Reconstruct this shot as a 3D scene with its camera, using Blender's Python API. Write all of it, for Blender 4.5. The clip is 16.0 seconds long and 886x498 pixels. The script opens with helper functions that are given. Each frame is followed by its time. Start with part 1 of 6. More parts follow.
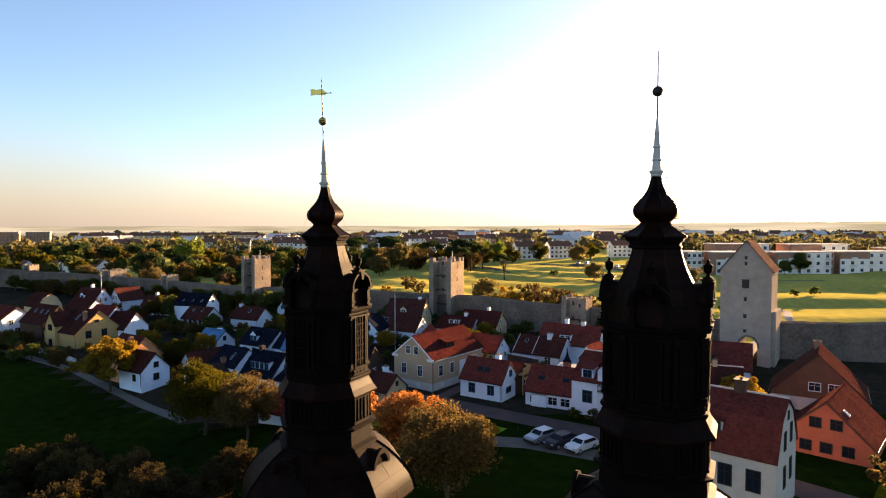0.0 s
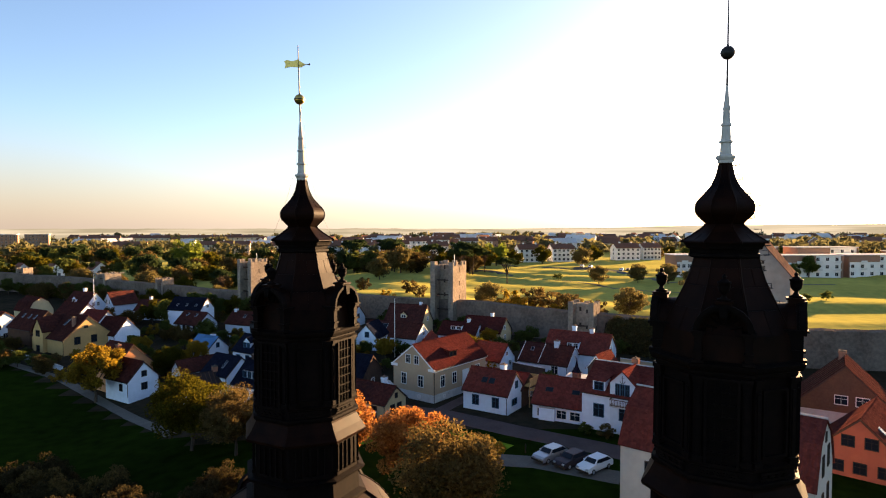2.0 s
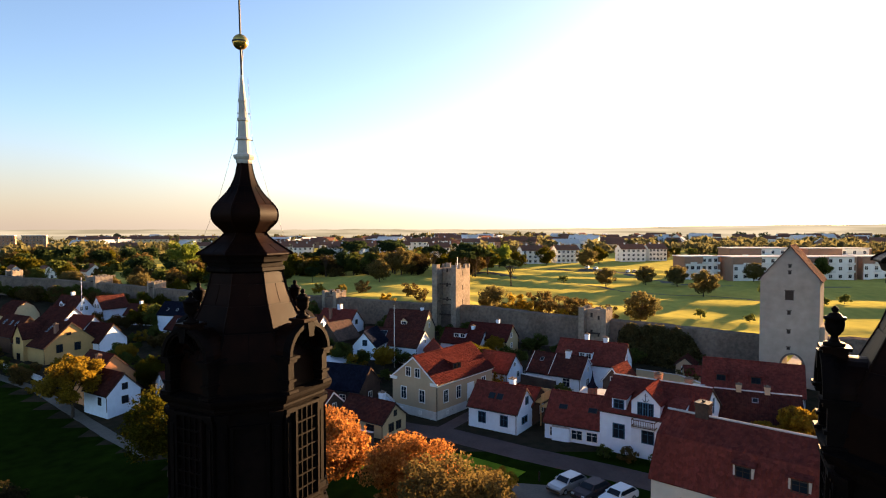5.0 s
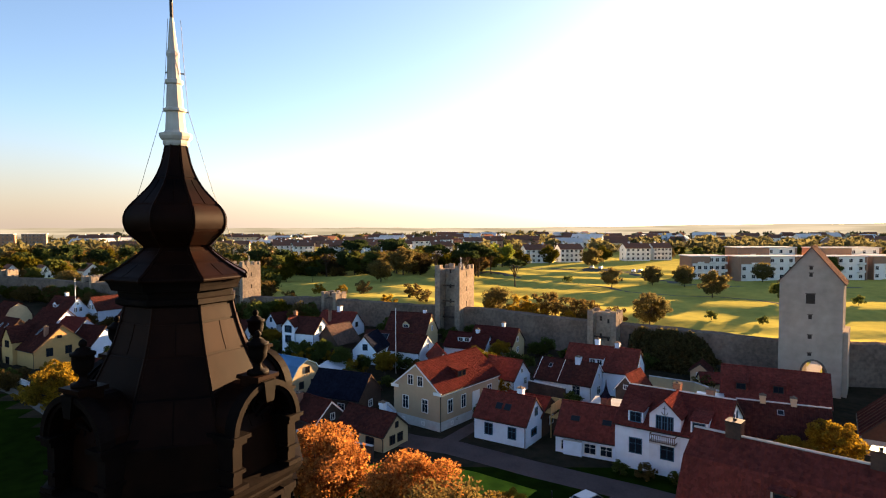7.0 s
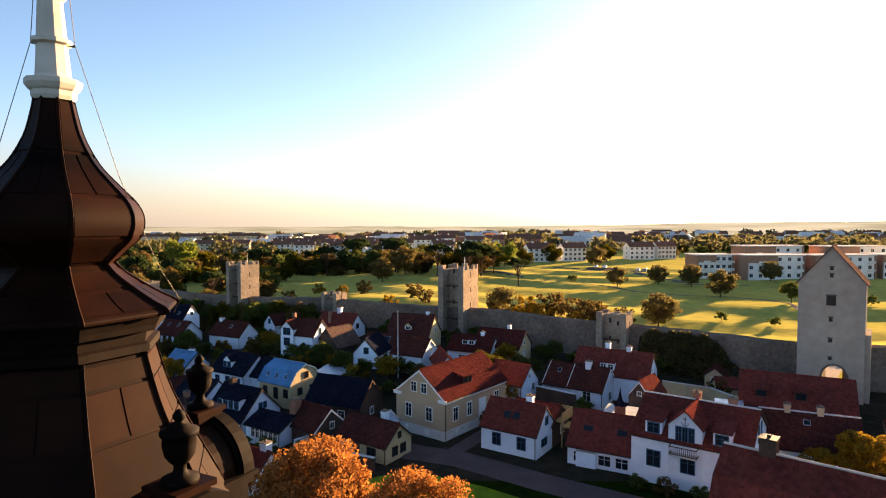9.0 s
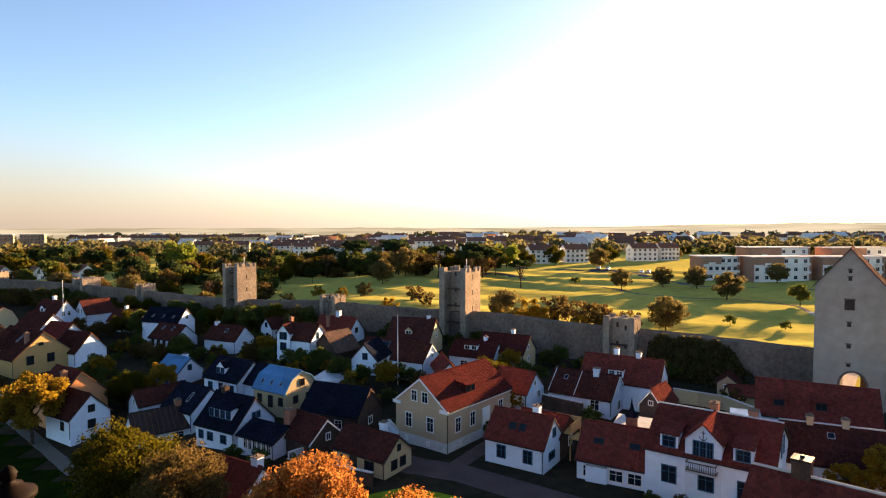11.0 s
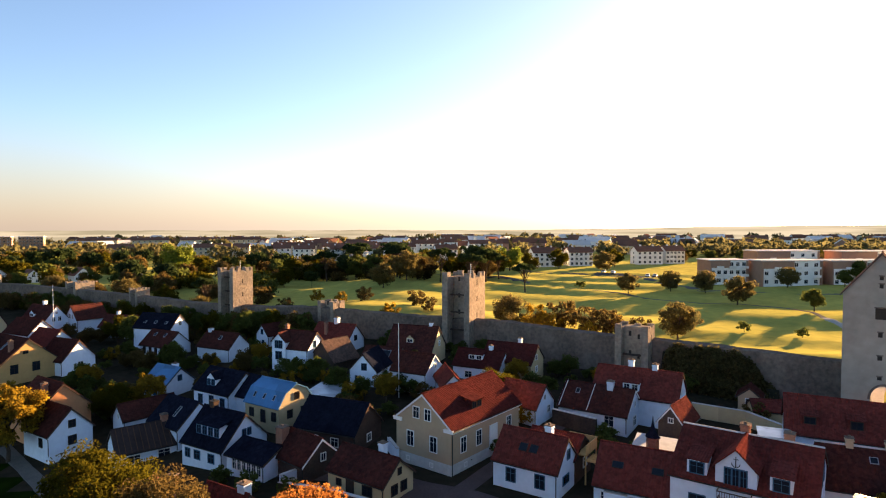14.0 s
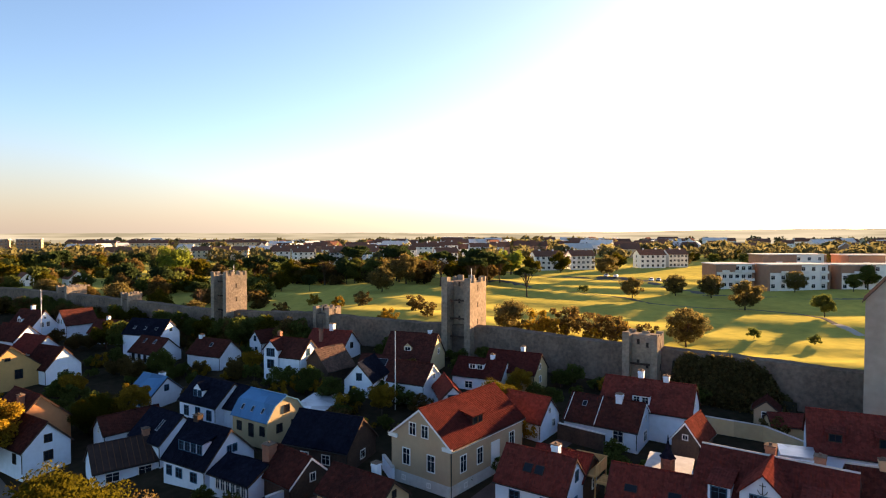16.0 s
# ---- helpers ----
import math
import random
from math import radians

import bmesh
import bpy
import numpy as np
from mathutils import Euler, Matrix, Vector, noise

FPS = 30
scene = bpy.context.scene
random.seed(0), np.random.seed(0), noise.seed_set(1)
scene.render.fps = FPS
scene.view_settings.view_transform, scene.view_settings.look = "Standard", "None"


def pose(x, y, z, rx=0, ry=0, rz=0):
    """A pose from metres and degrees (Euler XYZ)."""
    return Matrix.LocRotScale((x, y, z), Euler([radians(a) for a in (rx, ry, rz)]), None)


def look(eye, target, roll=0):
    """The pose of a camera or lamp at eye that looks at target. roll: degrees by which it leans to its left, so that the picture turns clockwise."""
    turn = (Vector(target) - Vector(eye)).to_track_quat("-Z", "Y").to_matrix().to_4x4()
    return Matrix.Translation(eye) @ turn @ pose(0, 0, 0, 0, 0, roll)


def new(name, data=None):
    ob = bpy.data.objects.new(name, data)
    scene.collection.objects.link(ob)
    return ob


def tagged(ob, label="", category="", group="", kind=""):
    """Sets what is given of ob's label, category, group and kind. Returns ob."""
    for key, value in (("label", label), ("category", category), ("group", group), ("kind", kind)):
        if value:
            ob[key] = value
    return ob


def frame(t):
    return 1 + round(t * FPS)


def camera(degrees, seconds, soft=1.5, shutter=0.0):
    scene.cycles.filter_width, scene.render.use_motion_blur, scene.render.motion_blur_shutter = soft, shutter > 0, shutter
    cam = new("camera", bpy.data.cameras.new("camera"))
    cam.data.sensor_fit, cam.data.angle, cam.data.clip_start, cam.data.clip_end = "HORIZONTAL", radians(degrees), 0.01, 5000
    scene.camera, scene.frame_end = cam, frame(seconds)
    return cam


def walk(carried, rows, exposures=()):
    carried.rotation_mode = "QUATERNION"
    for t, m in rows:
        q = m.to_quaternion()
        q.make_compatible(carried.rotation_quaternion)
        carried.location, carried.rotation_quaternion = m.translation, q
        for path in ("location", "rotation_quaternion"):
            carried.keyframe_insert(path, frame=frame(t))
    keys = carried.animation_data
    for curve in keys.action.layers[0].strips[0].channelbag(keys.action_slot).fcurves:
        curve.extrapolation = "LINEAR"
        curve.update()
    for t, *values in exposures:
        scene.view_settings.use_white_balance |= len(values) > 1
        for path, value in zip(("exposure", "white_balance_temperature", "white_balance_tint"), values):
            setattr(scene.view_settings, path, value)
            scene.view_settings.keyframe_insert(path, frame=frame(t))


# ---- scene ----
cam = camera(73.0, 16.0, soft=1.1)
PATH = [
    (0.0, pose(-0.000, 0.000, 27.000, 87.622, 0, 0.000) @ pose(0, 0, 0, 0, 0, 0.000)),
    (0.5, pose(-0.026, 1.197, 26.952, 87.708, 0, 0.022) @ pose(0, 0, 0, 0, 0, -0.006)),
    (1.0, pose(-0.064, 2.477, 26.944, 87.776, 0, 0.054) @ pose(0, 0, 0, 0, 0, -0.005)),
    (1.5, pose(-0.082, 3.785, 26.926, 87.848, 0, 0.089) @ pose(0, 0, 0, 0, 0, 0.014)),
    (2.0, pose(-0.103, 5.107, 26.967, 87.864, 0, 0.127) @ pose(0, 0, 0, 0, 0, 0.028)),
    (2.5, pose(-0.120, 6.469, 26.996, 87.876, 0, 0.150) @ pose(0, 0, 0, 0, 0, 0.059)),
    (3.0, pose(-0.190, 7.780, 27.041, 87.868, 0, 0.168) @ pose(0, 0, 0, 0, 0, 0.073)),
    (3.5, pose(-0.271, 8.978, 27.044, 87.914, 0, 0.156) @ pose(0, 0, 0, 0, 0, 0.030)),
    (4.0, pose(-0.302, 10.158, 27.038, 87.939, 0, 0.182) @ pose(0, 0, 0, 0, 0, 0.008)),
    (6.5, pose(-0.665, 16.058, 27.289, 87.819, 0, 0.365) @ pose(0, 0, 0, 0, 0, 0.003)),
    (7.0, pose(-0.758, 17.177, 27.324, 87.774, 0, 0.409) @ pose(0, 0, 0, 0, 0, 0.003)),
    (7.5, pose(-0.888, 18.245, 27.347, 87.745, 0, 0.433) @ pose(0, 0, 0, 0, 0, -0.030)),
    (8.0, pose(-1.040, 19.257, 27.359, 87.694, 0, 0.452) @ pose(0, 0, 0, 0, 0, -0.041)),
    (8.5, pose(-1.181, 20.200, 27.371, 87.653, 0, 0.484) @ pose(0, 0, 0, 0, 0, -0.043)),
    (9.0, pose(-1.264, 21.148, 27.384, 87.630, 0, 0.512) @ pose(0, 0, 0, 0, 0, -0.068)),
    (11.5, pose(-1.482, 25.758, 27.356, 87.794, 0, 0.614) @ pose(0, 0, 0, 0, 0, -0.044)),
    (12.0, pose(-1.553, 26.673, 27.368, 87.825, 0, 0.635) @ pose(0, 0, 0, 0, 0, -0.008)),
    (12.5, pose(-1.627, 27.554, 27.407, 87.830, 0, 0.660) @ pose(0, 0, 0, 0, 0, -0.015)),
    (13.0, pose(-1.697, 28.400, 27.446, 87.886, 0, 0.685) @ pose(0, 0, 0, 0, 0, -0.026)),
    (13.5, pose(-1.775, 29.243, 27.487, 87.938, 0, 0.701) @ pose(0, 0, 0, 0, 0, -0.013)),
    (14.0, pose(-1.831, 30.197, 27.521, 87.974, 0, 0.717) @ pose(0, 0, 0, 0, 0, -0.024)),
    (14.5, pose(-1.810, 31.230, 27.516, 88.022, 0, 0.727) @ pose(0, 0, 0, 0, 0, -0.028)),
    (15.0, pose(-1.767, 32.349, 27.498, 88.081, 0, 0.741) @ pose(0, 0, 0, 0, 0, 0.001)),
    (15.5, pose(-1.721, 33.553, 27.499, 88.106, 0, 0.752) @ pose(0, 0, 0, 0, 0, 0.019)),
    (16.0, pose(-1.660, 34.793, 27.544, 88.255, 0, 0.780) @ pose(0, 0, 0, 0, 0, 0.031)),
]
EXPOSURE = [(0.0, 3.15, 7400, 19), (16.0, 3.15, 7400, 19)]
walk(cam, PATH, EXPOSURE)

# ---- light ----
SUN_BEARING, SUN_HEIGHT = 40.5, 7.0
world = bpy.data.worlds.new("sky")
scene.world = world
world.use_nodes = True
wn = world.node_tree.nodes
sky = wn.new("ShaderNodeTexSky")
sky.sky_type = "NISHITA"
sky.sun_disc = False
sky.sun_elevation = radians(SUN_HEIGHT)
sky.sun_rotation = radians(SUN_BEARING)
sky.air_density, sky.dust_density, sky.ozone_density = 0.82, 0.8, 2.7
sky.altitude = 60
clear = wn.new("ShaderNodeMix")
clear.data_type, clear.blend_type = "RGBA", "MULTIPLY"
clear.inputs["Factor"].default_value = 1.0
clear.inputs["B"].default_value = (1.05, 1.0, 0.98, 1)
world.node_tree.links.new(sky.outputs[0], clear.inputs["A"])
world.node_tree.links.new(clear.outputs["Result"], wn["Background"].inputs[0])
wn["Background"].inputs[1].default_value = 0.05

sun_data = bpy.data.lights.new("sun", "SUN")
sun_data.energy, sun_data.angle, sun_data.color = 5.0, radians(0.6), (1.0, 0.68, 0.36)
sun = new("sun", sun_data)
sb, se = radians(SUN_BEARING), radians(SUN_HEIGHT)
sun_way = Vector((math.sin(sb) * math.cos(se), math.cos(sb) * math.cos(se), math.sin(se)))
sun.matrix_basis = look(sun_way * 100, (0, 0, 0))


# ---- materials ----
def material(name, a, b, rough=0.8, metal=0.0, grain=3.0, stain=0.25, bump=0.3, detail=0.02, vary=0.12, tiles=None, leaf=False, spec=0.0):
    """Two-scale mottled surface between the colours a and b; tiles: (along, down) in metres for rows of roof tiles."""
    m = bpy.data.materials.new(name)
    m.use_nodes = True
    n, l = m.node_tree.nodes, m.node_tree.links
    bsdf = n["Principled BSDF"]
    bsdf.inputs["Roughness"].default_value = rough
    bsdf.inputs["Metallic"].default_value = metal
    bsdf.inputs["Specular IOR Level"].default_value = spec
    co = n.new("ShaderNodeTexCoord")
    n1 = n.new("ShaderNodeTexNoise")
    n1.inputs["Scale"].default_value, n1.inputs["Detail"].default_value = grain, 6
    n2 = n.new("ShaderNodeTexNoise")
    n2.inputs["Scale"].default_value, n2.inputs["Detail"].default_value = stain, 3
    for q in (n1, n2):
        l.new(co.outputs["Object"], q.inputs["Vector"])
    add = n.new("ShaderNodeMath")
    add.operation = "ADD"
    l.new(n1.outputs[0], add.inputs[0])
    l.new(n2.outputs[0], add.inputs[1])
    span = n.new("ShaderNodeMapRange")
    span.inputs["From Min"].default_value, span.inputs["From Max"].default_value = 0.7, 1.3
    l.new(add.outputs[0], span.inputs["Value"])
    mix = n.new("ShaderNodeMix")
    mix.data_type = "RGBA"
    mix.inputs["A"].default_value, mix.inputs["B"].default_value = (*a, 1), (*b, 1)
    l.new(span.outputs[0], mix.inputs["Factor"])
    colour = mix.outputs["Result"]
    if vary:
        info = n.new("ShaderNodeObjectInfo")
        if leaf:
            info = n.new("ShaderNodeNewGeometry")
        hsv = n.new("ShaderNodeHueSaturation")
        r = n.new("ShaderNodeMapRange")
        r.inputs["To Min"].default_value, r.inputs["To Max"].default_value = 1 - vary, 1 + vary
        l.new(info.outputs["Random Per Island" if leaf else "Random"], r.inputs["Value"])
        l.new(r.outputs[0], hsv.inputs["Value"])
        l.new(colour, hsv.inputs["Color"])
        colour = hsv.outputs[0]
    height = n1.outputs[0]
    if tiles:
        sep = n.new("ShaderNodeSeparateXYZ")
        l.new(co.outputs["Object"], sep.inputs[0])
        waves = []
        for axis, step, shape in (("Y", tiles[0], "SINE"), ("Z", tiles[1], "FRACT")):
            d = n.new("ShaderNodeMath")
            d.operation = "MULTIPLY"
            d.inputs[1].default_value = (2 * math.pi if shape == "SINE" else 1) / step
            l.new(sep.outputs[axis], d.inputs[0])
            s = n.new("ShaderNodeMath")
            s.operation = shape
            l.new(d.outputs[0], s.inputs[0])
            waves.append(s.outputs[0])
        both = n.new("ShaderNodeMath")
        both.operation = "MULTIPLY_ADD"
        both.inputs[1].default_value = 0.5
        l.new(waves[0], both.inputs[0])
        l.new(waves[1], both.inputs[2])
        sum3 = n.new("ShaderNodeMath")
        sum3.operation = "ADD"
        l.new(both.outputs[0], sum3.inputs[0])
        l.new(n1.outputs[0], sum3.inputs[1])
        height = sum3.outputs[0]
        # single tiles differ in tone
        vor = n.new("ShaderNodeTexVoronoi")
        vor.inputs["Scale"].default_value = 1.0 / tiles[1]
        l.new(co.outputs["Object"], vor.inputs["Vector"])
        tone = n.new("ShaderNodeMapRange")
        tone.inputs["To Min"].default_value, tone.inputs["To Max"].default_value = 0.7, 1.25
        l.new(vor.outputs["Color"], tone.inputs["Value"])
        hs2 = n.new("ShaderNodeHueSaturation")
        l.new(tone.outputs[0], hs2.inputs["Value"])
        l.new(colour, hs2.inputs["Color"])
        colour = hs2.outputs[0]
    if bump:
        bp = n.new("ShaderNodeBump")
        bp.inputs["Strength"].default_value, bp.inputs["Distance"].default_value = bump, detail
        l.new(height, bp.inputs["Height"])
        l.new(bp.outputs[0], bsdf.inputs["Normal"])
    l.new(colour, bsdf.inputs["Base Color"])
    if leaf:
        tr = n.new("ShaderNodeBsdfTranslucent")
        l.new(colour, tr.inputs["Color"])
        ms = n.new("ShaderNodeMixShader")
        ms.inputs[0].default_value = 0.45
        l.new(bsdf.outputs[0], ms.inputs[1])
        l.new(tr.outputs[0], ms.inputs[2])
        l.new(ms.outputs[0], n["Material Output"].inputs["Surface"])
    return m


def glass_material():
    m = bpy.data.materials.new("window_glass")
    m.use_nodes = True
    b = m.node_tree.nodes["Principled BSDF"]
    b.inputs["Base Color"].default_value = (0.012, 0.016, 0.022, 1)
    b.inputs["Roughness"].default_value = 0.15
    b.inputs["Specular IOR Level"].default_value = 0.2
    return m


WHITE = material("limewash_white", (0.69, 0.77, 0.86), (0.58, 0.65, 0.73), 0.9, grain=1.5, stain=0.3, bump=0.15)
CREAM = material("cream_plaster", (0.52, 0.4, 0.23), (0.44, 0.34, 0.2), 0.9, grain=1.5, stain=0.3, bump=0.15)
OCHRE = material("ochre_plaster", (0.56, 0.34, 0.14), (0.47, 0.29, 0.12), 0.9, grain=1.5, stain=0.3, bump=0.15)
OFFWHITE = material("offwhite_plaster", (0.50, 0.46, 0.39), (0.42, 0.385, 0.33), 0.9, grain=1.5, stain=0.3, bump=0.15)
BEIGE = material("beige_plaster", (0.49, 0.345, 0.22), (0.42, 0.295, 0.19), 0.9, grain=1.5, stain=0.3, bump=0.15)
PINK = material("salmon_plaster", (0.48, 0.14, 0.08), (0.40, 0.115, 0.07), 0.9, grain=1.5, stain=0.3, bump=0.15)
ORANGE = material("orange_plaster", (0.66, 0.30, 0.14), (0.55, 0.25, 0.12), 0.9, grain=1.5, stain=0.3, bump=0.15)
TARRED = material("tarred_boards", (0.05, 0.035, 0.03), (0.09, 0.06, 0.045), 0.8, grain=4, stain=0.6, bump=0.3)
BROWNWALL = material("brown_boards", (0.13, 0.07, 0.045), (0.09, 0.05, 0.035), 0.8, grain=4, stain=0.6, bump=0.3)
LIMESTONE = material("wall_limestone", (0.2, 0.15, 0.118), (0.09, 0.069, 0.056), 0.95, grain=1.6, stain=0.22, bump=0.9, detail=0.15, vary=0.05)
# Paler copy of the wall stone, with the towers' sunlight in its colour.
TOWER_STONE = material("sunlit_tower_limestone", (0.36, 0.285, 0.215), (0.17, 0.135, 0.105), 0.95, grain=1.6, stain=0.22, bump=0.9, detail=0.15, vary=0.05)
PLASTERED = material("tower_render", (0.4, 0.335, 0.27), (0.28, 0.235, 0.19), 0.95, grain=0.8, stain=0.15, bump=0.5, detail=0.08, vary=0.03)
TILE = material("red_pantiles", (0.165, 0.036, 0.027), (0.1, 0.026, 0.021), 0.75, grain=2.0, stain=0.35, bump=0.8, detail=0.05, tiles=(0.24, 0.28))
TILE_OLD = material("old_brown_pantiles", (0.085, 0.026, 0.02), (0.042, 0.017, 0.015), 0.8, grain=2.0, stain=0.35, bump=0.8, detail=0.05, tiles=(0.24, 0.28))
TILE_DEEP = material("deep_red_pantiles", (0.075, 0.018, 0.015), (0.05, 0.014, 0.0125), 0.75, grain=2.0, stain=0.35, bump=0.8, detail=0.05, tiles=(0.24, 0.28))
TILE_GREY = material("weathered_tiles", (0.14, 0.085, 0.065), (0.08, 0.055, 0.045), 0.8, grain=2.0, stain=0.35, bump=0.8, detail=0.05, tiles=(0.24, 0.28))
TILE_DARK = material("dark_roofing", (0.012, 0.014, 0.024), (0.006, 0.0075, 0.014), 0.6, grain=2.0, stain=0.35, bump=0.6, detail=0.04, tiles=(0.3, 0.3))
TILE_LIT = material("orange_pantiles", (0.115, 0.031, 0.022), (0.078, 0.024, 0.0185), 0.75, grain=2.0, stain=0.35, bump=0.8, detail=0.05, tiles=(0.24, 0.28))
RIBBED = material("brown_ribbed_sheet", (0.055, 0.036, 0.032), (0.034, 0.023, 0.021), 0.6, grain=2.0, stain=0.4, bump=0.3, detail=0.03)
BLUE_METAL = material("blue_sheet_metal", (0.03, 0.17, 0.34), (0.025, 0.13, 0.26), 0.45, 0.0, grain=1.0, stain=0.3, bump=0.3, detail=0.03, tiles=(0.5, 3.0), spec=0.25)
GREY_METAL = material("zinc_sheet", (0.42, 0.46, 0.50), (0.34, 0.37, 0.41), 0.35, 0.5, grain=1.0, stain=0.3, bump=0.2, detail=0.02, tiles=(0.5, 3.0))
FRAME = material("white_joinery", (0.78, 0.77, 0.74), (0.70, 0.69, 0.66), 0.6, grain=5, bump=0.05, vary=0.05)
BLUE_FRAME = material("blue_joinery", (0.05, 0.12, 0.19), (0.04, 0.10, 0.16), 0.6, grain=5, bump=0.05, vary=0.05)
DARK_FRAME = material("dark_joinery", (0.04, 0.03, 0.025), (0.06, 0.045, 0.035), 0.6, grain=5, bump=0.05, vary=0.05)
GLASS = glass_material()
BRICK = material("chimney_brick", (0.36, 0.17, 0.11), (0.26, 0.13, 0.09), 0.9, grain=4, stain=0.8, bump=0.4)
PLINTH = material("plinth_render", (0.50, 0.49, 0.47), (0.40, 0.39, 0.37), 0.9, grain=2, stain=0.5, bump=0.3)
BARK = material("bark", (0.09, 0.065, 0.045), (0.05, 0.037, 0.028), 0.95, grain=6, stain=1.0, bump=0.9, detail=0.04)
LEAF_ORANGE = material("orange_leaves", (0.35, 0.14, 0.037), (0.19, 0.073, 0.024), 0.7, grain=1.2, stain=0.3, bump=0, vary=0.35, leaf=True)
LEAF_GOLD = material("golden_leaves", (0.27, 0.17, 0.018), (0.16, 0.10, 0.014), 0.7, grain=1.2, stain=0.3, bump=0, vary=0.35, leaf=True)
LEAF_LIME = material("yellow_green_leaves", (0.076, 0.064, 0.0065), (0.042, 0.039, 0.005), 0.7, grain=1.2, stain=0.3, bump=0, vary=0.35, leaf=True)
LEAF_GREEN = material("green_leaves", (0.085, 0.10, 0.024), (0.055, 0.068, 0.018), 0.7, grain=1.2, stain=0.3, bump=0, vary=0.35, leaf=True)
# Haze over the far woods is mixed into this leaf colour, paling it.
LEAF_FAR = material("haze_paled_far_leaves", (0.13, 0.115, 0.05), (0.08, 0.075, 0.035), 0.7, grain=0.2, stain=0.02, bump=0, vary=0.35, leaf=True)
LEAF_BROWN = material("russet_leaves", (0.118, 0.080, 0.026), (0.076, 0.053, 0.020), 0.7, grain=1.2, stain=0.3, bump=0, vary=0.35, leaf=True)
LEAF_OLIVE = material("olive_leaves", (0.15, 0.115, 0.04), (0.09, 0.075, 0.028), 0.7, grain=1.2, stain=0.3, bump=0, vary=0.35, leaf=True)
LEAF_IVY = material("ivy_leaves", (0.10, 0.078, 0.03), (0.06, 0.05, 0.02), 0.7, grain=1.2, stain=0.3, bump=0, vary=0.35, leaf=True)
LEAF_FRESH = material("fresh_green_leaves", (0.17, 0.20, 0.03), (0.11, 0.14, 0.022), 0.7, grain=1.2, stain=0.3, bump=0, vary=0.3, leaf=True)
# Leaf colour darkened to carry the shade over the churchyard shrubs.
LEAF_SHADE = material("shade_dark_shrub_leaves", (0.050, 0.036, 0.016), (0.028, 0.024, 0.011), 0.7, grain=1.2, stain=0.3, bump=0, vary=0.35, leaf=True)
# Brightened so that the sunlight on this lawn lies in its colour.
LAWN_SUNLIT = material("sunlit_green_lawn", (0.16, 0.25, 0.018), (0.08, 0.13, 0.012), 0.95, grain=0.8, stain=0.1, bump=0.6, detail=0.05, vary=0)
LEAF_PINE = material("pine_needles", (0.035, 0.05, 0.018), (0.022, 0.034, 0.013), 0.7, grain=1.2, stain=0.3, bump=0, vary=0.3, leaf=True)
# Near-black: the churchyard's low-sun shade is put into this grass colour.
GRASS_SHADED = material("grass", (0.013, 0.026, 0.003), (0.005, 0.011, 0.002), 0.95, grain=0.5, stain=0.035, bump=0.6, detail=0.12, vary=0)
FIELD = material("dry_meadow", (0.45, 0.37, 0.085), (0.25, 0.24, 0.06), 0.95, grain=0.3, stain=0.025, bump=0.6, detail=0.2, vary=0)
ROAD = material("asphalt", (0.115, 0.08, 0.074), (0.076, 0.054, 0.05), 0.9, grain=6, stain=0.3, bump=0.3, vary=0)
PATH_GREY = material("gravel", (0.15, 0.135, 0.115), (0.10, 0.092, 0.08), 0.95, grain=5, stain=0.4, bump=0.4, vary=0)
PATH_PALE = material("pale_gravel", (0.42, 0.38, 0.33), (0.32, 0.29, 0.25), 0.95, grain=5, stain=0.4, bump=0.4, vary=0)
YARD = material("yard_soil", (0.045, 0.033, 0.022), (0.02, 0.019, 0.012), 0.95, grain=0.8, stain=0.12, bump=0.6, detail=0.08, vary=0)
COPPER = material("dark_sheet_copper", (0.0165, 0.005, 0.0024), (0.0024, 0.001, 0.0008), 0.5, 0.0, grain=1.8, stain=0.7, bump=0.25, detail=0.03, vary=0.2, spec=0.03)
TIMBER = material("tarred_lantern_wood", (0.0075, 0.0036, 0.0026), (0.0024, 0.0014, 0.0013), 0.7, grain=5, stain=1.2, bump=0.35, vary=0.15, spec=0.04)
FINIAL = material("white_painted_finial", (0.60, 0.56, 0.50), (0.44, 0.39, 0.33), 0.6, grain=4, stain=1.5, bump=0.3)
IRON = material("dark_iron", (0.03, 0.028, 0.026), (0.05, 0.045, 0.04), 0.5, 0.6, grain=6, bump=0.1)
GOLD = material("gilded_metal", (0.75, 0.48, 0.12), (0.60, 0.36, 0.09), 0.25, 0.9, grain=5, bump=0.05)


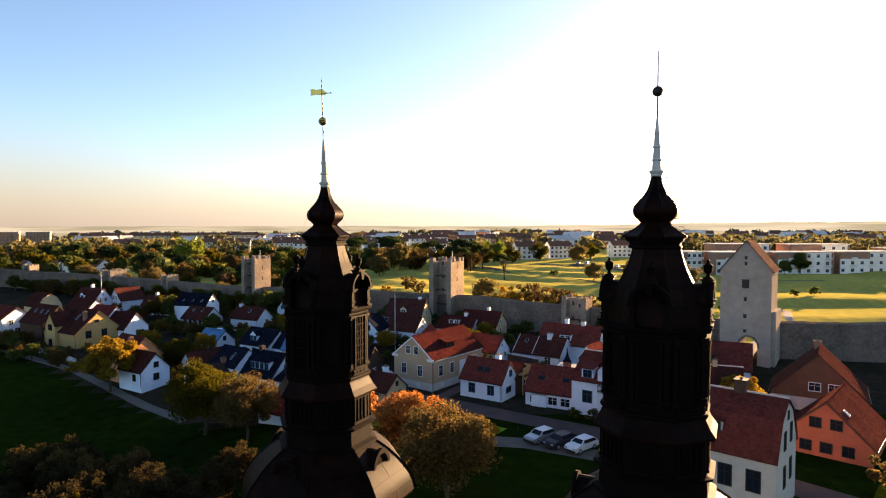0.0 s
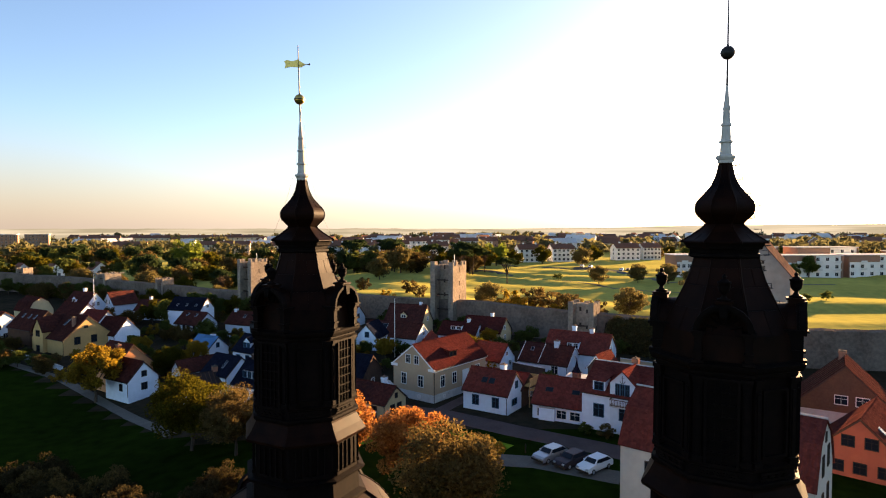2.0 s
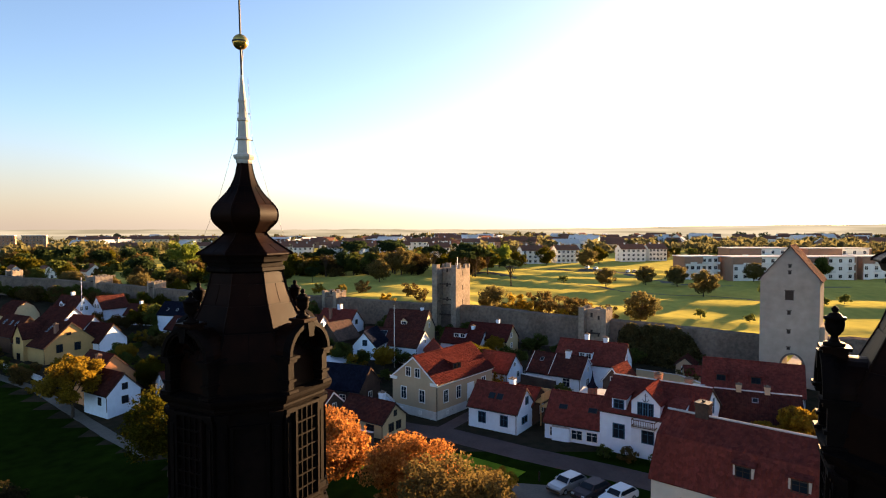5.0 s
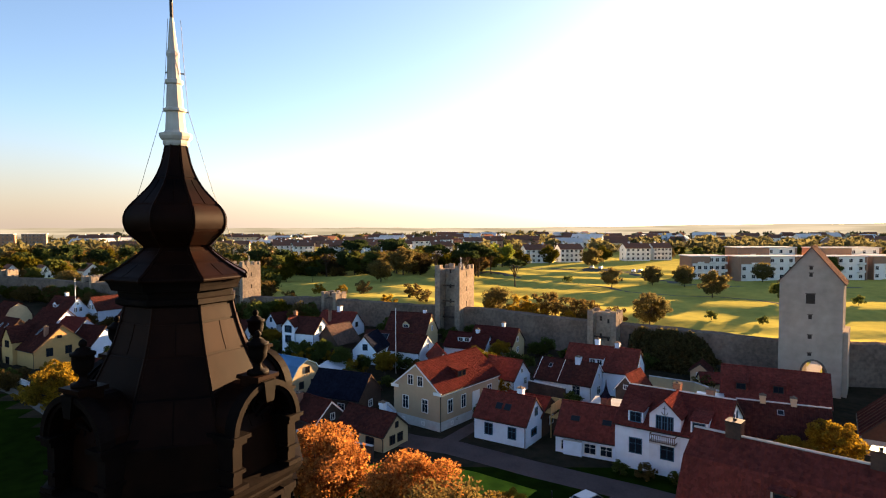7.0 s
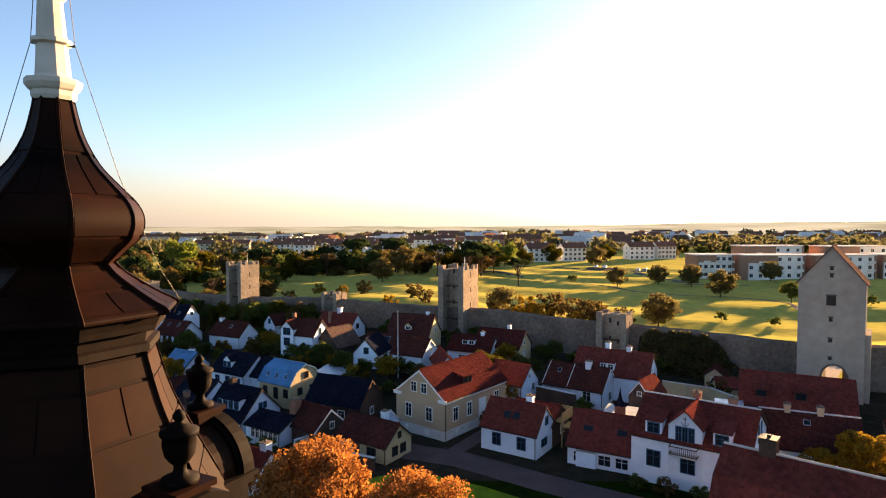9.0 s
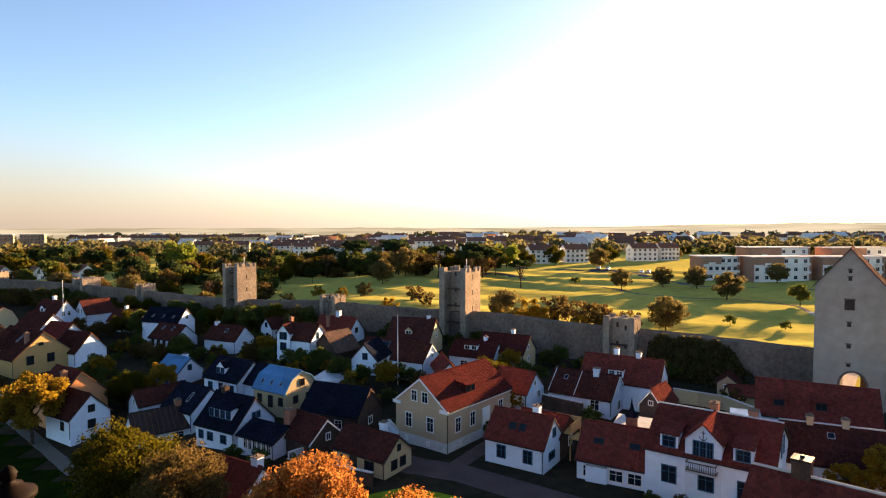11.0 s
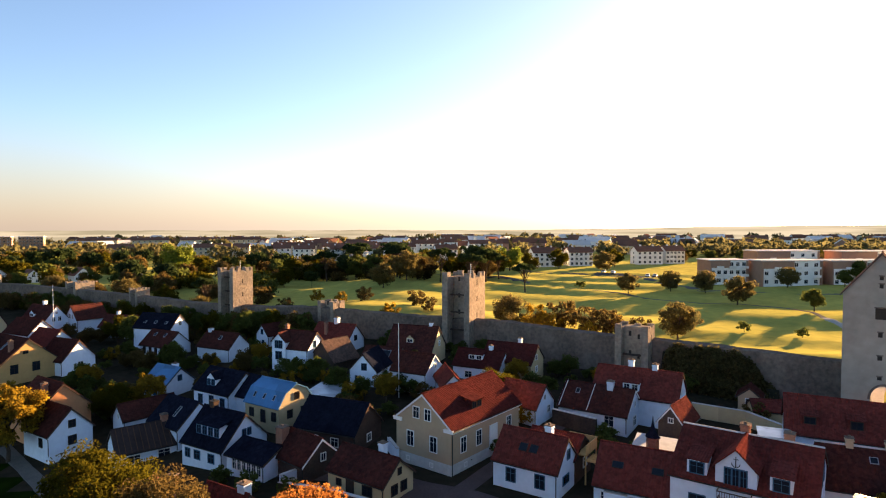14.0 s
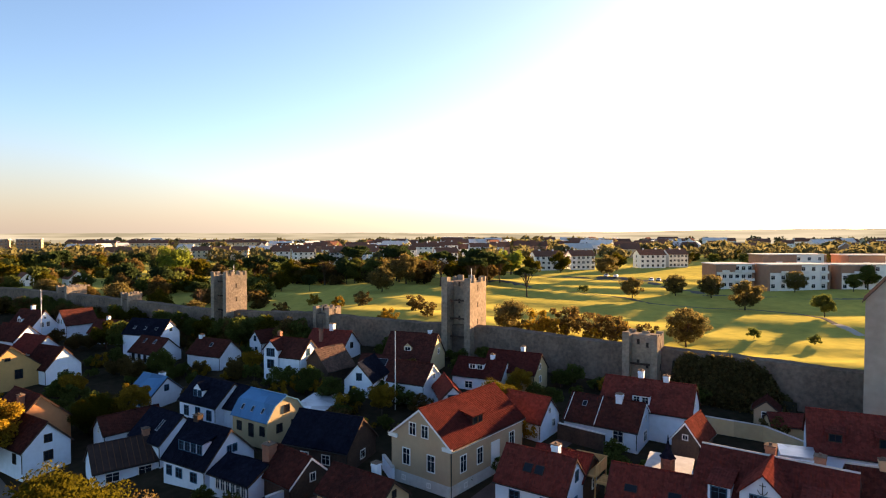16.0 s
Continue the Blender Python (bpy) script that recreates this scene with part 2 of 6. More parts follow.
# ---- mesh building ----
class Shape:
    """Collects vertices and faces for one mesh."""

    def __init__(self):
        self.v, self.f = [], []

    def add(self, verts, faces):
        o = len(self.v)
        self.v += [tuple(p) for p in verts]
        self.f += [tuple(i + o for i in q) for q in faces]
        return self

    def box(self, x0, x1, y0, y1, z0, z1, m=None):
        p = [(x, y, z) for z in (z0, z1) for x, y in ((x0, y0), (x1, y0), (x1, y1), (x0, y1))]
        if m is not None:
            p = [m @ Vector(q) for q in p]
        return self.add(p, [(3, 2, 1, 0), (4, 5, 6, 7), (0, 1, 5, 4), (1, 2, 6, 5), (2, 3, 7, 6), (3, 0, 4, 7)])

    def prism(self, base, d):
        """The polygon base swept by the vector d."""
        n = len(base)
        p = [Vector(q) for q in base]
        p += [q + Vector(d) for q in p]
        return self.add(p, [tuple(range(n))[::-1], tuple(range(n, 2 * n))] + [(i, (i + 1) % n, n + (i + 1) % n, n + i) for i in range(n)])

    def lathe(self, rings, sides=8, turn=0.0, centre=(0, 0), lean=(0, 0), close=True):
        """Rings of (z, radius) round the z axis; radius is to the corners."""
        o = len(self.v)
        z00 = rings[0][0]
        for z, r in rings:
            for k in range(sides):
                a = turn + 2 * math.pi * k / sides
                self.v.append((centre[0] + r * math.sin(a) + lean[0] * (z - z00), centre[1] + r * math.cos(a) + lean[1] * (z - z00), z))
        for i in range(len(rings) - 1):
            for k in range(sides):
                a, b = o + i * sides + k, o + i * sides + (k + 1) % sides
                self.f.append((a, b, b + sides, a + sides)[::-1])
        if close:
            self.f.append(tuple(o + k for k in range(sides)))
            self.f.append(tuple(o + (len(rings) - 1) * sides + k for k in range(sides))[::-1])
        return self

    def tube(self, pts, radii, sides=6):
        """A round bar through the points."""
        pts = [Vector(p) for p in pts]
        if not isinstance(radii, (list, tuple)):
            radii = [radii] * len(pts)
        o = len(self.v)
        for i, (p, r) in enumerate(zip(pts, radii)):
            d = (pts[min(i + 1, len(pts) - 1)] - pts[max(i - 1, 0)]).normalized()
            e = d.cross(Vector((0.31, 0.87, 0.2))).normalized()
            g = d.cross(e)
            for k in range(sides):
                a = 2 * math.pi * k / sides
                self.v.append(tuple(p + r * (math.cos(a) * e + math.sin(a) * g)))
        for i in range(len(pts) - 1):
            for k in range(sides):
                a, b = o + i * sides + k, o + i * sides + (k + 1) % sides
                self.f.append((a, b, b + sides, a + sides))
        self.f.append(tuple(o + k for k in range(sides))[::-1])
        self.f.append(tuple(o + (len(pts) - 1) * sides + k for k in range(sides)))
        return self

    def mesh(self, name, mat, smooth=False):
        me = bpy.data.meshes.new(name)
        me.from_pydata(self.v, [], self.f)
        me.materials.append(mat)
        if smooth:
            me.polygons.foreach_set("use_smooth", [True] * len(me.polygons))
        me.update()
        return me


def part(name, shape, mat, parent=None, label="", smooth=False):
    """One mesh object, under a thing where parent is given. shape may be a mesh that is shared."""
    me = shape if isinstance(shape, bpy.types.Mesh) else shape.mesh(name, mat, smooth)
    ob = new(name, me)
    ob.parent = parent
    if label:
        tagged(ob, label)
    return ob


def thing(name, m, label, category, group="", kind=""):
    ob = new(name)
    ob.matrix_basis = m
    return tagged(ob, label, category, group, kind)


def bearing(d):
    """Turn about z that carries +y to the compass bearing d (clockwise from +y)."""
    return -d


def smoothstep(t):
    t = min(max(t, 0.0), 1.0)
    return t * t * (3 - 2 * t)


def ground_z(x, y):
    low = -4.2 * smoothstep((-x - 2) / 60)
    rise = 0.035 * min(max(y - 100, 0), 75) * smoothstep((20 - x) / 60) + 0.012 * min(max(y - 100, 0), 75)
    mid = 1.3 * smoothstep((y - 104) / 22) * smoothstep((x + 75) / 40)
    far = 2.0 * smoothstep((y - 190) / 160)
    return low + rise + mid + far


# ---- ground ----
WALL_LINE = [(-420, 330), (-190, 258), (-127, 228), (-94, 208), (-58, 186), (-30, 168), (1, 154), (31, 134), (57, 117), (90, 113), (200, 118), (420, 150)]


def wall_y(x):
    for (xa, ya), (xb, yb) in zip(WALL_LINE, WALL_LINE[1:]):
        if xa <= x <= xb:
            return ya + (yb - ya) * (x - xa) / (xb - xa)
    return WALL_LINE[0][1] if x < 0 else WALL_LINE[-1][1]


def lawn_relief(x, y):
    """Old moats and banks in the meadow outside the wall."""
    d = y - wall_y(x)
    if d < 6:
        return 0.0
    fade = smoothstep((d - 6) / 20) * smoothstep((260 - d) / 80)
    u = d / 32.0 + 0.006 * x + 0.5 * noise.noise((x / 70, y / 70, 7))
    f = u - math.floor(u)
    bank = smoothstep(f / 0.25) if f < 0.25 else 1 - (f - 0.25) / 0.75
    high = 1.3 + 1.0 * noise.noise((x / 50, math.floor(u) * 3.7, 1))
    return fade * (high * bank + 0.45 * noise.noise((x / 35, y / 35, 0)) + 0.05 * noise.noise((x / 10, y / 10, 3)))


def build_ground():
    xs = sorted(set(list(np.arange(-260, 261, 5.0)) + list(np.arange(-1000, 1001, 40.0)) + [-4500, -3000, -2000, -1500, 1500, 2000, 3000, 4500]))
    ys = sorted(set(list(np.arange(-60, 361, 4.0)) + list(np.arange(380, 1000, 20.0)) + [-300, -150, 1100, 1250, 1500, 1800, 2200, 2800, 3500, 4600]))
    v = [(x, y, ground_z(x, y) + lawn_relief(x, y)) for y in ys for x in xs]
    n = len(xs)
    f = [(j * n + i, j * n + i + 1, (j + 1) * n + i + 1, (j + 1) * n + i) for j in range(len(ys) - 1) for i in range(n - 1)]
    me = bpy.data.meshes.new("ground")
    me.from_pydata(v, [], f)
    for m in (YARD, GRASS_SHADED, FIELD):
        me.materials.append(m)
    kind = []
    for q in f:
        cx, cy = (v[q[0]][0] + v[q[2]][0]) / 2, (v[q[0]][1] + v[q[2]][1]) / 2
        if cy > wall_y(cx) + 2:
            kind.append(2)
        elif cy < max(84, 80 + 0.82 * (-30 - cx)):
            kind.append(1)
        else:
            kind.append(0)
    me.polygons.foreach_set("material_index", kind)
    me.polygons.foreach_set("use_smooth", [True] * len(f))
    return tagged(new("ground", me), "sloping town ground with yards and grass meadow beyond the wall", "ground", kind="structure")


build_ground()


def strip(name, line, width, mat, label, lift=0.05, kind="structure", category="road"):
    """A road or path along a line of ground points."""
    s = Shape()
    pts = []
    for (xa, ya), (xb, yb) in zip(line, line[1:]):
        n = max(1, int(math.hypot(xb - xa, yb - ya) / 2.5))
        pts += [Vector((xa + (xb - xa) * i / n, ya + (yb - ya) * i / n)) for i in range(n)]
    pts.append(Vector(line[-1]))
    rows = []
    for i, p in enumerate(pts):
        d = (pts[min(i + 1, len(pts) - 1)] - pts[max(i - 1, 0)]).normalized()
        side = Vector((d.y, -d.x)) * width / 2
        ring = []
        for k in range(5):
            q = p + side * (k / 2 - 1)
            z = ground_z(q.x, q.y) + lawn_relief(q.x, q.y) + lift + (0.0 if 0 < k < 4 else -0.25)
            ring.append((q.x, q.y, z))
        rows.append(ring)
    for r in rows:
        s.v += r
    for i in range(len(rows) - 1):
        for k in range(4):
            a = i * 5 + k
            s.f.append((a, a + 1, a + 6, a + 5))
    return tagged(part(name, s, mat), label, category, kind=kind)


# ---- town wall and its towers ----
def town_wall():
    holder = thing("wall_town", Matrix(), "grey medieval limestone town wall with uneven top", "wall", kind="structure")
    gaps = [(56.2, 61.5)]
    x = -420.0
    while x < 420:
        step = 2.0 if -140 < x < 100 else 14.0
        x1 = x + step
        if not any(a - 0.2 < (x + x1) / 2 < b + 0.2 for a, b in gaps):
            s = Shape()
            ya, yb = wall_y(x), wall_y(x1)
            d = Vector((x1 - x, yb - ya, 0)).normalized()
            nrm = Vector((-d.y, d.x, 0)) * 0.75
            top = [7.6 + 0.25 * noise.noise((q * 0.35, 0, 0)) + 0.5 * noise.noise((q * 0.05, 5, 0)) for q in (x, x1)]
            pa, pb = Vector((x, ya, 0)), Vector((x1, yb, 0))
            za, zb = ground_z(x, ya), ground_z(x1, yb)
            base = []
            for p, z, t in ((pa, za, top[0]), (pb, zb, top[1])):
                for sgn in (-1, 1):
                    base.append((p.x + sgn * nrm.x, p.y + sgn * nrm.y, z - 2.5))
                    base.append((p.x + sgn * nrm.x, p.y + sgn * nrm.y, min(z, 2.2) * 0.6 + t * (0.97 if sgn < 0 else 1)))
            s.add(base, [(0, 1, 5, 4), (3, 2, 6, 7), (1, 3, 7, 5), (0, 2, 3, 1), (4, 5, 7, 6)])
            part("wall_length", s, LIMESTONE, holder)
        x = x1
    return holder


def wall_tower(x, y, th, w, d, top, label, merlons=3, open_back=True, pole=0.0):
    """A square wall tower whose town side is an open niche between two piers."""
    z0 = ground_z(x, y)
    t = thing("wall_tower", pose(x, y, z0, 0, 0, bearing(th)), label, "tower", "towers of the town wall")
    h = top - z0
    a = w / 2
    body = Shape()
    pier = w * 0.2
    body.box(-a, -a + pier, 0, d, -2, h)
    body.box(a - pier, a, 0, d, -2, h)
    body.box(-a + pier, a - pier, d * 0.4, d, -2, h)
    part("masonry", body, TOWER_STONE, t)
    if open_back:
        for k, zz in enumerate(np.arange(4.0, h - 1.5, 3.6)):
            part("floor_beam", Shape().box(-a + pier - 0.05, a - pier + 0.05, d * 0.18, d * 0.18 + 0.3, zz, zz + 0.3), TARRED, t)
    step = w / (2 * merlons - 1)
    for k in range(merlons):
        x0 = -a + 2 * k * step
        for y0, y1 in ((0.0, 0.5), (d - 0.5, d)):
            if y0 == 0.0 and not (x0 < -a + pier or x0 + step > a - pier):
                continue
            part("merlon", Shape().box(x0, x0 + step, y0, y1, h, h + (0.9 if h > 12 else 0.4) + 0.25 * noise.noise((x + k, y, 0))), TOWER_STONE, t)
    for k in range(max(2, merlons - 1)):
        y0 = d * 0.25 + k * d * 0.4
        for xs in (-a, a - 0.5):
            part("merlon", Shape().box(xs, xs + 0.5, y0, y0 + step * 0.8, h, h + (0.85 if h > 12 else 0.35)), TOWER_STONE, t)
    for zz in np.arange(3.2, h - 1.2, 3.4):
        for xs in (-a - 0.012, a - 0.2):
            part("arrow_slit", Shape().box(xs, xs + 0.212, d * 0.45, d * 0.45 + 0.35, zz, zz + 1.1), DARK_FRAME, t)
        part("arrow_slit", Shape().box(-0.9, -0.45, d * 0.4 - 0.012, d * 0.4 + 0.1, zz + 0.6, zz + 1.5), DARK_FRAME, t)
        part("arrow_slit", Shape().box(0.6, 1.0, d * 0.4 - 0.012, d * 0.4 + 0.1, zz + 0.2, zz + 1.0), DARK_FRAME, t)
    if pole:
        part("pole", Shape().tube([(a * 0.4, d * 0.6, h - 0.5), (a * 0.4, d * 0.6, h + pole)], 0.06), FRAME, t)
    return t


def gate_tower():
    """Tall gabled gate tower with a pointed passage."""
    z0 = 1.2
    x, y, th, w, d, he, hr = 57.0, 112.4, 36.0, 8.7, 8.0, 17.2, 22.6
    t = thing("gate_tower", pose(x, y, z0, 0, 0, bearing(th)), "tall grey rendered gate tower with gabled tile roof", "tower")
    a, g, gh = w / 2, 1.6, 4.6
    gx = 0.6
    s = Shape()
    # front and back faces with the passage cut through
    arch = [(gx - g, 0.0)] + [(gx + g * math.cos(q) * (1 if q < math.pi / 2 else 1), 2.6 + (gh - 2.6) * math.sin(q)) for q in np.linspace(math.pi, 0, 13)] + [(gx + g, 0.0)]
    outer = [(-a, -2), (-a, he), (0, hr), (a, he), (a, -2), (gx + g, -2)] + [(p[0], p[1]) for p in arch[::-1]] + [(gx - g, -2)]
    n = len(outer)
    s.v = [(px, 0.0, pz) for px, pz in outer] + [(px, d, pz) for px, pz in outer]
    s.f = [tuple(range(n)), tuple(range(n, 2 * n))[::-1]] + [(i, n + i, n + (i + 1) % n, (i + 1) % n) for i in range(n)]
    part("masonry", s, PLASTERED, t)
    arch_ring(t, gx, g, gh, 2.6)
    for sgn in (-1, 1):
        k = (hr - he) / a
        ov = 0.35
        slab = [(0, -0.3, hr + 0.02), (sgn * (a + ov), -0.3, he - ov * k + 0.02), (sgn * (a + ov), -0.3, he - ov * k + 0.22), (0, -0.3, hr + 0.24)]
        part("roof_slope", Shape().prism(slab if sgn > 0 else slab[::-1], (0, d + 0.6, 0)), TILE_GREY, t)
    part("ridge_cap", Shape().tube([(0, -0.32, hr + 0.22), (0, d + 0.32, hr + 0.22)], 0.14), TILE_GREY, t)
    holes = [(0.0, 19.4, 0.45, 0.5), (0.0, 18.3, 0.45, 0.55), (0.0, 14.5, 1.25, 1.55), (0.0, 11.6, 0.5, 0.65), (0.0, 8.4, 0.55, 0.6), (0.0, 5.6, 0.5, 0.45)]
    for hx, hz, hw, hh in holes:
        part("opening", Shape().box(hx - hw / 2, hx + hw / 2, -0.015, 0.3, hz - hh / 2, hz + hh / 2), DARK_FRAME, t)
        part("lintel", Shape().box(hx - hw / 2 - 0.12, hx + hw / 2 + 0.12, -0.05, 0.25, hz + hh / 2, hz + hh / 2 + 0.16), LIMESTONE, t)
    part("buttress", Shape().box(a, a + 0.7, 1.0, d, -2, 9.5), PLASTERED, t)
    return t


def arch_ring(t, gx, g, gh, spring):
    q = [i * math.pi / 14 for i in range(15)]
    inner = [(gx + g * math.cos(a), spring + (gh - spring) * math.sin(a)) for a in q]
    outer = [(gx + (g + 0.3) * math.cos(a), spring + (gh + 0.3 - spring) * math.sin(a)) for a in q]
    for i in range(14):
        p = [inner[i], outer[i], outer[i + 1], inner[i + 1]]
        part("arch_stone", Shape().prism([(px, -0.06, pz) for px, pz in p], (0, 0.3, 0)), LIMESTONE, t)


# ---- houses ----
_windows = {}


def window_mesh(w, h, mat):
    key = (round(w, 2), round(h, 2), mat.name)
    if key not in _windows:
        s, p = Shape(), Shape()
        b = 0.09
        a, c, e, f = w / 2 + b, h / 2 + b, w / 2, h / 2
        for y in (-0.07, 0.02):
            s.v += [(-a, y, -c), (a, y, -c), (a, y, c), (-a, y, c), (-e, y, -f), (e, y, -f), (e, y, f), (-e, y, f)]
        for k in range(4):
            n = (k + 1) % 4
            s.f += [(k, n, 4 + n, 4 + k), (8 + k, 12 + k, 12 + n, 8 + n), (k, 8 + k, 8 + n, n), (4 + k, 4 + n, 12 + n, 12 + k)]
        s.box(-0.02, 0.02, -0.05, 0.015, -f, f)
        if h > 0.8:
            s.box(-e, e, -0.045, 0.015, h * 0.15 - 0.016, h * 0.15 + 0.016)
        p.box(-w / 2, w / 2, -0.02, 0.02, -h / 2, h / 2)
        _windows[key] = (s.mesh("window", mat), p.mesh("pane", GLASS))
    return _windows[key]


def window(parent, m, w, h, mat=None, pane=True):
    f, p = window_mesh(w, h, mat or FRAME)
    ob = part("window", f, None, parent)
    ob.matrix_basis = m
    po = part("pane", p, None, ob)
    return ob


def roof_pair(parent, w, y0, y1, ze, zr, mat, ov=0.3, thick=0.14, cx=0.0, name="roof_slope", axis="y"):
    """Two slabs that meet at a ridge along y (or along x for a cross gable)."""
    k = (zr - ze) / (w / 2)
    for sgn in (-1, 1):
        p = [(0, zr), (sgn * (w / 2 + ov), ze - ov * k), (sgn * (w / 2 + ov), ze - ov * k + thick * 1.2), (0, zr + thick * 1.35)]
        if sgn < 0:
            p = p[::-1]
        if axis == "y":
            part(name, Shape().prism([(cx + a, y0, b) for a, b in p], (0, y1 - y0, 0)), mat, parent)
        else:
            part(name, Shape().prism([(y0, cx + a, b) for a, b in p], (y1 - y0, 0, 0)), mat, parent)


def house(x, y, z0, th, L, W, he, hr, wall, roof, label, front=(), left=(), right=(), chimneys=(), dormers=(), cross=None, verge=None, wframe=None,
          gambrel=False, plinth=0.0, door=(), skylights=(), gutters=True, group="houses of the old town", ribs=(), rib=None, returns=False, ridge=None):
    """A gabled house. Local x is to the right seen from its front gable, y runs along the ridge away from it.
    front: windows (x, z, w, h) on the gable; left, right: (y, z, w, h) on the long sides."""
    t = thing("house", pose(x, y, z0, 0, 0, bearing(th)), label, "house", group)
    a = W / 2
    slope = (hr - he) / a
    if gambrel:
        bx, bz = a * 0.60, he + (hr - he) * 0.66
        prof = [(-a, -4), (-a, he), (-bx, bz), (0, hr), (bx, bz), (a, he), (a, -4)]
    else:
        prof = [(-a, -2), (-a, he), (0, hr), (a, he), (a, -2)]
    part("wall", Shape().prism([(px, 0, pz) for px, pz in prof], (0, L, 0)), wall, t)
    if plinth:
        part("plinth", Shape().box(-a - 0.05, a + 0.05, -0.05, L + 0.05, -2, plinth), PLINTH, t)
    og = 0.16
    if gambrel:
        for sgn in (-1, 1):
            for (xa, za), (xb, zb) in (((0, hr), (bx, bz)), ((bx, bz), (a + 0.2, he - 0.2 * (bz - he) / (a - bx)))):
                p = [(sgn * xa, -og, za), (sgn * xb, -og, zb), (sgn * (xb + 0.1), -og, zb + 0.12), (sgn * (xa + (0.1 if xa else 0)), -og, za + 0.14)]
                part("roof_slope", Shape().prism(p if sgn > 0 else p[::-1], (0, L + 2 * og, 0)), roof, t)
    else:
        roof_pair(t, W, -og, L + og, he, hr, roof)
        k = slope
        for yy in (-og - 0.03, L + og):
            for sgn in (-1, 1):
                p = [(0, yy, hr - 0.14), (sgn * (a + 0.3), yy, he - 0.3 * k - 0.14), (sgn * (a + 0.3), yy, he - 0.3 * k + 0.1), (0, yy, hr + 0.12)]
                part("bargeboard", Shape().prism(p if sgn > 0 else p[::-1], (0, 0.03, 0)), verge or TARRED, t)
    # Where given, a paler ridge cap paints the bright sunlit line along it.
    part("ridge_cap", Shape().tube([(0, -og, hr + 0.16), (0, L + og, hr + 0.16)], 0.11), ridge or roof, t)
    if gutters and not gambrel:
        zg = he - 0.3 * slope - 0.02
        for sgn in (-1, 1):
            part("gutter", Shape().tube([(sgn * (a + 0.36), -og, zg), (sgn * (a + 0.36), L + og, zg)], 0.06), IRON, t)
        sg = -1 if th < 0 else 1
        part("downpipe", Shape().tube([(sg * (a + 0.34), 0.1, zg), (sg * (a + 0.06), 0.12, zg - 0.35), (sg * (a + 0.06), 0.12, 0.0)], 0.05), IRON, t)
    for wx, wz, ww, wh in front:
        window(t, pose(wx, -0.012, wz), ww, wh, wframe)
    for wy, wz, ww, wh in left:
        window(t, pose(-a - 0.012, wy, wz, 0, 0, -90), ww, wh, wframe)
    for wy, wz, ww, wh in right:
        window(t, pose(a + 0.012, wy, wz, 0, 0, 90), ww, wh, wframe)
    for side, q, dw, dh, dm in door:
        m = {"front": pose(q, -0.02, 0), "left": pose(-a - 0.02, q, 0, 0, 0, -90), "right": pose(a + 0.02, q, 0, 0, 0, 90)}[side]
        d = part("door", Shape().box(-dw / 2, dw / 2, -0.03, 0.03, plinth, plinth + dh).box(-dw / 2 - 0.1, -dw / 2, -0.06, 0.03, plinth, plinth + dh + 0.1).box(dw / 2, dw / 2 + 0.1, -0.06, 0.03, plinth, plinth + dh + 0.1).box(-dw / 2, dw / 2, -0.06, 0.03, plinth + dh, plinth + dh + 0.1), dm, t)
        d.matrix_basis = m
    for cy, cx, ch, cw, cm in chimneys:
        zt = hr + ch
        zb = hr - abs(cx) * slope - 0.5
        c = part("chimney", Shape().box(cx - cw / 2, cx + cw / 2, cy - cw / 2, cy + cw / 2, zb, zt).box(cx - cw / 2 - 0.06, cx + cw / 2 + 0.06, cy - cw / 2 - 0.06, cy + cw / 2 + 0.06, zt - 0.28, zt - 0.14), cm, t)
        part("chimney_cap", Shape().box(cx - cw / 2 - 0.08, cx + cw / 2 + 0.08, cy - cw / 2 - 0.08, cy + cw / 2 + 0.08, zt, zt + 0.07).box(cx - 0.12, cx + 0.12, cy - 0.12, cy + 0.12, zt + 0.07, zt + 0.25), IRON if cm is TARRED else LIMESTONE, c)
    for side, dy, dw, zb, zt, kind in dormers:
        sg = -1 if side == "left" else 1
        pitch = (bz - he) / (a - bx) if gambrel else slope
        xo = sg * (a - (zb - he) / pitch)
        if kind in ("shed", "dark"):
            xi = sg * max(0.0, a - (zt - he) / pitch - 1.2)
            dorm = part("dormer", Shape().box(min(xo, xi * 0.5), max(xo, xi * 0.5), dy - dw / 2, dy + dw / 2, zb - 0.4, zt), wall if kind != "dark" else roof, t)
            p = [(xo + sg * 0.25, dy - dw / 2 - 0.15, zt + 0.02), (0, dy - dw / 2 - 0.15, min(hr, zt + 0.7)), (0, dy - dw / 2 - 0.15, min(hr, zt + 0.7) + 0.1), (xo + sg * 0.25, dy - dw / 2 - 0.15, zt + 0.12)]
            part("dormer_roof", Shape().prism(p, (0, dw + 0.3, 0)), roof, dorm)
        else:
            dorm = part("dormer", Shape().prism([(xo, dy - dw / 2, zb - 0.4), (xo, dy + dw / 2, zb - 0.4), (xo, dy + dw / 2, zt), (xo, dy, zt + dw * 0.45), (xo, dy - dw / 2, zt)], (-xo * 0.92, 0, 0)), wall if kind == "gable" else TARRED, t)
            roof_pair(dorm, dw, min(xo + sg * 0.15, 0), max(xo + sg * 0.15, 0), zt, zt + dw * 0.45, roof, ov=0.15, thick=0.08, cx=dy, name="dormer_roof", axis="x")
        n = max(1, int(dw / 0.95))
        for i in range(n):
            yy = dy + (i - (n - 1) / 2) * (dw / n)
            window(dorm, pose(xo + sg * 0.012, yy, (zb + zt) / 2 + 0.02, 0, 0, 90 * sg), dw / n * 0.66, (zt - zb) * 0.7, DARK_FRAME if kind == "dark" else wframe)
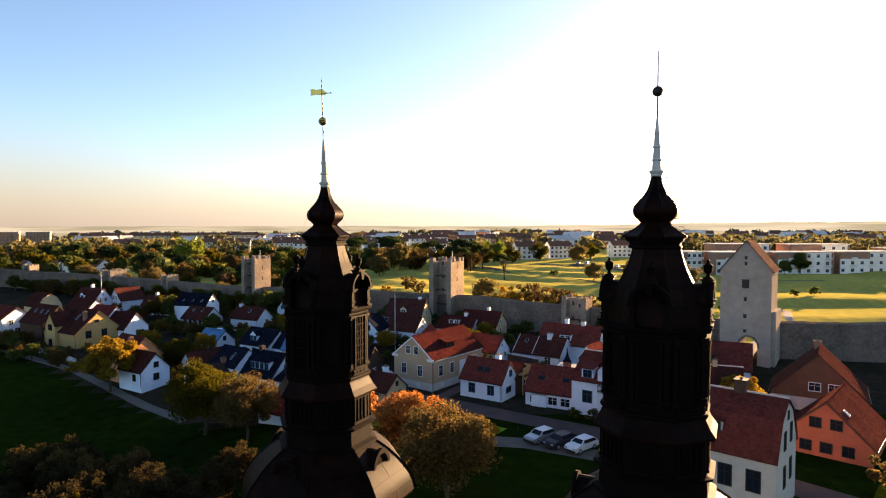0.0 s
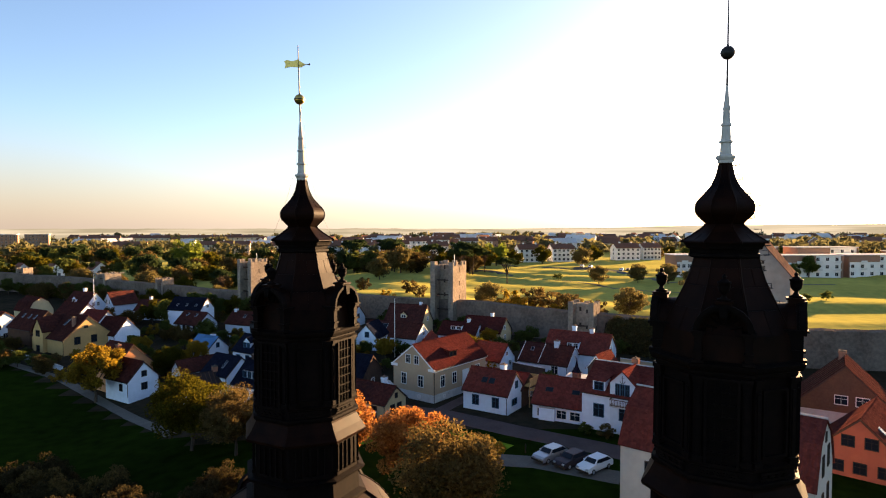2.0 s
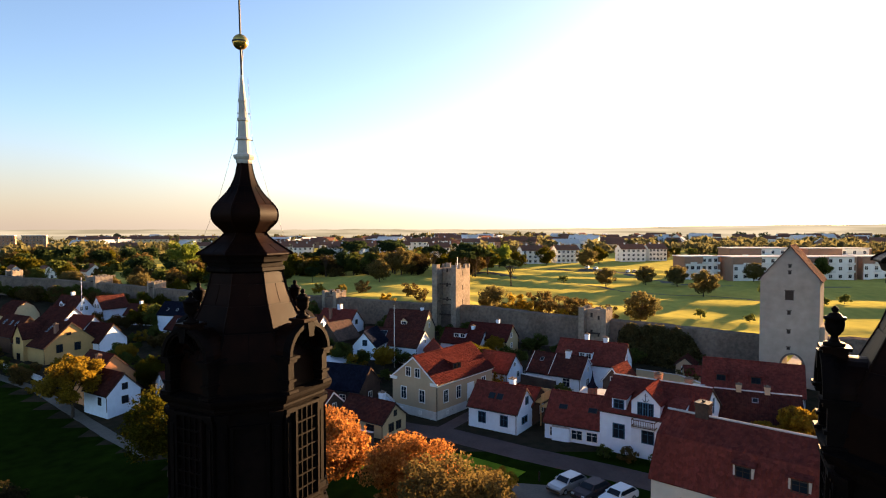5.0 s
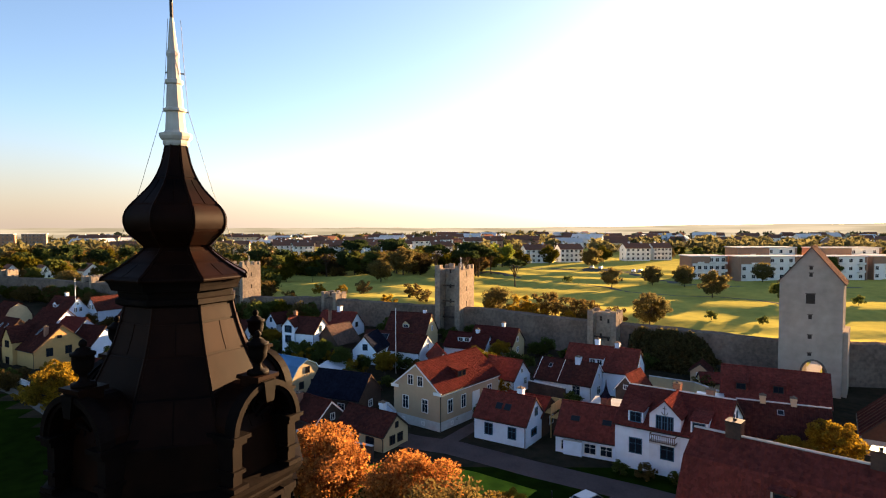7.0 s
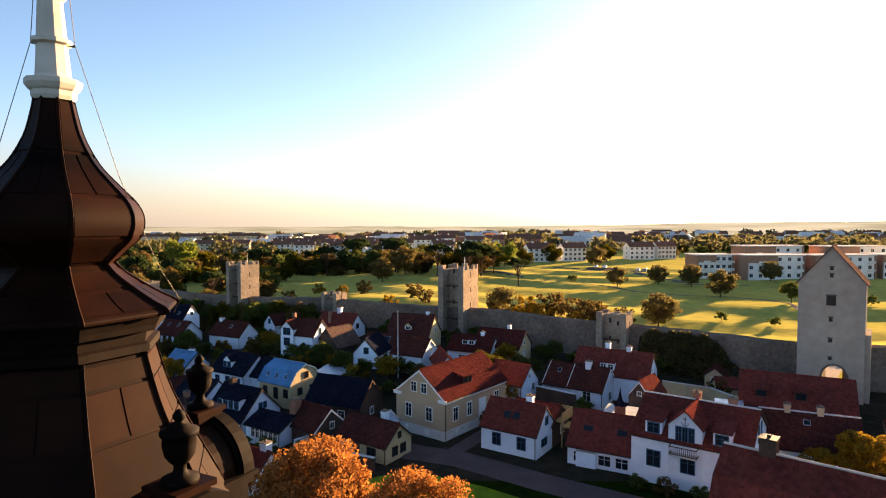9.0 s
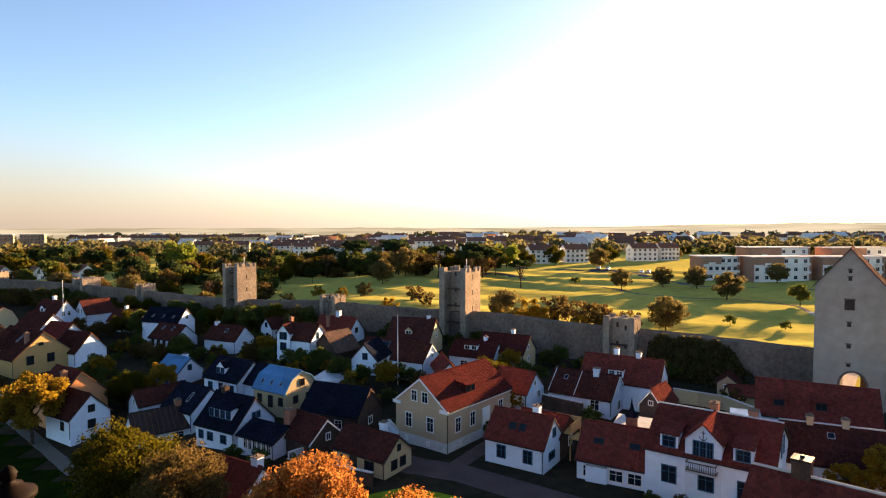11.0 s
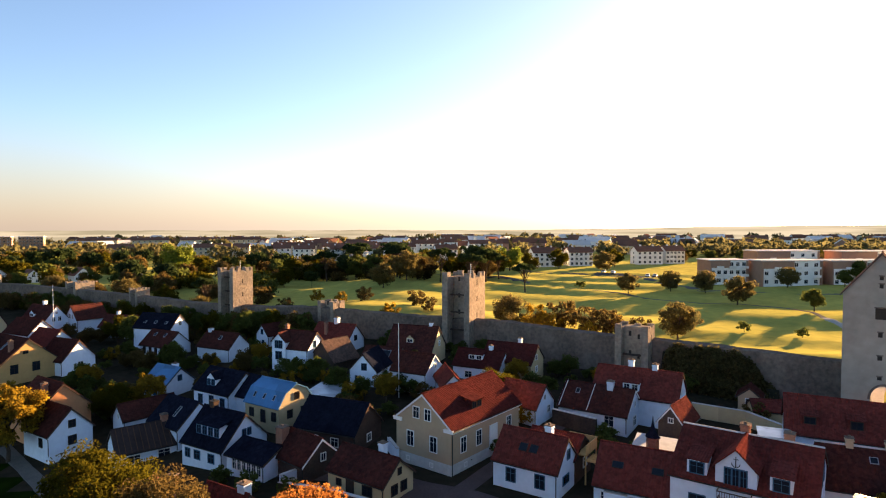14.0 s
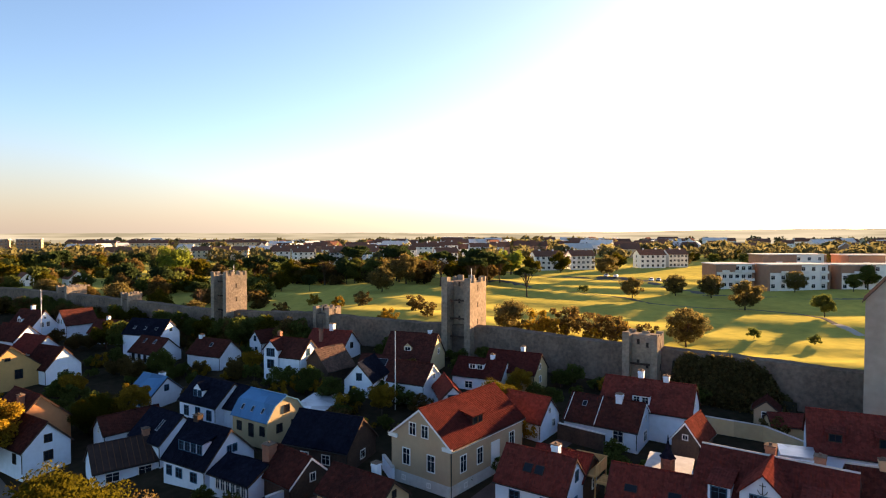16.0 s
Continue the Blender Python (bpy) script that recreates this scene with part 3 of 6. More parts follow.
    for side, sy, sz, sw, sh in skylights:
        sg = -1 if side == "left" else 1
        pitch = (bz - he) / (a - bx) if gambrel else slope
        xo = sg * (a - (sz - he) / pitch)
        m = pose(xo + sg * (0.12 if gambrel else 0.0), sy, sz + (0.1 if gambrel else 0.2)) @ Matrix.Rotation(sg * math.atan(pitch), 4, "Y")
        k = part("skylight", Shape().box(-sh / 2, sh / 2, -sw / 2, sw / 2, -0.05, 0.06), IRON if roof in (TILE, TILE_DEEP) else GREY_METAL, t)
        k.matrix_basis = m
        q = part("pane", Shape().box(-sh / 2 + 0.06, sh / 2 - 0.06, -sw / 2 + 0.06, sw / 2 - 0.06, 0.05, 0.07), GLASS, k)
    for ry in ribs:
        for sg in (-1, 1):
            p = [(0, ry, hr + 0.18), (sg * (a + 0.3), ry, he - 0.3 * slope + 0.16), (sg * (a + 0.3), ry, he - 0.3 * slope + 0.24), (0, ry, hr + 0.27)]
            part("roof_rib", Shape().prism(p if sg > 0 else p[::-1], (0, 0.07, 0)), rib or BROWNWALL, t)
    if returns:
        for sg in (-1, 1):
            x0, x1 = sorted((sg * (a + 0.34), sg * (a - 0.95)))
            part("cornice_return", Shape().box(x0, x1, -0.2, 0.0, he - 0.42, he - 0.12).box(x0, x1, -0.26, 0.0, he - 0.12, he - 0.02), FRAME, t)
            x0, x1 = sorted((sg * (a + 0.003), sg * (a + 0.22)))
            part("eave_cornice", Shape().box(x0, x1, 0.0, L, he - 0.5, he - 0.2), FRAME, t)
    if cross:
        side, cy, cw, ce, cr, out, balcony = cross
        sg = -1 if side == "left" else 1
        xo = sg * (a + out)
        g = part("cross_gable", Shape().prism([(xo, cy - cw / 2, -2), (xo, cy + cw / 2, -2), (xo, cy + cw / 2, ce), (xo, cy, cr), (xo, cy - cw / 2, ce)], (-xo, 0, 0)), wall, t)
        roof_pair(g, cw, min(xo + sg * 0.25, 0), max(xo + sg * 0.25, 0), ce, cr, roof, ov=0.2, cx=cy, name="cross_roof", axis="x")
        for dy in ((-0.62, 0.0, 0.62) if balcony else (-0.42, 0.42)):
            window(g, pose(xo + sg * 0.012, cy + dy, ce - (0.95 if balcony else 0.55), 0, 0, 90 * sg), 0.48 if balcony else 0.7, 1.7 if balcony else 1.3, wframe)
        if balcony:
            zb = ce - 2.95
            part("balcony_slab", Shape().box(min(xo, xo + sg * 1.0), max(xo, xo + sg * 1.0), cy - 1.35, cy + 1.35, zb, zb + 0.15), PLINTH, g)
            for q in np.linspace(-1.3, 1.3, 14):
                part("baluster", Shape().box(xo + sg * 0.95 - 0.02, xo + sg * 0.95 + 0.02, cy + q - 0.025, cy + q + 0.025, zb + 0.15, zb + 0.98), BROWNWALL, g)
            for zz in (0.2, 0.95):
                part("rail", Shape().box(xo + sg * 0.98 - 0.03, xo + sg * 0.98 + 0.03, cy - 1.35, cy + 1.35, zb + zz, zb + zz + 0.08), BROWNWALL, g)
                for q in (-1.33, 1.33):
                    part("rail", Shape().box(min(xo, xo + sg), max(xo, xo + sg), cy + q - 0.03, cy + q + 0.03, zb + zz, zb + zz + 0.08), BROWNWALL, g)
            # wrought wall tie shaped like an anchor
            xa, za = xo + sg * 0.05, ce + 0.55
            tie = Shape().tube([(xa, cy, za + 0.5), (xa, cy, za - 0.45)], 0.035, 5)
            tie.tube([(xa, cy - 0.22, za + 0.25), (xa, cy + 0.22, za + 0.25)], 0.03, 5)
            tie.tube([(xa, cy + 0.34 * math.sin(q), za - 0.1 - 0.36 * math.cos(q)) for q in np.linspace(-1.5, 1.5, 9)], 0.035, 5)
            part("wall_tie", tie, IRON, g)
        window(g, pose(xo + sg * 0.012, cy - (0.3 if balcony else 0), 3.0 if balcony else 1.5, 0, 0, 90 * sg), 1.3, 1.6 if balcony else 1.4, wframe)
    return t


# ---- lantern spires of the church ----
COS8 = math.cos(math.pi / 8)


def slim(z):
    """The upper roofs are a little slenderer than the body."""
    return 0.93 if z > 24.05 else 0.97


def octa(rings, parent, name, mat, label="", turn=math.pi / 8, close=True):
    """An eight-sided turned body from (z, distance to the flat)."""
    return part(name, Shape().lathe([(z, r / COS8 * slim(z)) for z, r in rings], 8, turn, close=close), mat, parent, label)


def arch_band(shape, ri, ro, y0, y1, spring, n=16):
    """One half-round band between two radii, from y0 forward to y1."""
    o = len(shape.v)
    for i in range(n + 1):
        a = math.pi * i / n
        for r, y in ((ri, y0), (ro, y0), (ro, y1), (ri, y1)):
            shape.v.append((r * math.cos(a), y, spring + r * math.sin(a)))
    for i in range(n):
        b = o + 4 * i
        shape.f += [(b + k, b + 4 + k, b + 4 + (k + 1) % 4, b + (k + 1) % 4) for k in range(4)]
    e = o + 4 * n
    shape.f += [(o, o + 1, o + 2, o + 3), (e + 3, e + 2, e + 1, e)]


def round_gable():
    """Meshes of one curved gable that stands on a face whose normal is +y; origin on the axis of the lantern."""
    r, spring, base, yo = 0.66, 24.22, 23.35, 1.92
    arcs = [math.pi * i / 16 for i in range(17)]
    front = [(r * math.cos(a), spring + r * math.sin(a)) for a in arcs]
    vault = Shape().prism([(px, 0.55, pz) for px, pz in front] + [(-r, 0.55, base), (r, 0.55, base)], (0, yo - 0.42 - 0.55, 0))
    arch_band(vault, r - 0.05, r, yo - 0.44, yo - 0.08, spring)
    ring = Shape()
    arch_band(ring, r - 0.08, r + 0.03, yo - 0.2, yo, spring)
    arch_band(ring, r - 0.02, r + 0.07, yo - 0.13, yo + 0.05, spring)
    key = Shape().prism([(-0.08, yo + 0.08, spring + r - 0.26), (0.08, yo + 0.08, spring + r - 0.26), (0.13, yo + 0.08, spring + r + 0.07), (-0.13, yo + 0.08, spring + r + 0.07)], (0, -0.2, 0))
    carving = []
    # carved scrolls and a shell inside the arch
    for sg in (-1, 1):
        pts = [(sg * (0.1 + 0.1 * math.cos(q) * (1 - q / 9)), yo - 0.36, spring + 0.22 + 0.13 * math.sin(q) * (1 - q / 9)) for q in np.linspace(0, 6.5, 14)]
        carving.append(("scroll", Shape().tube(pts, 0.022, 5).mesh("scroll", TIMBER)))
        pts = [(sg * (0.36 + 0.09 * math.cos(q)), yo - 0.36, spring + 0.02 + 0.12 * math.sin(q)) for q in np.linspace(0, 5.5, 12)]
        carving.append(("scroll", Shape().tube(pts, 0.022, 5).mesh("scroll", TIMBER)))
    for q in range(6):
        a = math.pi * (q + 0.5) / 6
        carving.append(("shell_rib", Shape().tube([(0.16 * math.cos(a), yo - 0.36, spring + 0.02 + 0.16 * math.sin(a)), (0.44 * math.cos(a), yo - 0.34, spring + 0.02 + 0.44 * math.sin(a))], [0.02, 0.045], 5).mesh("shell_rib", TIMBER)))
    block = Shape()
    block.box(-0.09, 0.09, yo - 0.5, yo - 0.03, base, spring - 0.12)
    block.box(-0.13, 0.13, yo - 0.5, yo + 0.04, spring - 0.12, spring - 0.03)
    block.box(-0.17, 0.17, yo - 0.5, yo + 0.09, spring - 0.03, spring + 0.03)
    block.box(-0.15, 0.15, yo - 0.5, yo + 0.05, base + 0.05, base + 0.12)
    block.box(-0.12, 0.12, yo - 0.5, yo + 0.02, base + 0.3, base + 0.36)
    return vault.mesh("vault", COPPER), ring.mesh("arch_moulding", TIMBER), key.mesh("keystone", TIMBER), carving, block.mesh("impost", TIMBER)


def urn_mesh():
    rings = [(0.0, 0.17), (0.05, 0.17), (0.06, 0.10), (0.12, 0.06), (0.17, 0.055), (0.2, 0.09), (0.26, 0.135), (0.36, 0.155), (0.45, 0.15), (0.46, 0.175), (0.50, 0.175), (0.51, 0.12), (0.56, 0.09), (0.58, 0.035), (0.60, 0.05), (0.64, 0.06), (0.68, 0.035), (0.70, 0.0)]
    return Shape().lathe(rings, 14).mesh("urn", TIMBER, True)


def lantern_window():
    s, glass = Shape(), Shape()
    w, z0, z1, yo = 0.36, 20.72, 22.95, 1.80
    for x0, x1, a, b in ((-w - 0.07, -w, z0 - 0.07, z1 + 0.07), (w, w + 0.07, z0 - 0.07, z1 + 0.07), (-w, w, z1, z1 + 0.07), (-w, w, z0 - 0.07, z0)):
        s.box(x0, x1, yo - 0.05, yo + 0.07, a, b)
    bars = Shape()
    for x in (-0.18, 0.0, 0.18):
        bars.box(x - 0.016, x + 0.016, yo - 0.01, yo + 0.035, z0, z1)
    for i in range(1, 7):
        z = z0 + (z1 - z0) * i / 7
        bars.box(-w, w, yo - 0.01, yo + 0.05, z - 0.016, z + 0.016)
    glass.box(-w, w, yo - 0.06, yo - 0.025, z0, z1)
    return s.mesh("window", TIMBER), bars.mesh("lattice", TIMBER), glass.mesh("pane", TIMBER)


def seam_strips(rings, up, mat, parent, sides=8, r0=0.028):
    """Rolled seams on the hips of an eight-sided roof."""
    for k in range(sides):
        a = math.pi / 8 + 2 * math.pi * k / sides
        pts = [(r / COS8 * slim(z) * 1.004 * math.sin(a), r / COS8 * slim(z) * 1.004 * math.cos(a), z) for z, r in rings]
        part("hip_roll", Shape().tube(pts, r0, 5), mat, parent)


def copper_sheets(rings, levels, parent, proud=0.012):
    """Separate sheets on every face between the cross seams."""
    ring = curve_ring(rings)
    for q, (za, zb) in enumerate(zip(levels, levels[1:])):
        zs = [za + 0.02 + (zb - za - 0.04) * i / 6 for i in range(7)]
        halves = ((-1, 0), (0, 1)) if q % 2 == 0 and ring(za) > 0.7 else ((-1, 1),)
        for x0, x1 in halves:
            s = Shape()
            for z in zs:
                r = ring(z) * slim(z)
                h = r * math.tan(math.pi / 8) - 0.02
                for x in (x0, x1):
                    xx = x * h + (0.01 if x == 0 and x0 == 0 else -0.01 if x == 0 else 0)
                    s.v += [(xx, r + proud, z), (xx, r - 0.01, z)]
            o = len(s.v)
            s.v += [s.v[4 * i + k] for i in range(7) for k in (0, 2)]
            s.f += [(o + 2 * i, o + 2 * i + 1, o + 2 * i + 3, o + 2 * i + 2) for i in range(6)]
            for i in range(6):
                b = i * 4
                s.f += [(b, b + 4, b + 5, b + 1), (b + 2, b + 3, b + 7, b + 6)]
            s.f += [(0, 1, 3, 2), (24, 26, 27, 25)]
            me = s.mesh("copper_sheet", COPPER)
            me.polygons.foreach_set("use_smooth", [i < 6 for i in range(len(me.polygons))])
            for k in range(8):
                part("copper_sheet", me, None, parent).matrix_basis = pose(0, 0, 0, 0, 0, -45 * k)


def curve_ring(rings):
    def ring(z):
        for (za, ra), (zb, rb) in zip(rings, rings[1:]):
            if min(za, zb) <= z <= max(za, zb):
                return ra + (rb - ra) * (z - za) / (zb - za)
        return rings[-1][1]
    return ring


def bowed(points, n=5):
    """A smooth profile through (z, r) points (Catmull-Rom)."""
    out = []
    p = [points[0]] + list(points) + [points[-1]]
    for i in range(1, len(p) - 2):
        for k in range(n):
            t = k / n
            out.append(tuple(0.5 * (2 * p[i][j] + (p[i + 1][j] - p[i - 1][j]) * t + (2 * p[i - 1][j] - 5 * p[i][j] + 4 * p[i + 1][j] - p[i + 2][j]) * t * t + (3 * p[i][j] - p[i - 1][j] - 3 * p[i + 1][j] + p[i + 2][j]) * t ** 3) for j in (0, 1)))
    return out + [points[-1]]


def lantern_spire(x, y, z, turn, label, vane, lean, rungs, swell, aside):
    t = thing("lantern_spire", pose(x, y, z, 0, 0, bearing(turn)), label, "church spire", "twin spires of the church")
    # stone tower below
    part("tower_shaft", Shape().box(-3.4, 3.4, -3.4, 3.4, -4, 11.5), PLASTERED, t)
    part("tower_cornice", Shape().box(-3.7, 3.7, -3.7, 3.7, 11.5, 11.9).box(-3.55, 3.55, -3.55, 3.55, 11.1, 11.5), LIMESTONE, t)
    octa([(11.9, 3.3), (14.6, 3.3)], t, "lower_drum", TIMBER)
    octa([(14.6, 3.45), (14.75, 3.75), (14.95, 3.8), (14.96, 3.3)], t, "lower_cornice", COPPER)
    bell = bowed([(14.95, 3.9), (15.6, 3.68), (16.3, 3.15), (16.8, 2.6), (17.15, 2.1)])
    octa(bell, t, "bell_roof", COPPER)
    seam_strips(bell, 0, COPPER, t, r0=0.045)
    copper_sheets(bell, (14.97, 15.4, 15.95, 16.5, 17.1), t)
    # small round dormers near the top of the lower roof
    for k in range(4):
        g = part("roof_dormer", Shape().prism([(0.6 * math.cos(a), 1.7, 16.2 + 0.85 * math.sin(a)) for a in np.linspace(0, math.pi, 13)], (0, 1.2, 0)), COPPER, t)
        g.matrix_basis = pose(0, 0, 0, 0, 0, -90 * k)
        ring = Shape()
        q = np.linspace(0, math.pi, 13)
        for a, b in zip(q, q[1:]):
            p = [(0.52, a), (0.68, a), (0.68, b), (0.52, b)]
            ring.prism([(r * math.cos(c), 2.84, 16.2 + r * 1.42 * math.sin(c)) for r, c in p], (0, 0.14, 0))
        part("dormer_moulding", ring, TIMBER, g)
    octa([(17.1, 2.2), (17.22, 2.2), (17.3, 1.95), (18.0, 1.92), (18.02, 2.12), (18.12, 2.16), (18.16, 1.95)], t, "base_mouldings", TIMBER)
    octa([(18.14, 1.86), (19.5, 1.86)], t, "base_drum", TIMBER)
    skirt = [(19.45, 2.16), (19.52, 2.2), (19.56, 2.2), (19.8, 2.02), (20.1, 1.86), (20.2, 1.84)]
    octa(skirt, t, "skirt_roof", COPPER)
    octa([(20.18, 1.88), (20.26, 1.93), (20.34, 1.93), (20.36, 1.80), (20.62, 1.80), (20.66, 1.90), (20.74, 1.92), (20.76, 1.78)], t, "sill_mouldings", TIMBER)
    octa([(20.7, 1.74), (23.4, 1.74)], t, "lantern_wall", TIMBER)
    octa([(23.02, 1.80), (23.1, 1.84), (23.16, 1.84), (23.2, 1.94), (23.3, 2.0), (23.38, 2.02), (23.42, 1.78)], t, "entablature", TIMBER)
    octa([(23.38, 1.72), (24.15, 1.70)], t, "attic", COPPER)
    # pilasters at both sides of every face
    half = 1.70 * math.tan(math.pi / 8)
    pil = Shape()
    pil.box(-0.1, 0.1, 1.66, 1.79, 20.74, 22.86)
    pil.box(-0.05, 0.05, 1.78, 1.82, 20.95, 22.7)
    pil.box(-0.13, 0.13, 1.66, 1.84, 20.74, 20.9)
    pil.box(-0.13, 0.13, 1.66, 1.83, 22.86, 22.93)
    pil.box(-0.15, 0.15, 1.66, 1.87, 22.93, 23.04)
    pm = pil.mesh("pilaster", TIMBER)
    panel = Shape()
    for x0, x1, a, b in ((-0.42, -0.36, 20.95, 22.75), (0.36, 0.42, 20.95, 22.75), (-0.36, 0.36, 22.69, 22.75), (-0.36, 0.36, 20.95, 21.01)):
        panel.box(x0, x1, 1.72, 1.79, a, b)
    panel_m = panel.mesh("panel_moulding", TIMBER)
    wf, wb, wg = lantern_window()
    slat_m = Shape().box(-0.03, 0.03, 1.84, 1.91, 18.32, 19.32).mesh("slat", TIMBER)
    rail_m = Shape().box(-0.6, 0.6, 1.84, 1.93, -0.06, 0.06).mesh("rail", TIMBER)
    apron = Shape().box(-0.5, 0.5, 1.78, 1.83, 20.38, 20.44).box(-0.5, 0.5, 1.78, 1.83, 20.54, 20.6)
    for i in range(4):
        cx = -0.36 + 0.24 * i
        apron.prism([(cx - 0.09, 1.83, 20.49), (cx, 1.83, 20.44), (cx + 0.09, 1.83, 20.49), (cx, 1.83, 20.54)], (0, -0.05, 0))
    apron_m = apron.mesh("apron_panel", TIMBER)
    vault, moulding, key, carving, impost = round_gable()
    urn = urn_mesh()
    for k in range(8):
        m = pose(0, 0, 0, 0, 0, -45 * k)
        part("apron_panel", apron_m, None, t).matrix_basis = m
        for i in range(5):
            part("slat", slat_m, None, t).matrix_basis = m @ pose(-0.5 + 0.25 * i, 0, 0)
        for zz in (18.26, 19.38):
            part("rail", rail_m, None, t).matrix_basis = m @ pose(0, 0, zz)
        for sg in (-1, 1):
            part("pilaster", pm, None, t).matrix_basis = m @ pose(sg * (half - 0.12), 0, 0)
        if k % 2:
            part("panel_moulding", panel_m, None, t).matrix_basis = m
        else:
            f = part("window", wf, None, t)
            f.matrix_basis = m
            part("lattice", wb, None, f)
            part("pane", wg, None, f)
            g = part("round_gable", vault, None, t)
            g.matrix_basis = m
            for nm, me in (("arch_moulding", moulding), ("keystone", key)):
                part(nm, me, None, g)
            for sg in (-1, 1):
                part("impost", impost, None, g).matrix_basis = pose(sg * 0.60, 0, 0)
            for nm, me in carving:
                part(nm, me, None, g)
            pd = part("urn_base", Shape().box(-0.19, 0.19, 1.55, 1.93, 24.84, 24.98).box(-0.23, 0.23, 1.5, 1.97, 24.98, 25.04), COPPER, g)
            u = part("urn", urn, None, g)
            u.matrix_basis = pose(0, 1.74, 25.04)
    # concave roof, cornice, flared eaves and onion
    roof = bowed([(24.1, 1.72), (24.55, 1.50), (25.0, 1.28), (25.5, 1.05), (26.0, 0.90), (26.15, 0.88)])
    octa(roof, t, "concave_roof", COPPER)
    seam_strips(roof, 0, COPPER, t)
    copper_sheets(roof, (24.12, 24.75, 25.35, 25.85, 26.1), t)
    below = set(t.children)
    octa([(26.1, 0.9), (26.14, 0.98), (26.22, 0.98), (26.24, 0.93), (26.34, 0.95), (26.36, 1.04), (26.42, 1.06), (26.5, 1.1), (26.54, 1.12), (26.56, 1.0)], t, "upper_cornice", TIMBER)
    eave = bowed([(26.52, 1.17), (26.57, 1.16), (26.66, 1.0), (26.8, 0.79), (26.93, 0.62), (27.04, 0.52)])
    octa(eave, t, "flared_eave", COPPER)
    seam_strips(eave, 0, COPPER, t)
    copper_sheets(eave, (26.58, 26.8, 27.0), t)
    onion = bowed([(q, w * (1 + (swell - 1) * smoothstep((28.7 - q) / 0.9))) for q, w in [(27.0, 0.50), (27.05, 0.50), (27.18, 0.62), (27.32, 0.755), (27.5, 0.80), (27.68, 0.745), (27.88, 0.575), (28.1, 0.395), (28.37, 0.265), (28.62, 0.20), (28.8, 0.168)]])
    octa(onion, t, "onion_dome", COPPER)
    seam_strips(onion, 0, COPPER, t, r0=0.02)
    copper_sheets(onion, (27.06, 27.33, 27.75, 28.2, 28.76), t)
    fin = part("finial", Shape().lathe([(28.76, 0.19), (28.80, 0.21), (28.85, 0.21), (28.87, 0.235), (28.92, 0.265), (28.97, 0.265), (28.99, 0.19), (29.02, 0.165), (29.30, 0.145), (29.33, 0.145), (29.35, 0.19), (29.39, 0.19), (29.41, 0.14), (29.80, 0.115), (29.82, 0.145), (29.88, 0.145), (29.90, 0.11), (30.25, 0.09), (30.32, 0.105), (30.40, 0.08), (30.80, 0.045), (30.95, 0.03)], 10, lean=lean), FINIAL, t, "white painted moulded finial")
    fin.data.polygons.foreach_set("use_smooth", [False] * len(fin.data.polygons))
    top, bz = (33.75, 31.76) if vane else (33.35, 31.87)
    lx = lambda z: (lean[0] * (z - 28.86), lean[1] * (z - 28.86), z)
    part("rod", Shape().tube([lx(30.9), lx(32.6), lx(top)], [0.030, 0.024, 0.016], 6), IRON, t)
    ball = part("ball", Shape().lathe([(bz + 0.19 * math.sin(a), max(0.19 * math.cos(a), 0.001)) for a in np.linspace(-math.pi / 2, math.pi / 2, 13)], 16, centre=lx(31.97)[:2]), GOLD if vane else IRON, t, "gilded ball" if vane else "", True)
    part("ball_band", Shape().lathe([(bz - 0.02, 0.197), (bz + 0.02, 0.197)], 16, centre=lx(31.97)[:2]), IRON, ball)
    if vane:
        c = lx(33.03)
        s = Shape()
        flag = [(-0.02, 0.24), (-0.26, 0.2), (-0.5, 0.27), (-0.62, 0.24), (-0.56, 0.1), (-0.6, -0.03), (-0.36, 0.0), (-0.02, -0.05), (0.12, -0.06), (0.3, 0.03), (0.12, 0.14)]
        s.prism([(px, -0.012, pz) for px, pz in flag], (0, 0.024, 0))
        v = part("weather_vane", s, GOLD, t, "gilded flag-shaped weather vane")
        v.matrix_basis = pose(c[0], c[1], c[2] - 0.04, 0, 0, turn - 20)
        part("vane_arm", Shape().tube([(-0.02, 0, 0.02), (0.44, 0, 0.02)], 0.016).lathe([(-0.02, 0.01), (0.02, 0.045), (0.06, 0.01)], 6, centre=(0.46, 0)), IRON, v)
        s = Shape().tube([lx(31.75), (0.07 + lx(31.5)[0], 0, 31.45), lx(31.1)], 0.012, 4)
        part("clamp", s, IRON, t)
    # lightning wires down both sides
    if vane:
        for ang in (62 - turn, -110 - turn):
            a = radians(ang)
            dx, dy = math.sin(a), math.cos(a)
            pts = [(r * dx, r * dy, z) for r, z in ((0.1, 30.9), (0.15, 30.0), (0.2, 29.35), (0.58, 28.0), (0.95, 27.0), (1.17, 26.6), (1.1, 26.45))]
            w = part("lightning_wire", Shape().tube(pts, 0.0038, 4), IRON, t)
            for z, r in ((29.35, 0.2), (30.0, 0.15)):
                part("wire_bracket", Shape().tube([(0.08 * dx, 0.08 * dy, z), (r * dx, r * dy, z)], 0.014, 4), IRON, w)
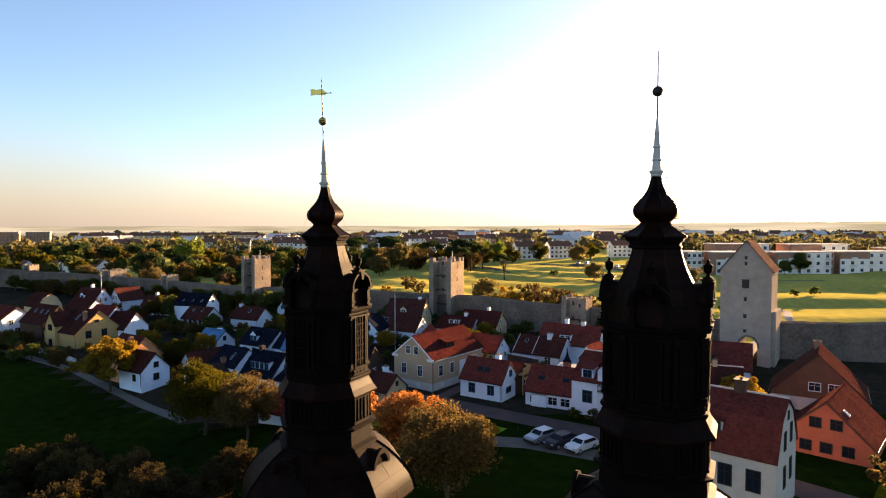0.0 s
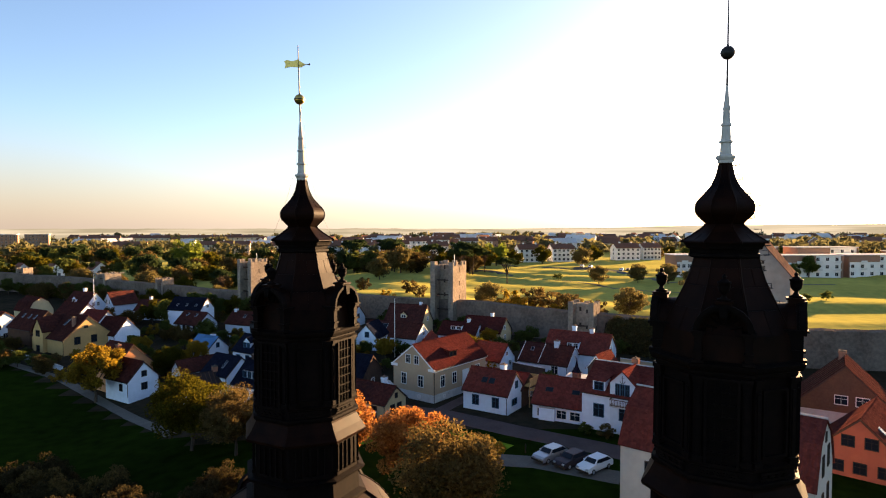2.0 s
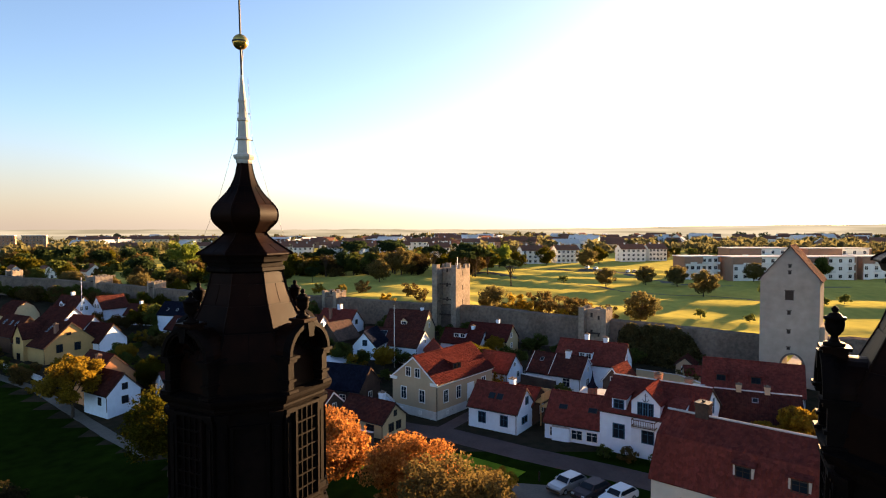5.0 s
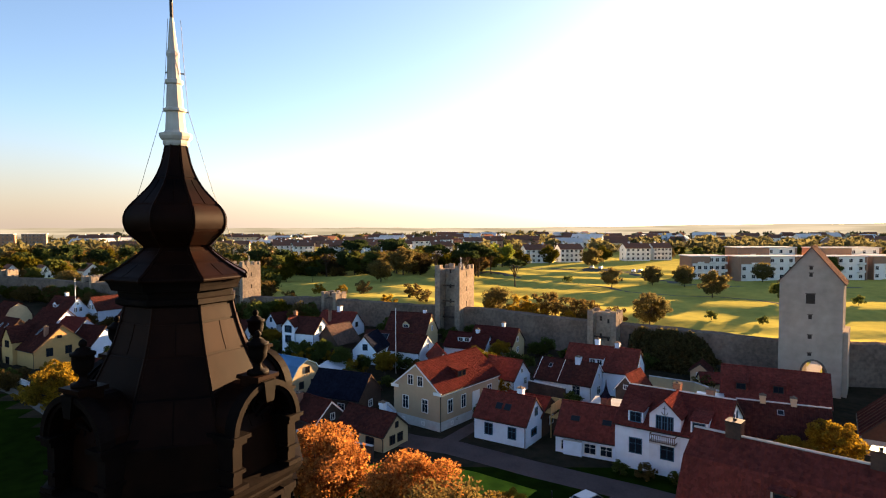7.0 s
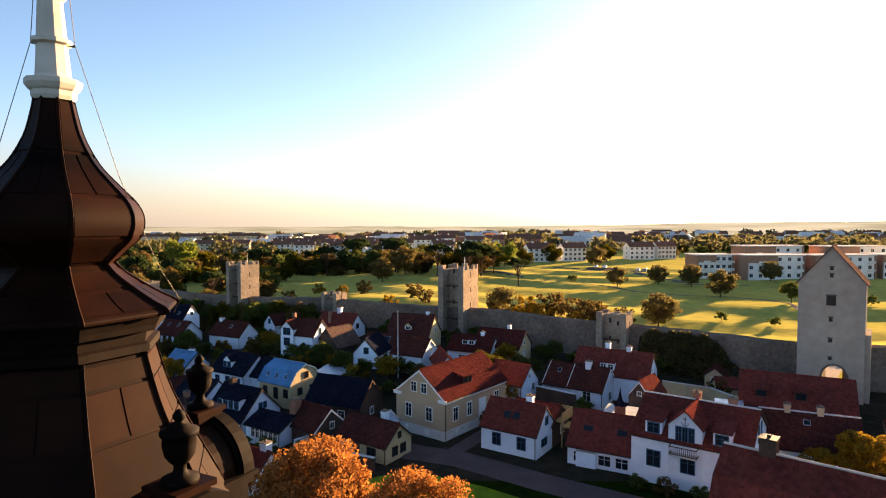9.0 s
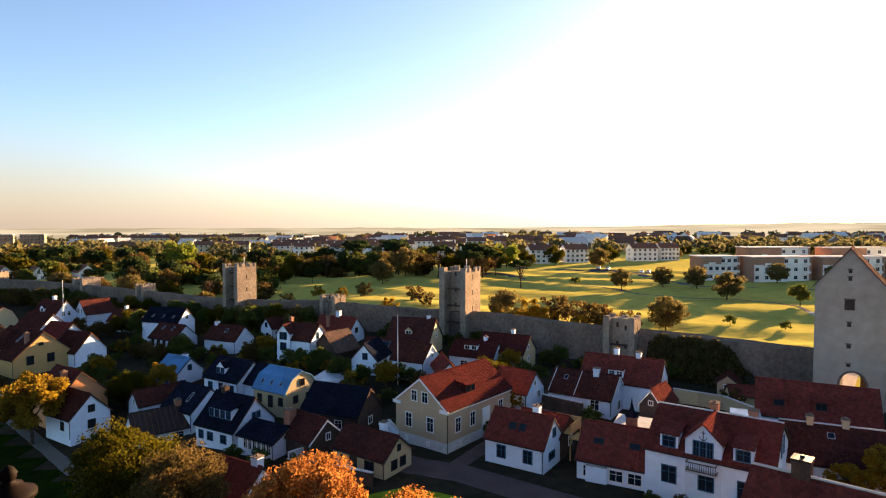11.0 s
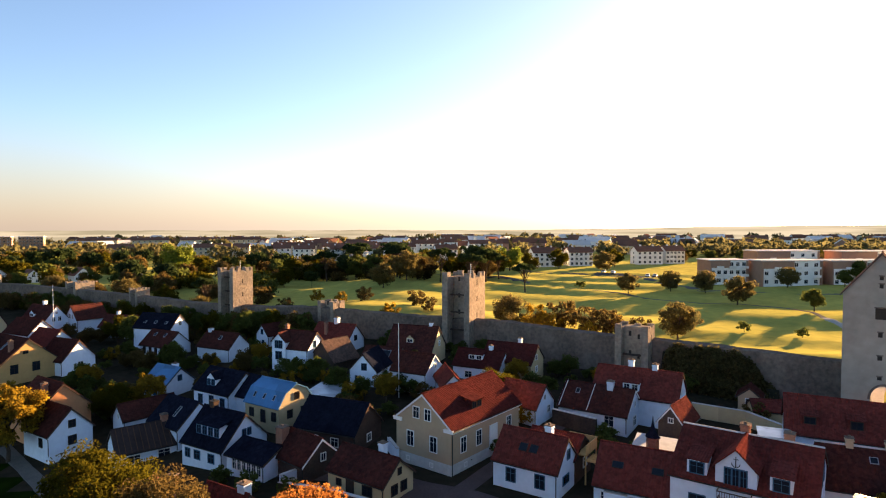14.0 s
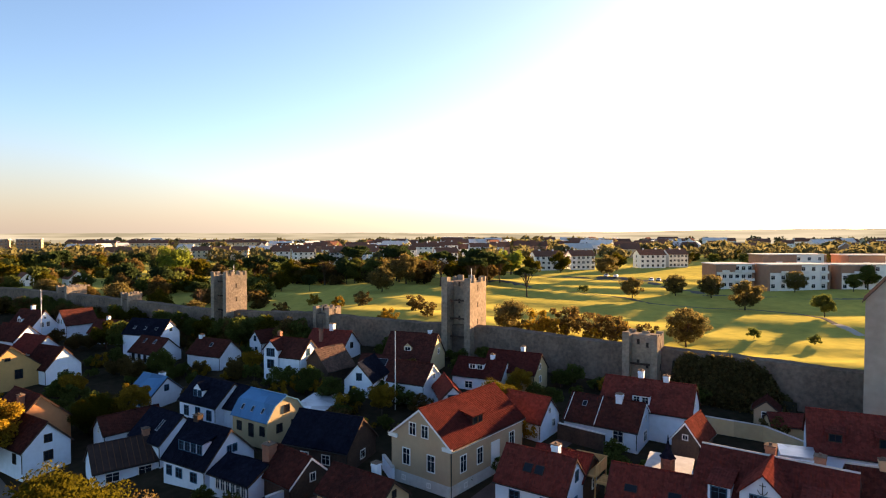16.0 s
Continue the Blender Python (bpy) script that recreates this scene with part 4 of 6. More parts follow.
    if rungs:
        prof = curve_ring(list(roof) + list(eave[1:]) + list(onion[2:]))
        a = radians(90 - turn)
        dx, dy = math.sin(a), math.cos(a)
        for z in (24.7, 25.2, 25.7, 26.15, 26.42, 26.75, 27.2, 27.55, 27.9, 28.3, 28.7):
            r = prof(z) * slim(z) / COS8 * 0.985
            if 26.1 < z < 26.5:
                r = 1.08
            step = Shape()
            for q in (-0.1, 0.1):
                step.tube([(r * dx - q * dy, r * dy + q * dx, z), ((r + 0.2) * dx - q * dy, (r + 0.2) * dy + q * dx, z + 0.02)], 0.012, 4)
            step.tube([((r + 0.2) * dx + 0.1 * dy, (r + 0.2) * dy - 0.1 * dx, z + 0.02), ((r + 0.2) * dx - 0.1 * dy, (r + 0.2) * dy + 0.1 * dx, z + 0.02)], 0.012, 4)
            step.tube([(r * dx, r * dy, z + 0.15), ((r + 0.2) * dx, (r + 0.2) * dy, z + 0.15), ((r + 0.2) * dx, (r + 0.2) * dy, z)], 0.012, 4)
            part("rung", step, IRON, t)
    # the upper stage has settled a hand's width out of plumb
    move = Matrix.Translation(t.matrix_basis.to_3x3().inverted() @ Vector((-aside, 0, 0)))
    for ob in t.children:
        if ob not in below:
            ob.matrix_basis = move @ ob.matrix_basis
    return t


# ---- trees ----
def tree_meshes(seed, height, spread, leaf_mat, leaves, leaf, clumps=40, base=0.25, shape="round", bare=0.0):
    """Trunk with limbs, and a crown of many small leaves gathered in clumps. Returns two meshes, root at the origin."""
    rng = np.random.default_rng(seed)
    trunk = Shape()
    r0 = 0.028 * height
    bend = rng.normal(0, 0.03 * height, (4, 2))
    line = [Vector((bend[min(i, 3)][0] * i / 4, bend[min(i, 3)][1] * i / 4, height * 0.72 * i / 5)) for i in range(6)]
    trunk.tube([line[0] - Vector((0, 0, 0.6))] + line, [r0 * 1.35] + [r0 * (1 - 0.16 * i) for i in range(6)], 7)
    c = []
    while len(c) < clumps:
        q = rng.uniform(-1, 1, 3)
        n = np.linalg.norm(q)
        if n > 1 or n < 0.35:
            continue
        if shape == "pine" and q[2] < -0.2:
            continue
        c.append(q)
    c = np.array(c)
    zc, hz = height * (base + (1 - base) / 2), height * (1 - base) / 2
    if shape == "pine":
        zc, hz = height * 0.8, height * 0.2
    c = c * np.array([spread / 2, spread / 2, hz]) * rng.uniform(0.75, 1.08, (clumps, 1)) + np.array([0, 0, zc])
    if shape == "cone":
        c[:, :2] *= (1.15 - 0.9 * (c[:, 2:] - height * base) / (height * (1 - base)))
    for q in c[:: max(1, clumps // 14)]:
        k = rng.integers(2, 5)
        s = line[k]
        mid = s.lerp(Vector(q), 0.5) + Vector((0, 0, 0.05 * height))
        trunk.tube([s, mid, Vector(q)], [r0 * 0.42, r0 * 0.25, r0 * 0.08], 5)
    size = spread / 2 * 0.30
    who = rng.integers(0, clumps, leaves)
    flat = 0.45 if shape == "pine" else 0.8
    off = rng.normal(0, 1, (leaves, 3))
    off /= np.maximum(np.linalg.norm(off, axis=1, keepdims=True), 0.3)
    off *= (rng.uniform(0.25, 1.0, (leaves, 1)) ** 0.5) * size * rng.uniform(0.6, 1.25, (clumps, 1))[who]
    off[:, 2] *= flat
    p = c[who] + off
    a = rng.normal(0, 1, (leaves, 3))
    a /= np.linalg.norm(a, axis=1, keepdims=True)
    b = np.cross(a, rng.normal(0, 1, (leaves, 3)))
    b /= np.linalg.norm(b, axis=1, keepdims=True)
    s = leaf * rng.uniform(0.6, 1.3, (leaves, 1))
    v = np.stack([p - a * s, p + b * s * 0.6, p + a * s, p - b * s * 0.6], 1).reshape(-1, 3)
    me = bpy.data.meshes.new("crown")
    me.vertices.add(len(v))
    me.vertices.foreach_set("co", v.ravel())
    me.loops.add(len(v))
    me.loops.foreach_set("vertex_index", np.arange(len(v)))
    me.polygons.add(leaves)
    me.polygons.foreach_set("loop_start", np.arange(leaves) * 4)
    me.polygons.foreach_set("loop_total", np.full(leaves, 4))
    me.materials.append(leaf_mat)
    me.update()
    me.validate()
    return trunk.mesh("trunk", BARK, True), me


_kinds = {}


def tree(kind, x, y, size=1.0, turn=None, label="", z=None, group="", category="tree"):
    """A tree of a kind made once; later ones share its meshes."""
    if kind not in _kinds:
        _kinds[kind] = tree_meshes(**TREES[kind][0])
    tm, cm = _kinds[kind]
    zz = (ground_z(x, y) + lawn_relief(x, y) if y > wall_y(x) else ground_z(x, y)) if z is None else z
    t = thing("tree" if category == "tree" else "bush", pose(x, y, zz, 0, 0, turn if turn is not None else (x * 37 + y * 91) % 360), label or TREES[kind][1], category, group)
    t.scale = (size, size, size)
    part("trunk", tm, None, t)
    part("crown", cm, None, t)
    return t


TREES = {
    "orange": (dict(seed=1, height=9.5, spread=9.5, leaf_mat=LEAF_ORANGE, leaves=26000, leaf=0.15, clumps=90), "broad tree with dense orange autumn leaves"),
    "lime": (dict(seed=2, height=9.5, spread=10.0, leaf_mat=LEAF_LIME, leaves=24000, leaf=0.15, clumps=80), "leafy yellow-green tree beside the churchyard"),
    "russet": (dict(seed=3, height=8.5, spread=9.5, leaf_mat=LEAF_BROWN, leaves=22000, leaf=0.14, clumps=80), "dark russet tree with thinning autumn leaves"),
    "gold": (dict(seed=4, height=8.0, spread=7.0, leaf_mat=LEAF_GOLD, leaves=15000, leaf=0.15, clumps=60), "small garden tree with golden leaves"),
    "green": (dict(seed=5, height=8.0, spread=7.5, leaf_mat=LEAF_GREEN, leaves=7000, leaf=0.24, clumps=55), "rounded dark green tree"),
    "park": (dict(seed=6, height=8.5, spread=9.0, leaf_mat=LEAF_OLIVE, leaves=9000, leaf=0.24, clumps=60, base=0.16), "broad olive-brown park tree on the meadow"),
    "olive": (dict(seed=7, height=8.0, spread=8.0, leaf_mat=LEAF_LIME, leaves=6000, leaf=0.26, clumps=50, base=0.15), "olive-green tree turning yellow"),
    "pine": (dict(seed=8, height=11.0, spread=9.5, leaf_mat=LEAF_PINE, leaves=2600, leaf=0.3, clumps=22, shape="pine"), "tall pine with flat spreading crown"),
    "wood": (dict(seed=17, height=7.5, spread=8.5, leaf_mat=LEAF_BROWN, leaves=6000, leaf=0.26, clumps=50, base=0.1), "brownish autumn tree in the wood"),
    "fresh": (dict(seed=23, height=9.0, spread=9.0, leaf_mat=LEAF_FRESH, leaves=9000, leaf=0.26, clumps=60, base=0.1), "tall bright green tree above the wood"),
    "shrub": (dict(seed=24, height=8.0, spread=8.6, leaf_mat=LEAF_SHADE, leaves=9000, leaf=0.2, clumps=60, base=0.08), "brown-green churchyard shrub with shade-darkened leaf colour"),
    "bush": (dict(seed=9, height=2.6, spread=3.4, leaf_mat=LEAF_GREEN, leaves=1800, leaf=0.14, clumps=22, base=0.05), "dense green bush in a garden"),
    "goldbush": (dict(seed=10, height=2.8, spread=3.6, leaf_mat=LEAF_GOLD, leaves=1800, leaf=0.15, clumps=22, base=0.05), "rounded bush with yellow autumn leaves"),
    "brownbush": (dict(seed=11, height=3.0, spread=4.0, leaf_mat=LEAF_BROWN, leaves=1800, leaf=0.16, clumps=22, base=0.05), "spreading shrub with brown autumn leaves"),
}


# ---- roads and paths ----
strip("road", [(-140, 158), (-104, 139.7), (-90.5, 131.3), (-76.4, 122.7), (-61.2, 109.8), (-53.6, 103.2), (-43.3, 93.7), (-39, 89.5)], 3.2, PATH_GREY, "narrow pale gravel road along the churchyard")
strip("street", [(-30, 103), (-12, 96.5), (-5, 92.0), (0, 90.0), (9, 83.5), (18.5, 77.5), (26, 72), (40, 56)], 7.0, ROAD, "dim asphalt street in front of the cottages", 0.06)
strip("lane", [(-1, 91.5), (3.0, 98.0), (8.5, 105.5), (13.5, 112)], 3.6, ROAD, "narrow lane between two houses", 0.05)
strip("lawn", [(-13.0, 80.5), (-6.0, 84.0), (1.0, 80.5), (7.0, 76.0)], 9.0, LAWN_SUNLIT, "bright green lawn between the trees and the street", 0.035, category="lawn")
strip("parking", [(5.5, 73.6), (10.5, 72.8), (19.0, 68.4)], 6.0, PATH_GREY, "small gravel parking place beside the street", 0.045)
strip("meadow_road", [(-10, 420), (24, 380), (43.5, 343), (63, 330), (80.8, 313.2), (87.9, 287.1), (94.2, 261.1), (112.9, 255), (160, 250)], 5.0, PATH_GREY, "pale asphalt road across the meadow", 0.08)
strip("car_park", [(70, 329), (84, 318), (100, 311)], 11.0, PATH_GREY, "grey car park beyond the meadow", 0.1)
strip("meadow_path", [(-20, 322), (21, 303.5), (40.8, 268.4), (58.6, 250.6), (70.3, 236.2), (80, 226.5), (93, 226.6), (101.5, 215.1), (102.2, 202.9), (97, 189.1)], 2.4, PATH_GREY, "pale path across the meadow", 0.08)

strip("gate_road", [(50.0, 104.0), (58.0, 114.5), (64.0, 123.0), (72.0, 133.0), (86.0, 148.0), (97.0, 168.0), (97.0, 189.1)], 3.4, PATH_PALE, "pale gravel road through the town gate", 0.07)

town_wall()
wall_tower(-0.8, 151.5, 28, 6.3, 7.4, 17.4, "tall square limestone wall tower with battlements", 3, True, 2.6)
wall_tower(28.8, 131.5, 33, 5.6, 4.2, 10.5, "low square wall tower with a deep niche", 3)
wall_tower(-30.7, 167.4, 33, 5.0, 3.8, 10.2, "low square wall tower with battlements", 3)
wall_tower(-60.0, 183.7, 33, 6.2, 6.2, 16.3, "tall square limestone wall tower with battlements", 3, True, 2.6)
wall_tower(-97.7, 209, 33, 4.2, 4.2, 8.9, "low weathered wall tower", 3)
wall_tower(-128.8, 227.9, 33, 7.0, 6.2, 9.2, "low weathered wall tower", 4)
wall_tower(-176, 252, 25, 5.0, 4.0, 9.5, "low weathered wall tower", 3)
gate_tower()


def ivy_bank():
    """Ivy and scrub that hang over the wall beside the gate."""
    r = np.random.default_rng(31)
    n = 20000
    x = r.uniform(35.0, 48.5, n)
    wy = np.array([wall_y(q) for q in x])
    h = r.uniform(0, 1, n) ** 0.8
    top = 7.9 - 6.0 * np.maximum(0, (x - 43) / 5.5) ** 2 - 1.6 * np.maximum(0, (36.5 - x) / 1.5) ** 2 + 0.5 * np.sin(x * 2.1) * np.sin(x * 0.7)
    p = np.stack([x - 0.55 * (1.2 + 4.5 * (1 - h)), wy - 0.8 * (1.2 + 4.5 * (1 - h)) + r.normal(0, 0.35, n), 1.2 + h * (top - 1.2) + r.normal(0, 0.25, n)], 1)
    a = r.normal(0, 1, (n, 3)) * 0.13
    b = r.normal(0, 1, (n, 3)) * 0.13
    v = np.stack([p - a, p + b, p + a, p - b], 1).reshape(-1, 3)
    me = bpy.data.meshes.new("ivy")
    me.from_pydata(v.tolist(), [], [(4 * i, 4 * i + 1, 4 * i + 2, 4 * i + 3) for i in range(n)])
    me.materials.append(LEAF_IVY)
    bank = Shape()
    xs = np.linspace(34.5, 49, 16)
    for q in xs:
        w = wall_y(q)
        bank.v += [(q - 3.4, w - 5.2, 0.0), (q - 1.6, w - 2.6, 3.2), (q - 0.6, w - 0.9, 6.6 - 5.8 * max(0, (q - 43) / 6) ** 2), (q, w, 6.9 - 5.8 * max(0, (q - 43) / 6) ** 2)]
    for i in range(len(xs) - 1):
        for j in range(3):
            k = i * 4 + j
            bank.f.append((k, k + 4, k + 5, k + 1))
    tagged(part("embankment", bank, YARD), "dark earth bank against the town wall", "embankment", kind="structure")
    return tagged(new("ivy", me), "dark brown-green ivy and scrub on the bank", "ivy", kind="stuff")


ivy_bank()

# ---- houses of the old town ----
B = dict(verge=FRAME)
house(-5.0, 98.1, 0.0, 38.3, 14.0, 8.3, 5.2, 8.4, BEIGE, TILE_DEEP, "large beige rendered house with white-framed windows and red roof", plinth=1.2, verge=FRAME,
      front=[(-1.0, 6.2, 0.85, 1.25), (0.75, 6.2, 0.85, 1.25), (-1.9, 3.0, 0.95, 1.7), (1.6, 3.0, 0.95, 1.7), (-2.3, 0.6, 0.4, 0.4), (1.3, 0.6, 0.4, 0.4)],
      right=[(2.2, 3.0, 0.95, 1.7), (5.2, 3.0, 0.95, 1.7), (11.6, 3.2, 0.95, 1.5), (2.6, 0.6, 0.4, 0.4)], door=[("right", 8.2, 1.5, 2.5, FRAME)],
      dormers=[("right", 6.2, 2.0, 6.0, 7.0, "dark")], returns=True)
house(10.3, 91.8, -0.2, -57.2, 7.3, 5.2, 3.2, 5.8, WHITE, TILE, "small white limewashed cottage with red tiled roof and blue windows", wframe=BLUE_FRAME, front=[(0.3, 4.1, 0.7, 0.9), (-0.4, 1.7, 1.5, 0.8)],
      left=[(1.9, 1.75, 1.0, 1.35), (5.2, 1.75, 1.0, 1.35)], chimneys=[(2.2, 0.5, 0.9, 0.75, WHITE)], skylights=[("left", 3.1, 4.35, 0.9, 0.9), ("left", 4.3, 4.35, 0.9, 0.9)])
house(12.8, 95.6, 0.0, -57.2, 6.0, 5.0, 2.8, 4.5, BROWNWALL, TILE, "low annexe with hipped red roof and a timber balcony", front=[(0.5, 1.6, 1.0, 1.0)])
house(-7.1, 90.4, -0.3, -55.5, 7.8, 4.7, 2.3, 4.2, CREAM, TILE_OLD, "small yellow plastered cottage with brown tile roof", wframe=DARK_FRAME, front=[(0.1, 3.0, 0.45, 0.6), (-0.75, 1.3, 0.85, 0.95), (0.75, 1.3, 0.85, 0.95)],
      left=[(2.2, 1.2, 1.2, 0.9), (6.2, 1.2, 0.6, 0.6)], door=[("left", 4.6, 0.9, 1.9, DARK_FRAME)], chimneys=[(2.9, 0.9, 0.9, 0.7, WHITE)])
house(11.3, 112.6, 0.8, -52, 7.0, 5.0, 2.3, 4.8, WHITE, TILE, "small white gabled house with red roof", front=[(-0.2, 3.3, 0.5, 0.6), (0.9, 1.5, 0.7, 0.9)])
house(12.9, 131.2, 2.3, -62, 9.0, 6.2, 2.7, 5.2, CREAM, TILE_DEEP, "pale gabled house below the town wall", front=[(-0.6, 3.4, 0.7, 0.8), (-0.5, 1.4, 0.8, 0.9)], chimneys=[(3.2, 0.3, 1.0, 0.6, WHITE)])
house(7.3, 130.6, 1.4, -64, 8.4, 5.3, 2.9, 5.1, WHITE, TILE_DEEP, "white house with a wide white dormer in its red roof", front=[(0, 3.6, 0.6, 0.7)], left=[(2.0, 1.4, 1.0, 1.0), (5.5, 1.4, 1.2, 1.0)], dormers=[("left", 4.6, 2.6, 3.7, 4.6, "shed")], chimneys=[(2.5, 0.2, 0.9, 0.6, WHITE)])
house(-4.4, 124.0, 1.9, -62, 6.4, 5.2, 3.2, 5.5, WHITE, TILE_OLD, "narrow white gabled house with dark verge", front=[(0.3, 3.8, 0.5, 0.7)], verge=FRAME)
house(-4.1, 141.6, 2.0, -71.7, 9.0, 8.0, 3.0, 6.9, CREAM, TILE_OLD, "broad brown-roofed house close to the wall", front=[(0.5, 3.9, 0.7, 0.9)], dormers=[("left", 4.6, 1.5, 4.2, 5.0, "gable")], chimneys=[(1.5, 0.2, 0.8, 0.6, WHITE)])
house(-1.4, 116.6, 0.9, -10, 7.5, 3.2, 3.6, 5.2, WHITE, TILE, "narrow house end with blue window and red roof", wframe=BLUE_FRAME, front=[(0, 3.2, 1.3, 1.6), (0, 1.0, 1.0, 1.0)], verge=TARRED)
# Near-black roofing here paints the shade that lies on this roof.
house(-16.1, 126.8, 2.0, 14, 7.0, 4.6, 2.4, 4.9, WHITE, TILE_DARK, "white gabled cottage with one attic window", wframe=BLUE_FRAME, front=[(0.2, 2.9, 0.8, 1.0), (-0.9, 0.9, 0.8, 0.9)])
house(-21.4, 152.6, 1.8, -67, 9.0, 6.6, 2.6, 5.7, WHITE, TILE, "white gabled house with red roof below the wall", wframe=DARK_FRAME, front=[(0, 3.1, 0.85, 0.95)], chimneys=[(4.6, 0.2, 1.3, 0.9, WHITE), (5.8, -2.0, 0.5, 0.6, BRICK)])
# Paler brown tiles put the sunlight on this roof into its colour.
house(-25.2, 137.6, 1.3, 37.6, 6.2, 6.4, 2.4, 5.6, TARRED, TILE_GREY, "dark wooden barn with a brown tile roof of sunlit tone")
house(-26.6, 139.9, 2.6, -67.6, 7.8, 5.6, 3.0, 5.6, WHITE, TILE_OLD, "white house with a cross gable and veranda", front=[(-0.6, 3.6, 0.7, 1.1)], cross=("left", 6.0, 3.0, 4.1, 5.6, 0.5, False), chimneys=[(6.8, 0.3, 1.0, 0.6, BRICK)], wframe=BLUE_FRAME)
house(-44.0, 163.0, 0.5, 41, 6.5, 4.6, 3.2, 5.3, WHITE, TILE_OLD, "small white gable end with red roof", front=[(0, 3.8, 0.8, 1.0), (0.4, 1.4, 0.8, 1.0)], wframe=BLUE_FRAME)
house(-46.1, 154.3, -0.2, -65, 9.0, 5.7, 2.9, 5.5, WHITE, TILE_OLD, "low house with brown tile roof", skylights=[("left", 4.0, 4.4, 0.7, 1.0)], chimneys=[(8.0, 0, 0.7, 0.8, WHITE)])
house(-62.8, 162.8, -1.3, -62.6, 8.8, 6.4, 2.6, 5.4, WHITE, TILE_OLD, "white house with four tall dark windows and brown roof", wframe=DARK_FRAME, left=[(1.4, 1.45, 0.75, 1.6), (3.4, 1.45, 0.75, 1.6), (5.3, 1.45, 0.75, 1.6), (7.3, 1.45, 0.75, 1.6)], skylights=[("left", 3.0, 4.5, 0.6, 1.1), ("left", 6.3, 4.5, 0.6, 1.1)])
house(-65.7, 169.8, 0.2, -74, 10.5, 6.0, 4.0, 6.9, WHITE, TILE_DARK, "long white house with dark roof and small dormers", front=[(0.2, 4.9, 0.8, 0.9)], skylights=[("left", 2.0, 5.0, 0.6, 0.8), ("left", 5.0, 5.0, 0.6, 0.8), ("left", 8.0, 5.0, 0.6, 0.8)])
house(-82.4, 183.2, -0.9, -75, 10.0, 5.8, 3.0, 5.7, WHITE, TILE_OLD, "brown-roofed house behind garden trees", front=[(0.2, 3.6, 0.7, 0.8)], dormers=[("left", 3.0, 1.2, 3.9, 4.6, "gable")], chimneys=[(6.5, 0.2, 1.0, 0.7, WHITE)])
house(-77.4, 150.2, -1.9, -66, 7.5, 7.0, 3.0, 6.5, WHITE, TILE_OLD, "white gabled house with old red roof", front=[(0.3, 1.6, 1.0, 1.3)])
house(-89.4, 163.0, -1.4, -65, 8.0, 6.4, 3.0, 5.9, WHITE, TILE, "white gabled house with red roof")
house(-100.7, 173.2, -0.8, -66, 9.8, 6.6, 3.0, 6.0, WHITE, TILE_OLD, "white gabled house with plum-brown roof", front=[(0.2, 3.4, 0.7, 0.8)])
house(-108.0, 189.5, -0.6, -68, 9.6, 7.5, 3.0, 7.1, WHITE, TILE_OLD, "tall white gabled house", front=[(0.8, 3.6, 0.8, 1.1), (-0.8, 3.6, 0.8, 1.1), (0, 5.3, 0.5, 0.5)], dormers=[("left", 6.0, 1.8, 4.2, 5.2, "gable")], chimneys=[(5.0, 0.3, 1.2, 0.8, WHITE)])
house(-105.4, 191.6, -0.4, 34, 8.0, 6.6, 3.2, 6.6, WHITE, TILE_OLD, "steep white gable beside a flagpole", front=[(-0.6, 3.8, 0.7, 1.2), (0.9, 3.8, 0.7, 1.2)])
house(-83.2, 144.0, -2.9, -59.4, 14.0, 11.2, 4.2, 8.9, OCHRE, TILE_OLD, "large ochre house with broad gable and attic window", wframe=DARK_FRAME, front=[(-2.6, 3.6, 1.2, 1.6), (1.2, 3.6, 1.2, 1.6), (-0.6, 6.6, 0.8, 0.5)], skylights=[("left", 5.2, 7.2, 0.7, 1.8)],
      cross=("left", 9.5, 4.4, 5.6, 8.6, 0.8, False), dormers=[], chimneys=[(1.6, -2.4, 0.0, 0.7, BRICK)])
house(-98, 152, -2.6, -60, 11.0, 8.0, 4.6, 8.6, BROWNWALL, TILE_OLD, "brown wooden house with dark red roof", skylights=[("left", 2.5, 7.0, 0.6, 1.2), ("left", 5.0, 7.0, 0.6, 1.2), ("left", 8.0, 7.0, 0.6, 1.2)])
house(-113, 158, -2.3, -62, 10.0, 7.5, 4.6, 7.2, WHITE, TILE, "white house with red roof and veranda", front=[(-1.5, 3.4, 1.0, 1.2), (1.5, 3.4, 1.0, 1.2), (0, 1.2, 1.2, 1.2)])
house(-120, 182, -1.8, -60, 8.0, 7.0, 4.0, 7.6, CREAM, TILE_OLD, "cream gabled house among trees", gambrel=True)
house(-53.1, 109.6, -2.6, -58.5, 7.0, 5.6, 2.9, 5.7, WHITE, TILE_OLD, "white gabled cottage with dark windows by the road", wframe=DARK_FRAME, front=[(0.1, 3.7, 0.8, 0.9), (0.1, 1.5, 0.95, 1.1)], left=[(2.2, 1.5, 0.8, 1.1)])
house(-57.9, 115.4, -2.6, -57, 8.0, 7.6, 4.0, 7.5, ORANGE, TILE_OLD, "orange-plastered gable behind a cottage", chimneys=[(2.0, -1.6, 0.2, 0.7, BRICK)])
house(-49.7, 114.9, -2.4, 40, 8.0, 3.6, 2.6, 4.4, WHITE, TILE_OLD, "small outbuilding with a white pointed gable", front=[(0.2, 2.9, 0.4, 0.7)])
house(-36.3, 110.9, -2.0, -56.7, 7.0, 6.2, 2.9, 5.6, WHITE, TILE_DARK, "white gabled house with black roof", wframe=BLUE_FRAME, front=[(0.4, 3.6, 0.8, 1.0)], skylights=[("left", 2.4, 4.2, 0.5, 1.6)])
